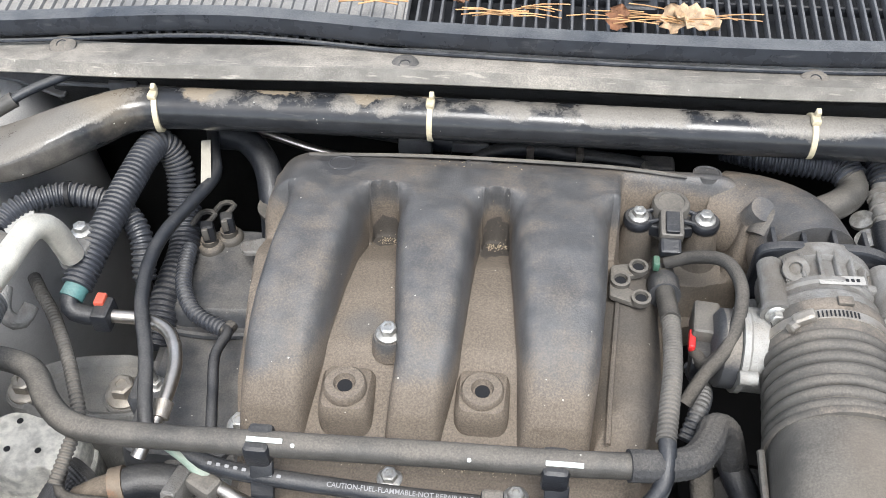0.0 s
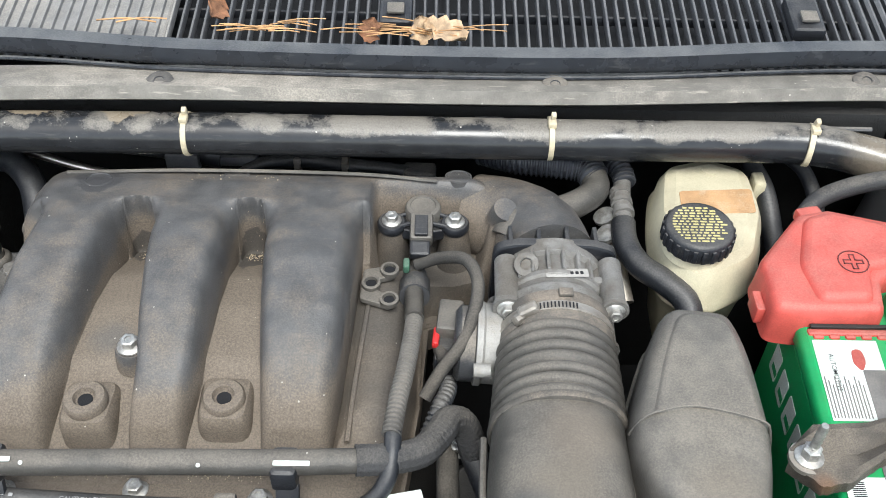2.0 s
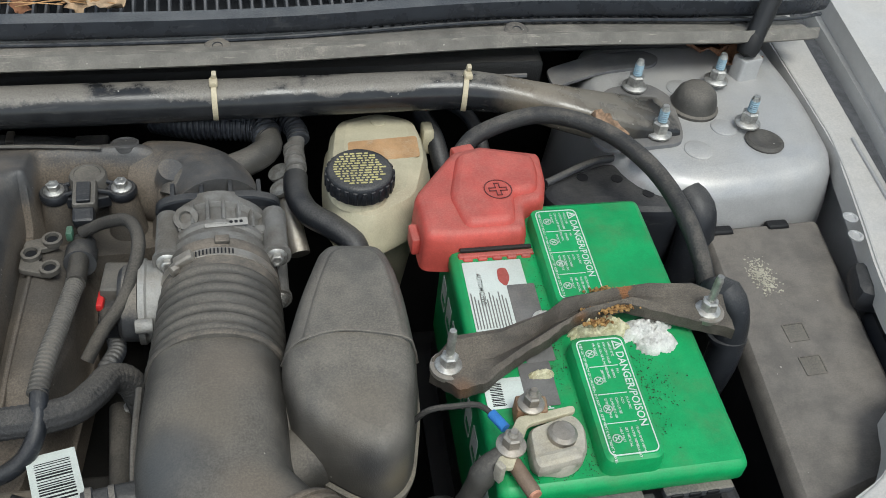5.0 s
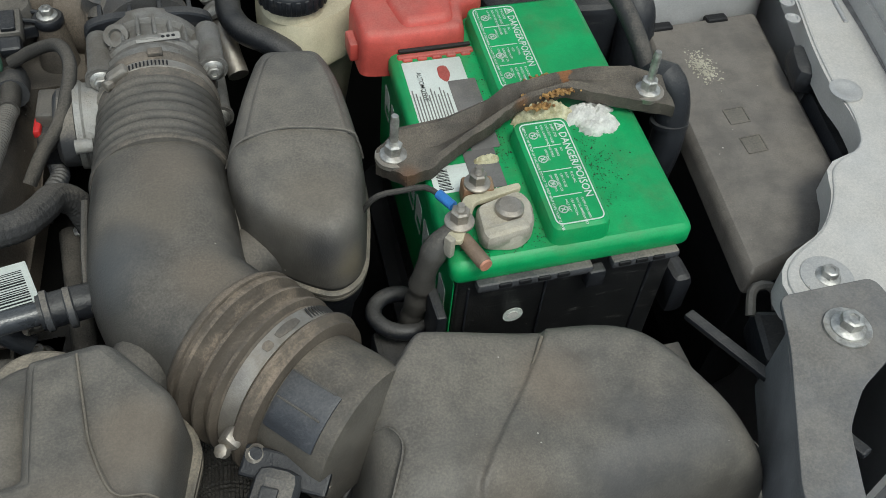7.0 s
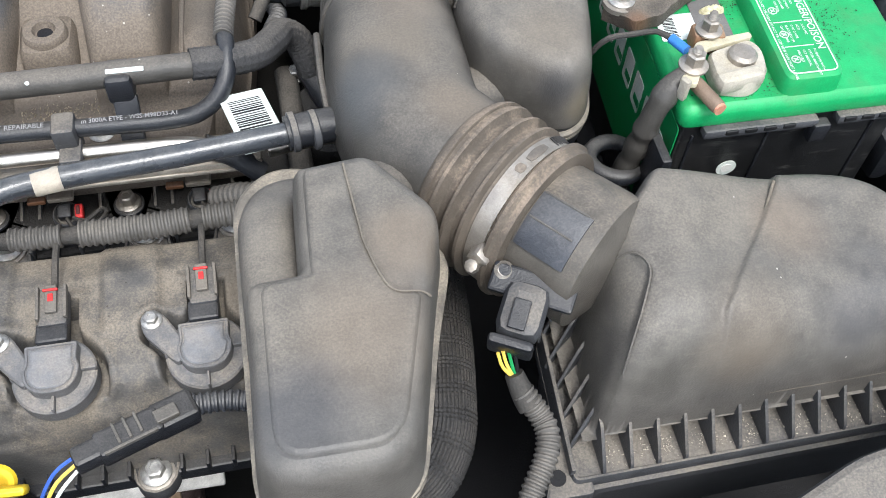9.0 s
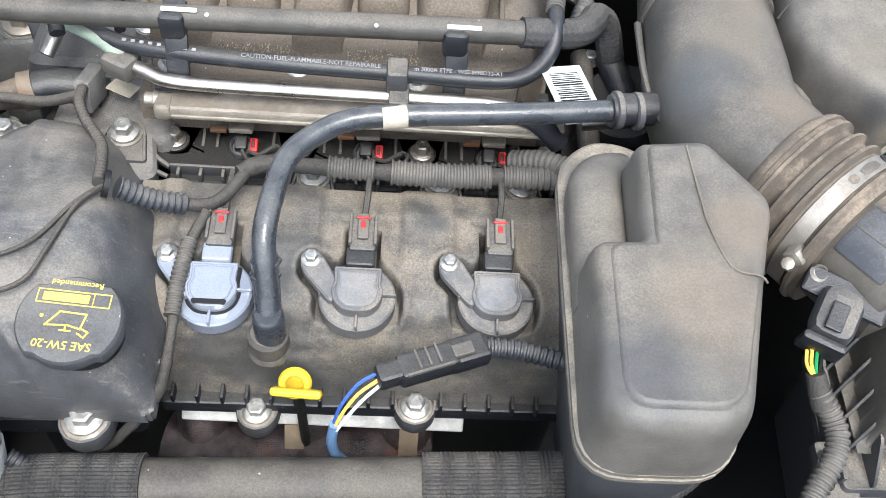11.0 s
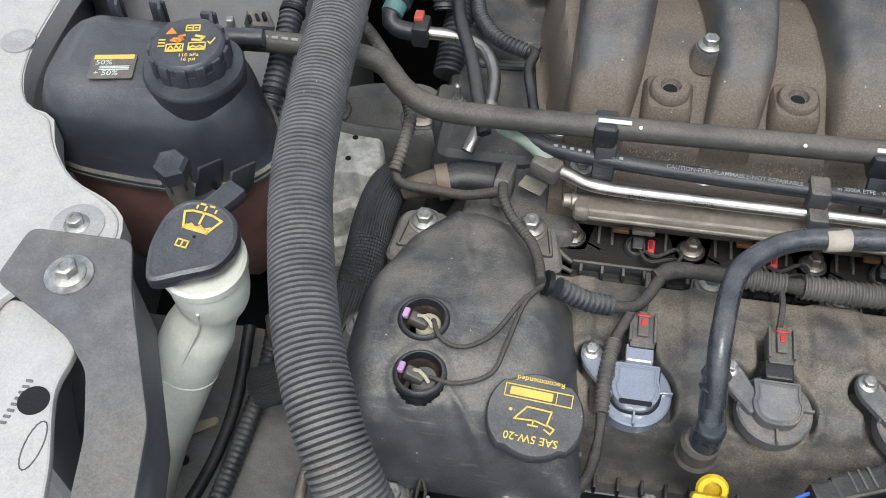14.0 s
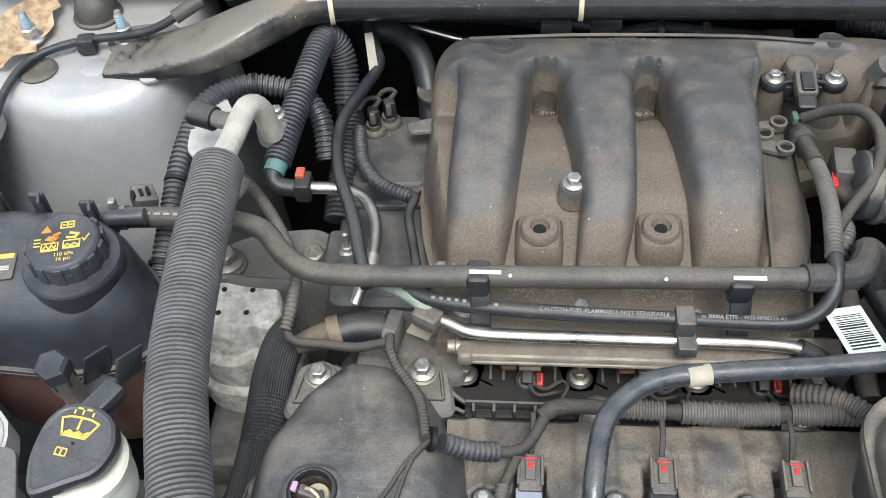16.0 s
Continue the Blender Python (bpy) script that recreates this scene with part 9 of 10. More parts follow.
part("sleeve", braided([(0.16, 0.1035, 0.807), (0.25, 0.106, 0.811), (0.31, 0.108, 0.819), (0.348, 0.120, 0.826), (0.370, 0.148, 0.833), (0.379, 0.19, 0.839), (0.387, 0.25, 0.839), (0.392, 0.31, 0.826)], 0.0245, 48, 0.007, 144), BRAID, rh, "woven sleeve")

# ---- radiator support ----
for s in (1, -1):
    f = (lambda p: p) if s > 0 else mirror
    rs = thing("radiator_support_bracket", "dark grey steel radiator support bracket bolted to the wing flange", "bracket", (f((0.78, 0.1))[0], 0.1, 1.0), group="radiator support brackets")
    part("plate", slab([f(p) for p in [(0.783, 0.212), (0.860, 0.212), (0.866, 0.165), (0.80, 0.130), (0.775, 0.105), (0.758, 0.060), (0.74, -0.04), (0.70, -0.04), (0.722, 0.075), (0.768, 0.17)]], 1.008, 1.012, 0.008, 0.001), PAINT_DARK, rs)
    part("edge_wall", slab([f(p) for p in [(0.774, 0.185), (0.778, 0.185), (0.735, 0.085), (0.713, -0.005), (0.708, -0.005), (0.728, 0.085)]], 0.94, 1.009, 0.002, 0.0005), PAINT_DARK, rs)
    part("washer", lathe([(0.017, 0), (0.017, 0.002), (0, 0.0025)], (*f((0.815, 0.175)), 1.0122)), STEEL, rs)
    bolt(rs, (*f((0.815, 0.175)), 1.014), s=0.0078)
bm = slab([(0.60, 0.005), (0.64, 0.045), (0.72, 0.045), (0.80, 0.02), (0.8, -0.2), (-0.4, -0.2), (-0.40, 0.0), (-0.33, 0.02), (-0.28, -0.05), (0.50, -0.06)], 0.93, 0.955, 0.012, 0.004)
tagged(part("radiator_shroud", bm, PAINT_DARK), "dark grey radiator top shroud", "radiator shroud", kind="structure")

# ---- frame rail and inner wing floor on the left ----
SHEET = mat("grey_primed_steel", (0.18, 0.182, 0.186), 0.5, 0.1, dust=0.5, dcol=(0.25, 0.22, 0.18), patch=20.0)
wf = thing("inner_wing_floor", "grey painted sheet metal floor beside the frame rail", "sheet metal", (-0.42, 0.2, 0.67))
part("plate", slab([(-0.60, -0.05), (-0.372, -0.05), (-0.368, 0.36), (-0.60, 0.36)], 0.662, 0.668, 0.01, 0.001), SHEET, wf)
for x, y, r in ((-0.413, 0.197, 0.0055), (-0.440, 0.15, 0.004), (-0.425, 0.275, 0.005)):
    part("hole", lathe([(r, 0), (r, 0.0008), (0, 0.0008)], (x, y, 0.668), n=16), BLACK, wf)
part("yellowed_tab", slab([(-0.425, 0.228), (-0.392, 0.246), (-0.388, 0.238), (-0.418, 0.219)], 0.674, 0.677, 0.005, 0.001), CREAM, wf, "yellowed plastic tab")
fl = thing("frame_rail", "grey painted steel frame rail with a pale seam edge", "frame rail", (-0.33, 0.18, 0.64))
rings = []
for y in (-0.08, 0.10, 0.34, 0.42):
    rings.append([(-0.368, y, 0.60), (-0.368, y, 0.668), (-0.362, y, 0.674), (-0.352, y, 0.668), (-0.285, y, 0.640), (-0.275, y, 0.625), (-0.275, y, 0.56)])
part("rail", loft(rings), SHEET, fl)
part("seam_edge", tube([(-0.364, -0.05, 0.675), (-0.365, 0.15, 0.675), (-0.364, 0.34, 0.675)], 0.0028, 8), PAINT_WHITE, fl)
part("scuff_mark", slab([(-0.322, 0.148), (-0.318, 0.146), (-0.315, 0.166), (-0.320, 0.168)], 0.6545, 0.6585, 0.001, 0.0005), STEEL_DULL, fl)
fw = thing("wing_wires", "black cables running down beside the frame rail", "wire", (-0.4, 0.2, 0.7))
part("cable", tube([(-0.375, 0.33, 0.72), (-0.372, 0.27, 0.70), (-0.374, 0.22, 0.69), (-0.385, 0.16, 0.685), (-0.41, 0.10, 0.68), (-0.44, 0.05, 0.68)], 0.0065, 10), RUBBER_CLEAN, fw)
part("cable", ribbed([(-0.352, 0.36, 0.72), (-0.350, 0.29, 0.70), (-0.356, 0.22, 0.69), (-0.362, 0.16, 0.685), (-0.372, 0.10, 0.68), (-0.38, 0.02, 0.68)], 0.010, 0.006, 0.001), LOOM, fw)
bp = thing("brake_pipe", "dull steel pipe bent down beside the frame rail", "pipe", (-0.3, 0.25, 0.7))
part("pipe", tube([(-0.352, 0.335, 0.735), (-0.338, 0.305, 0.735), (-0.315, 0.292, 0.735), (-0.27, 0.288, 0.735), (-0.24, 0.285, 0.73)], 0.006, 12), STEEL_DULL, bp)
part("pipe", tube([(-0.276, 0.205, 0.72), (-0.279, 0.17, 0.72), (-0.275, 0.13, 0.715), (-0.268, 0.08, 0.70)], 0.006, 12), STEEL_DULL, bp)
part("clip", box((-0.277, 0.21, 0.722), (0.022, 0.026, 0.018), 0.003, turn(0, 0, 10)), PLASTIC_CLEAN, bp)
# plug on the tank side and the clamp of its hose
tc2 = thing("tank_wiring_plug", "grey plastic wiring plug behind the coolant tank", "connector", (-0.388, 0.49, 0.97))
part("shell", box((-0.372, 0.500, 0.972), (0.022, 0.026, 0.018), 0.003, turn(0, 20, 30)), PLASTIC, tc2)
for q in range(3):
    part("slot", box((-0.378 + 0.006 * q, 0.495 + 0.003 * q, 0.982), (0.003, 0.010, 0.004), 0.0005, turn(0, 20, 30)), BLACK, tc2)
part("wire", tube([(-0.382, 0.490, 0.97), (-0.392, 0.480, 0.965), (-0.40, 0.470, 0.95)], 0.004, 8), TAPE, tc2)
hc = thing("spring_clamp", "pale steel spring clamp on the tank hose", "hose clamp", (-0.383, 0.463, 0.985))
part("band", tube([(-0.387, 0.463, 0.985), (-0.375, 0.4635, 0.985)], 0.0115, 18), STEEL, hc)
part("ear", box((-0.383, 0.464, 1.001), (0.007, 0.008, 0.014), 0.0015, turn(0, 0, 10)), STEEL, hc)
for k in range(4):
    part("stamped_bar", box((-0.352 + 0.009 * k, 0.4605, 0.9945), (0.006, 0.0028, 0.0006), 0.0002, turn(20)), HOSE_PRINT, hh)

# ---- lower end of the left wing flange ----
wl3 = thing("flange_end", "pale silver steel end of the wing flange with drain hole", "wing flange", (-0.42, 0.07, 0.99))
part("plate", slab([(-0.388, 0.128), (-0.393, 0.10), (-0.385, 0.075), (-0.374, 0.048), (-0.362, 0.0), (-0.36, -0.04), (-0.50, -0.04), (-0.50, 0.16), (-0.42, 0.16)], 0.990, 0.996, 0.012, 0.002), PAINT_WHITE, wl3)
part("hole", lathe([(0.0105, 0), (0.0105, 0.0006), (0, 0.0006)], (-0.402, 0.086, 0.9962), n=24), BLACK, wl3)
strokes("stamped_outline", [[(-0.389 + 0.006 * math.cos(k * math.pi / 10), 0.056 + 0.017 * math.sin(k * math.pi / 10)) for k in range(21)]], 0.0008, Matrix.Translation((0, 0, 0.9962)), PAINT_DARK, wl3)
for k in range(8):
    part("stamped_bar", box((-0.415 + 0.0006 * k, 0.068 + 0.0045 * k, 0.9963), (0.005, 0.0022, 0.0005), 0.0002), PAINT_DARK, wl3)

# ---- hoses at the back right ----
hb = thing("vent_hose", "black vent hose with corrugated sleeve behind the throttle body", "hose", (0.42, 0.71, 0.99))
part("sleeve", ribbed([(0.325, 0.775, 0.985), (0.36, 0.756, 0.990), (0.40, 0.748, 0.992), (0.425, 0.742, 0.992), (0.435, 0.728, 0.99)], 0.0155, 0.005, 0.0022, 20), LOOM, hb)
part("hose", tube([(0.433, 0.732, 0.99), (0.434, 0.715, 0.988), (0.418, 0.697, 0.988), (0.392, 0.680, 0.990), (0.368, 0.668, 0.992)], 0.0135, 18), RUBBER, hb)
part("band", tube([(0.375, 0.671, 0.992), (0.371, 0.669, 0.992)], 0.0145, 18), RUBBER_CLEAN, hb)
part("end_boot", tube([(0.371, 0.670, 0.992), (0.352, 0.658, 0.992), (0.345, 0.648, 0.985)], 0.0155, 16), RUBBER, hb)
al = thing("pressure_line", "black pressure hose with aluminium fitting beside the reservoir", "hose", (0.46, 0.66, 0.98))
part("sleeve", ribbed([(0.425, 0.775, 0.985), (0.448, 0.765, 0.988), (0.462, 0.745, 0.987), (0.465, 0.728, 0.984)], 0.0115, 0.005, 0.002, 18), LOOM, al)
part("fitting", tube([(0.463, 0.735, 0.984), (0.459, 0.705, 0.982), (0.457, 0.672, 0.98)], 0.0085, 16), ALU, al)
for y in (0.715, 0.702, 0.688):
    part("fitting_ring", lathe([(0.0085, -0.003), (0.0105, -0.003), (0.0105, 0.003), (0.0085, 0.003)], (0.4585, y, 0.982), (0, 1, 0), 18), ALU, al)
part("hose", tube([(0.457, 0.676, 0.98), (0.456, 0.650, 0.98), (0.465, 0.622, 0.98), (0.485, 0.603, 0.979), (0.502, 0.585, 0.974), (0.505, 0.566, 0.962), (0.498, 0.548, 0.94), (0.49, 0.535, 0.90)], 0.0118, 18), RUBBER_CLEAN, al)
part("valve_port", tube([(0.448, 0.68, 0.965), (0.45, 0.64, 0.955), (0.455, 0.61, 0.94)], 0.010, 14), STEEL_DULL, al)
for y in (0.692, 0.668):
    part("port_ear", lathe([(0.011, 0), (0.011, 0.004), (0, 0.005)], (0.443, y, 0.972), (-0.5, 0, 1), 16), STEEL, al)
solid("cowl_drain_hose", tube([(0.595, 0.765, 0.985), (0.606, 0.735, 0.975), (0.611, 0.70, 0.955), (0.614, 0.66, 0.93)], 0.010, 14), RUBBER_CLEAN, "black rubber hose behind the reservoir", "hose")
solid("rear_cable", tube([(0.63, 0.775, 0.99), (0.648, 0.75, 0.985), (0.655, 0.715, 0.97), (0.65, 0.68, 0.95)], 0.0075, 12), RUBBER_CLEAN, "black cable dropping behind the strut brace", "cable")
bh3 = thing("rear_hose", "black rubber hose behind the intake plenum with clips", "hose", (0.18, 0.77, 0.96))
part("hose", tube([(0.06, 0.755, 0.93), (0.09, 0.766, 0.962), (0.132, 0.774, 0.968), (0.182, 0.770, 0.966), (0.232, 0.766, 0.964), (0.27, 0.762, 0.96)], 0.008, 12), RUBBER_CLEAN, bh3)
for x, y in ((0.137, 0.774), (0.186, 0.770)):
    part("clip", box((x, y, 0.966), (0.008, 0.017, 0.018), 0.002), STEEL_DULL, bh3)
part("end_block", box((0.262, 0.763, 0.962), (0.034, 0.022, 0.016), 0.004), PLASTIC, bh3)
solid("brake_line", tube([(-0.175, 0.775, 0.955), (-0.17, 0.785, 0.962), (-0.14, 0.784, 0.962), (-0.093, 0.772, 0.957), (-0.05, 0.764, 0.952), (0.0, 0.762, 0.94)], 0.0045, 12), CHROME, "bright steel line behind the manifold", "metal line")
hh2 = thing("rear_heater_hose", "black heater hose with pale sleeve under the cowl", "hose", (-0.1, 0.77, 0.97))
part("hose", tube([(-0.215, 0.775, 0.985), (-0.16, 0.782, 0.988), (-0.08, 0.783, 0.985), (0.0, 0.78, 0.978), (0.06, 0.775, 0.97)], 0.0125, 14), RUBBER_CLEAN, hh2)
part("sleeve", tube([(-0.165, 0.782, 0.988), (-0.12, 0.783, 0.987)], 0.0145, 14), TAPE, hh2)
solid("plenum_hose", tube([(-0.185, 0.772, 0.965), (-0.155, 0.768, 0.965), (-0.130, 0.745, 0.955), (-0.118, 0.712, 0.935), (-0.112, 0.68, 0.90)], 0.0135, 14), RUBBER_CLEAN, "black rubber hose beside the intake plenum", "hose")
rb = thing("rear_bracket", "grey metal brackets behind the plenum under the brace", "bracket", (0.02, 0.77, 0.97))
part("plate", box((0.022, 0.772, 0.972), (0.034, 0.026, 0.022), 0.003), PAINT_DARK, rb)
part("plate", box((0.07, 0.778, 0.968), (0.05, 0.02, 0.012), 0.003), PAINT_DARK, rb)

# ---- firewall insulation and cowl underside fasteners ----
for x in (-0.195, 0.62):
    part_w = solid("retaining_washer", lathe([(0.014, 0), (0.014, 0.002), (0.006, 0.004), (0, 0.004)], (x, 0.775, 1.012), (0, -0.8, 0.5), 20), STEEL, "steel retaining washer on the bulkhead", "washer")
cg = thing("cowl_gutter", "dark steel gutter below the cowl strip", "gutter", (0.19, 0.80, 1.0))
part("channel", box((0.19, 0.80, 1.015), (1.08, 0.05, 0.05), 0.01), GRIME_SHADE, cg)
part("seam", tube([(-0.34, 0.7735, 1.022), (0.72, 0.7735, 1.022)], 0.0025, 8, 0.05), PAINT_DARK, cg)
for x in (-0.27, 0.11, 0.33, 0.56):
    part("weld_tab", box((x, 0.772, 1.016), (0.03, 0.006, 0.026), 0.002), PAINT_DARK, cg)

# ---- hidden units between throttle and fuel rail ----
wp = thing("coolant_pipe_unit", "grimy pump housing with pipes under the throttle body", "pump housing", (0.31, 0.45, 0.85))
part("housing", lathe([(0.04, 0), (0.042, 0.03), (0.036, 0.04), (0, 0.042)], (0.335, 0.44, 0.86), (-0.2, -0.3, 1), 24), GRIME_SHADE, wp)
part("pipe", tube([(0.292, 0.48, 0.90), (0.293, 0.44, 0.895), (0.294, 0.40, 0.89), (0.296, 0.36, 0.88)], 0.010, 14), TAPE, wp)
part("hose_end", tube([(0.312, 0.468, 0.915), (0.322, 0.446, 0.905), (0.33, 0.43, 0.895)], 0.012, 14), RUBBER_CLEAN, wp)
part("steel_stub", tube([(0.27, 0.345, 0.955), (0.30, 0.350, 0.955), (0.325, 0.352, 0.955)], 0.006, 12), CHROME, wp)
bolt(wp, (0.30, 0.475, 0.90), s=0.006)
solid("lower_loom", ribbed([(0.225, 0.350, 0.90), (0.25, 0.338, 0.915), (0.272, 0.322, 0.92), (0.29, 0.30, 0.915)], 0.0095, 0.005, 0.0014), LOOM_GREY, "grey corrugated wiring sleeve under the breather hose", "wiring sleeve")
solid("throttle_loom", ribbed([(0.286, 0.545, 0.93), (0.292, 0.515, 0.935), (0.285, 0.49, 0.94), (0.276, 0.47, 0.93)], 0.008, 0.005, 0.0012), LOOM, "black corrugated sleeve below the throttle motor", "wiring sleeve")

# ---- battery stickers and case details ----
SLATE = mat("grey_sticker", (0.13, 0.125, 0.12), 0.6, dust=0.5, dcol=DUST, settle=0.1)
bs = thing("battery_label", "worn white and grey battery label on the green lid", "label", bl(0.04, 0.2, BZ))
BZT = BZ + 0.0003


def patch(name, u0, v0, u1, v1, m, parent, z=BZT, label=""):
    return part(name, slab([(u0, v0), (u1, v0), (u1, v1), (u0, v1)], z, z + 0.0003, 0.0008, 0.0001, 1, m=BAT), m, parent, label)


patch("white_panel", 0.008, 0.148, 0.060, 0.226, WHITE, bs)
patch("grey_panel", 0.042, 0.112, 0.066, 0.196, SLATE, bs, BZT + 0.0003)
patch("white_panel", 0.004, 0.072, 0.042, 0.100, WHITE, bs)
patch("grey_panel", 0.034, 0.070, 0.060, 0.112, SLATE, bs, BZT + 0.0003)
rm = lambda u, v, dz=0.0008: BAT @ Matrix.Translation((u, v, BZ + dz)) @ turn(0, 0, -90)
lettering("MT-65", 0.0095, rm(0.055, 0.188), WHITE, bs)
lettering("CCA 675 | CA 845", 0.004, rm(0.049, 0.190), WHITE, bs)
lettering("AUTOMOTIVE", 0.0058, rm(0.018, 0.212, 0.0006), BLACK, bs)
lettering("24-MONTH", 0.0088, rm(0.048, 0.111), WHITE, bs)
lettering("FREE REPLACEMENT", 0.0028, rm(0.040, 0.109), WHITE, bs)
for k in range(12):
    w_ = 0.004 * (k % 3)
    patch("print_bar", 0.0095 + 0.0026 * k, 0.150, 0.0105 + 0.0026 * k, 0.190 - w_, SLATE, bs, BZT + 0.0003)
EMB = mat("red_emblem", (0.35, 0.05, 0.04), 0.6, dust=0.3, dcol=DUST)
part("emblem", prism([(0.036, 0.202), (0.042, 0.194), (0.047, 0.205), (0.045, 0.217), (0.037, 0.216)], [(0, BZT + 0.0002), (0, BZT + 0.0006), (0.0004, BZT + 0.0007)], 0.004, 3, m=BAT), EMB, bs, "dark red emblem shape")
for k in range(14):
    patch("barcode_bar", 0.008, 0.0745 + 0.0016 * k, 0.018, 0.0745 + 0.0016 * k + (0.0006 if k % 3 else 0.001), BLACK, bs, BZT + 0.0003)
# case side and front
part("side_sticker", slab([(0.0, 0.0), (0.28, 0.0), (0.28, 0.12), (0.0, 0.12)], 0.0, 0.001, 0.004, 0.0003, m=BAT @ Matrix.Translation((0.0055, 0.288, 0.865)) @ turn(90, 0, -90)), GREEN, bat, "green side sticker")
sm2 = BAT @ Matrix.Translation((0.0044, 0.288, 0.925)) @ turn(90, 0, -90)
for k in range(9):
    part("side_letter_bar", slab([(0.02 + 0.028 * k, 0.0), (0.040 + 0.028 * k, 0.0), (0.040 + 0.028 * k, 0.032), (0.02 + 0.028 * k, 0.032)], 0, 0.0006, 0.003, 0.0002, m=sm2), WHITE, bat)
    part("side_letter_bar", slab([(0.026 + 0.028 * k, 0.006), (0.040 + 0.028 * k, 0.006), (0.040 + 0.028 * k, 0.013), (0.026 + 0.028 * k, 0.013)], 0.0006, 0.0008, 0.001, 0.0002, m=sm2), GREEN, bat)
fm = Matrix.Translation(bl(0.0, 0.005, 0.0)) @ turn(90, 0, 0)
part("date_sticker", lathe([(0.0082, 0), (0.0082, 0.0006), (0.0, 0.0006)], bl(0.056, 0.0055, 0.936), (0, -1, 0), 24), WHITE, bat, "round white date sticker")
part("date_core", lathe([(0.0045, 0), (0.0045, 0.0003), (0.0, 0.0003)], bl(0.056, 0.0049, 0.936), (0, -1, 0), 20), mat("pale_core", (0.6, 0.6, 0.57), 0.6), bat)
part("ledge", box(bl(0.064, -0.001, 0.990), (0.09, 0.010, 0.008), 0.002), PLASTIC, bat)
part("ledge", box(bl(0.152, -0.001, 0.990), (0.055, 0.010, 0.008), 0.002), PLASTIC, bat)
for u in (0.040, 0.055, 0.070, 0.085, 0.134, 0.148, 0.162):
    part("ledge_slot", box(bl(u, -0.003, 0.9915), (0.010, 0.008, 0.004), 0.001), BLACK, bat)
part("hook", box(bl(0.112, -0.004, 0.981), (0.014, 0.010, 0.018), 0.002), PLASTIC_CLEAN, bat)
for u in (0.016, 0.078, 0.165):
    part("case_rib", box(bl(u, 0.006, 0.93), (0.002, 0.004, 0.10), 0.0008), PLASTIC_CLEAN, bat)

# ---- underside clutter beside the battery ----
gb = thing("ground_bracket", "black cable eyelet and bracket beside the battery", "bracket", (0.53, 0.30, 0.85))
part("hook", tube([(0.550, 0.298, 0.935), (0.536, 0.292, 0.936), (0.520, 0.300, 0.936), (0.514, 0.314, 0.936), (0.522, 0.327, 0.936), (0.538, 0.330, 0.936), (0.552, 0.326, 0.93)], 0.0065, 12), RUBBER_CLEAN, gb)
part("block", box((0.528, 0.292, 0.895), (0.034, 0.04, 0.05), 0.006), PLASTIC_CLEAN, gb)
part("post", box((0.553, 0.283, 0.90), (0.008, 0.03, 0.16), 0.002), PLASTIC_CLEAN, gb)
rod = thing("support_rod", "black steel support strip beside the air box", "bracket", (0.78, 0.2, 0.9))
part("strip", box((0.775, 0.175, 0.962), (0.010, 0.16, 0.006), 0.002, turn(-6, 0, 22)), PLASTIC_CLEAN, rod)
lt = thing("lamp_bracket", "black plastic headlamp latch bracket beside the air box", "bracket", (0.81, 0.24, 0.92))
part("body", box((0.812, 0.215, 0.935), (0.04, 0.05, 0.03), 0.006, turn(0, 0, -15)), PLASTIC_CLEAN, lt)
part("loop", tube([(0.792, 0.235, 0.955), (0.800, 0.252, 0.965), (0.816, 0.25, 0.965), (0.815, 0.235, 0.955)], 0.004, 8), PLASTIC_GREY, lt)
part("tip", box((0.768, 0.305, 0.915), (0.018, 0.03, 0.045), 0.006), PLASTIC_CLEAN, lt)
wt = thing("wing_clip_panel", "black plastic panel with clips along the inner wing", "wing panel", (0.95, 0.40, 0.9))
part("panel", skin([([(0.925, 0.30), (0.955, 0.32), (0.985, 0.47), (0.955, 0.46)], 0.01, 0, 0.86), ([(0.935, 0.30), (0.965, 0.32), (0.985, 0.47), (0.965, 0.46)], 0.01, 0, 0.955), ([(0.935, 0.30), (0.965, 0.32), (0.985, 0.47), (0.965, 0.46)], 0.01, 0.004, 0.965)], 4), PLASTIC_CLEAN, wt)
part("lobe", box((0.972, 0.475, 0.975), (0.035, 0.05, 0.03), 0.012, turn(0, 0, -20)), PLASTIC_CLEAN, wt)

# ---- radiator shroud fittings at the front ----
sf = thing("shroud_mount", "dusty brown plastic shroud corner with round cap and bolt", "shroud mount", (0.70, 0.03, 0.93))
part("plate", slab([(0.50, 0.0), (0.60, 0.038), (0.66, 0.046), (0.672, 0.06), (0.72, 0.062), (0.735, -0.06), (0.52, -0.06)], 0.945, 0.968, 0.014, 0.006), PLASTIC, sf)
part("cap", lathe([(0.018, 0), (0.018, 0.002), (0.016, 0.003), (0, 0.003)], (0.705, 0.035, 0.968), n=28), PLASTIC_GREY, sf)
part("washer", lathe([(0.017, 0), (0.017, 0.002), (0, 0.0025)], (0.648, 0.018, 0.968), n=24), STEEL, sf)
bolt(sf, (0.648, 0.018, 0.970), s=0.007)

# ---- dry leaves and pine needles ----
LEAF = mat("dry_brown_leaf", (0.20, 0.095, 0.05), 0.8, var=0.5, scale=90, grain=0.5)
PALE_LEAF = mat("dry_tan_leaf", (0.42, 0.30, 0.19), 0.8, var=0.4, scale=90, grain=0.5)


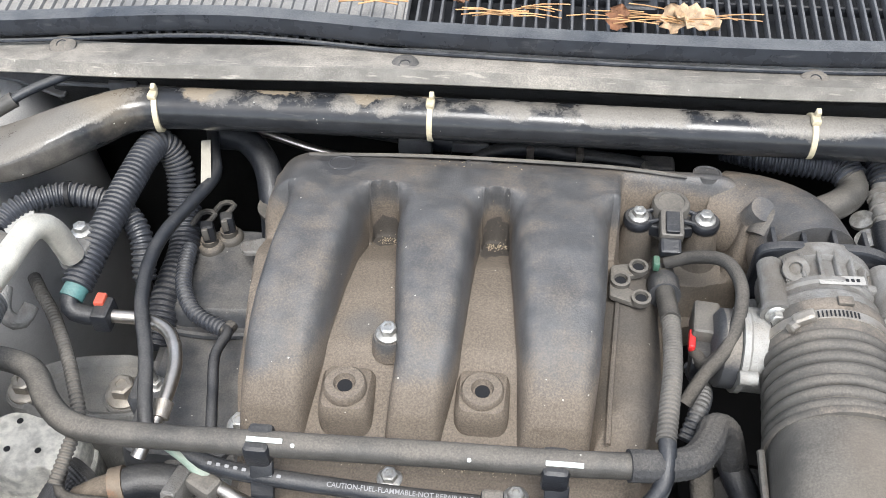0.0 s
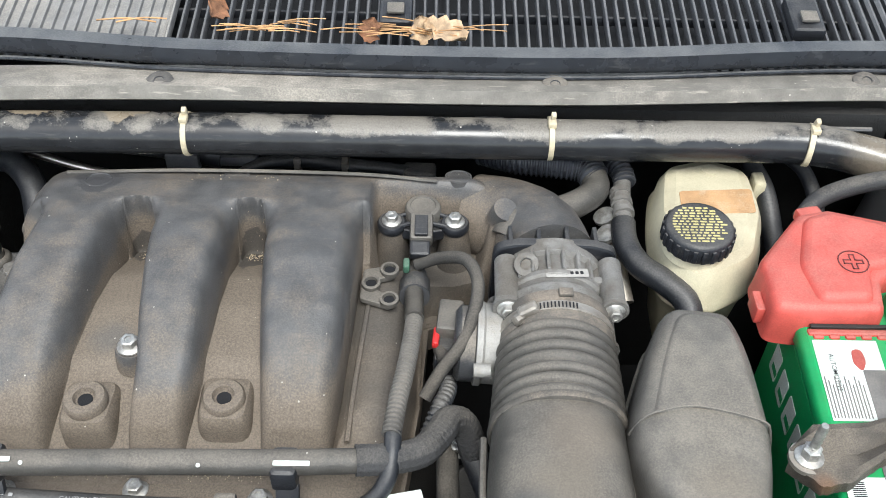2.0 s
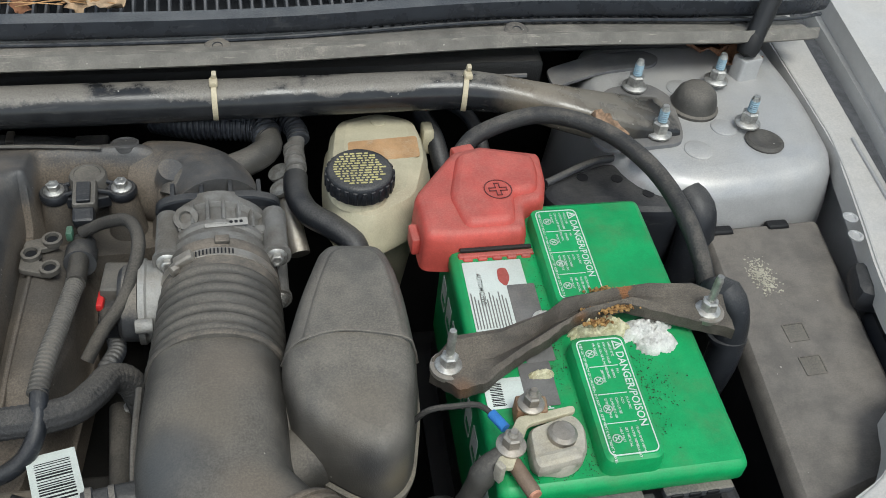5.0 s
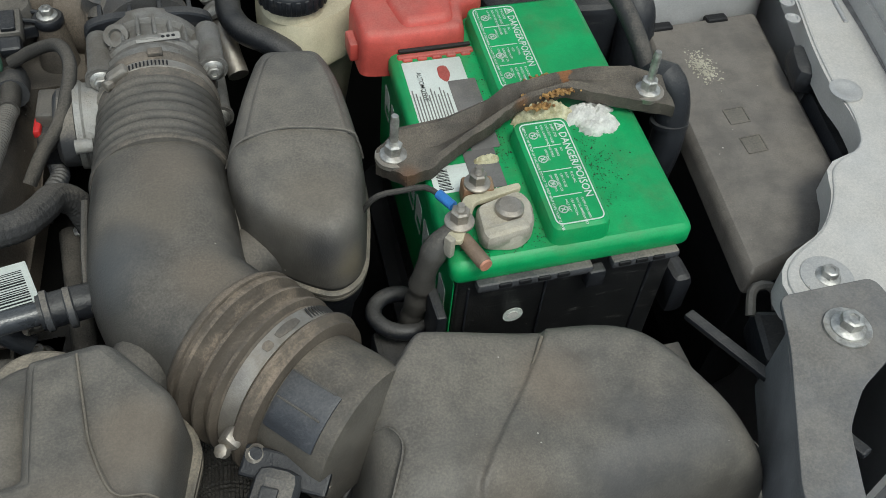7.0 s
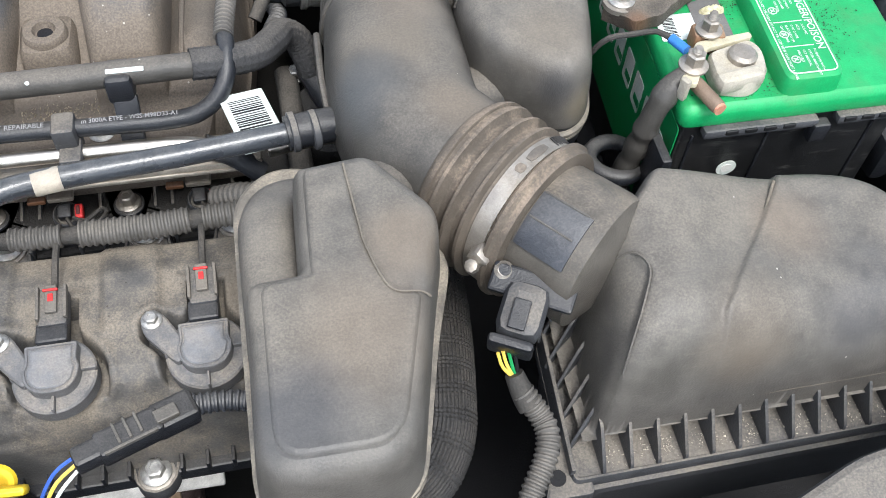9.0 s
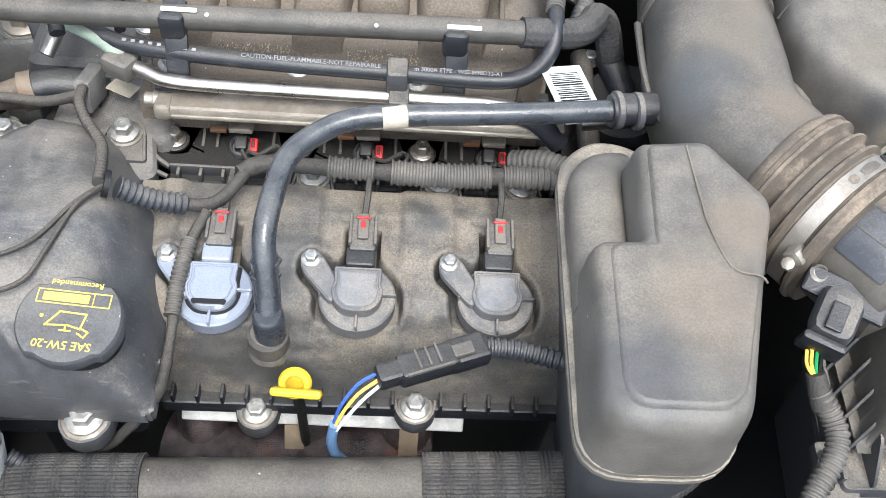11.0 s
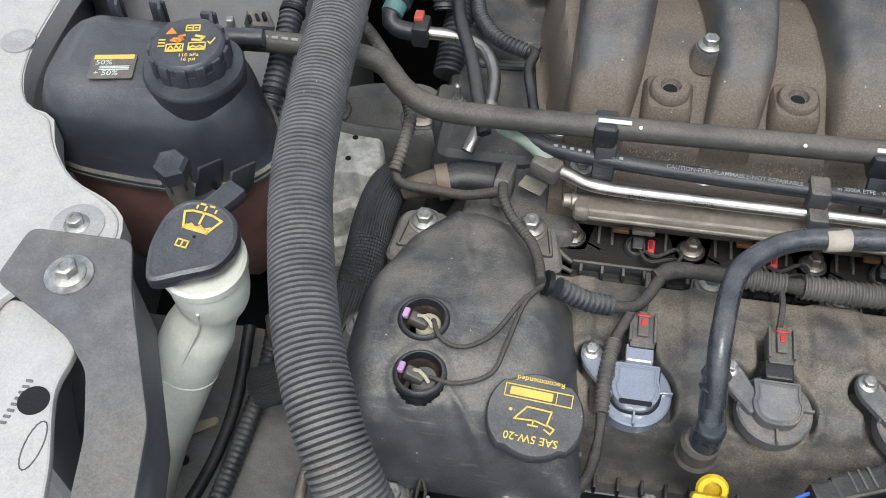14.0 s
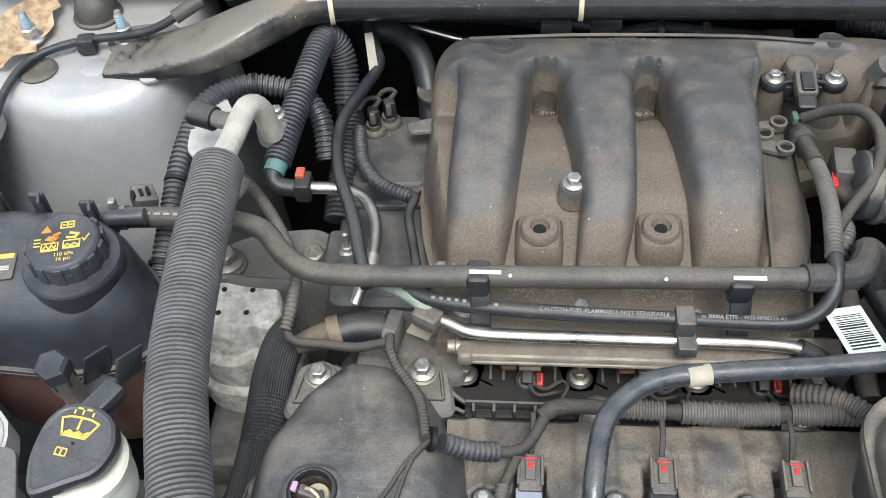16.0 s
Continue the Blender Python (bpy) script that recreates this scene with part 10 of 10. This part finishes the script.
def leaf(at, size, spin, material, seed, label, curl=0.35):
    rnd = random.Random(seed)
    bm = bmesh.new()
    rows = []
    for i in range(9):
        t = i / 8
        w = size * 0.42 * math.sin(math.pi * min(1, t * 0.93 + 0.05)) ** 0.7 * (1 + 0.35 * math.sin(t * 22 + seed))
        row = []
        for j in range(7):
            s = (j - 3) / 3
            row.append(bm.verts.new((w * s + rnd.uniform(-1, 1) * size * 0.02, size * (t - 0.5), curl * size * (s * s * 0.45 + 0.35 * (t - 0.5) ** 2) + rnd.uniform(0, 1) * size * 0.07)))
        rows.append(row)
    for a, b in zip(rows, rows[1:]):
        for j in range(6):
            bm.faces.new((a[j], a[j + 1], b[j + 1], b[j]))
    made = bmesh.ops.extrude_face_region(bm, geom=bm.faces[:])
    for v in made["geom"]:
        if isinstance(v, bmesh.types.BMVert):
            v.co.z -= 0.0006
    bmesh.ops.transform(bm, matrix=Matrix.Translation(at) @ spin, verts=bm.verts)
    return solid("dry_leaf", bm, material, label, "leaf", angle=60)


leaf((0.284, 0.832, 1.083), 0.045, turn(10, 0, 75), PALE_LEAF, 1, "curled tan dry leaf on the cowl seal")
leaf((0.262, 0.836, 1.085), 0.028, turn(50, 0, 10), PALE_LEAF, 2, "small folded tan dry leaf on the cowl grille")
leaf((0.212, 0.836, 1.085), 0.025, turn(60, 10, -10), LEAF, 3, "small brown dry leaf standing on the grille")
leaf((0.052, 0.868, 1.088), 0.035, turn(10, 60, 5), LEAF, 4, "thin brown dry leaf in the grille")
leaf((0.925, 0.828, 1.016), 0.075, turn(5, 10, 60), LEAF, 5, "crumpled brown dry leaf on the strut tower")
leaf((0.968, 0.800, 1.018), 0.055, turn(10, -10, 20), LEAF, 6, "crumpled brown dry leaf beside a stud")
leaf((0.757, 0.655, 1.036), 0.042, turn(25, 15, 60), mat("grey_brown_leaf", (0.26, 0.17, 0.11), 0.8, var=0.5, scale=90, grain=0.5), 7, "small brown leaf on the brace foot")
leaf((-0.545, 0.70, 1.016), 0.12, turn(4, 20, -8) @ Matrix.Diagonal((0.5, 1, 1, 1)), PALE_LEAF, 8, "long tan dry leaf by the wing edge", 0.12)
NEEDLE = mat("dry_pine_needle", (0.42, 0.24, 0.11), 0.7, var=0.3)
rnd = random.Random(4)
bm = bmesh.new()
for _ in range(34):
    x, y = rnd.uniform(0.06, 0.30), rnd.uniform(0.826, 0.842)
    a, ln = rnd.gauss(0, 0.28) + (math.pi if rnd.random() < 0.5 else 0), rnd.uniform(0.03, 0.075)
    p = Vector((x, y, 1.084 + rnd.uniform(0, 0.004)))
    q = p + Vector((math.cos(a) * ln, math.sin(a) * ln * 0.5, rnd.uniform(-0.002, 0.004)))
    q.y = max(q.y, 0.822)
    tube([p, p.lerp(q, 0.5) + Vector((0, 0.002, 0.001)), q], 0.0006, 5, 0.02, bm)
for x0, y0, x1, y1 in ((-0.06, 0.845, 0.0, 0.842), (-0.04, 0.842, 0.01, 0.848), (0.875, 0.86, 0.93, 0.93), (0.885, 0.862, 0.985, 0.885)):
    tube([(x0, y0, 1.084), ((x0 + x1) / 2, (y0 + y1) / 2 + 0.003, 1.086), (x1, y1, 1.085)], 0.0009, 5, 0.01, bm)
tagged(part("pine_needles", bm, NEEDLE), "dry brown pine needles on the cowl grille", "pine needles", kind="stuff")

# ---- hood strut ----
hs2 = thing("hood_gas_strut", "black gas strut holding the hood up", "gas strut", (0.965, 0.785, 1.03))
part("cylinder", tube([(0.968, 0.782, 1.050), (1.06, 0.87, 1.30), (1.16, 0.965, 1.55)], 0.011, 18), mat("satin_black_tube", (0.012, 0.012, 0.013), 0.3), hs2)
part("ball_socket", lathe([(0.0, -0.012), (0.011, -0.008), (0.013, 0), (0.012, 0.012), (0.009, 0.018)], (0.965, 0.780, 1.045), (0.34, 0.32, 0.9), 18), BLACK, hs2)
part("bracket", slab([(0.952, 0.785), (0.982, 0.79), (0.985, 0.772), (0.958, 0.766)], 1.0, 1.034, 0.005, 0.002), PAINT, hs2)

# ---- grit on the battery lid ----
rnd = random.Random(9)
bm = bmesh.new()
for cu_, cv, su, sv, count in ((0.135, 0.085, 0.010, 0.022, 420), (0.066, 0.115, 0.006, 0.020, 160), (0.060, 0.022, 0.030, 0.012, 420), (0.066, 0.160, 0.006, 0.030, 160), (0.03, 0.06, 0.02, 0.02, 90)):
    for _ in range(count):
        u, v = rnd.gauss(cu_, su), rnd.gauss(cv, sv)
        if 0.006 < u < BW - 0.006 and 0.006 < v < BL - 0.006:
            r = rnd.uniform(0.0003, 0.0011)
            p = Vector(bl(u, v, BZ + 0.0003))
            q = [bm.verts.new(p + Vector((rnd.uniform(-r, r), rnd.uniform(-r, r), rnd.uniform(0, r * 0.6)))) for _ in range(4)]
            for a in ((0, 1, 2), (0, 1, 3), (0, 2, 3), (1, 2, 3)):
                bm.faces.new([q[k] for k in a])
tagged(part("battery_grit", bm, mat("dark_grit", (0.035, 0.03, 0.022), 0.9)), "dark grit scattered on the battery lid", "grit", kind="stuff")
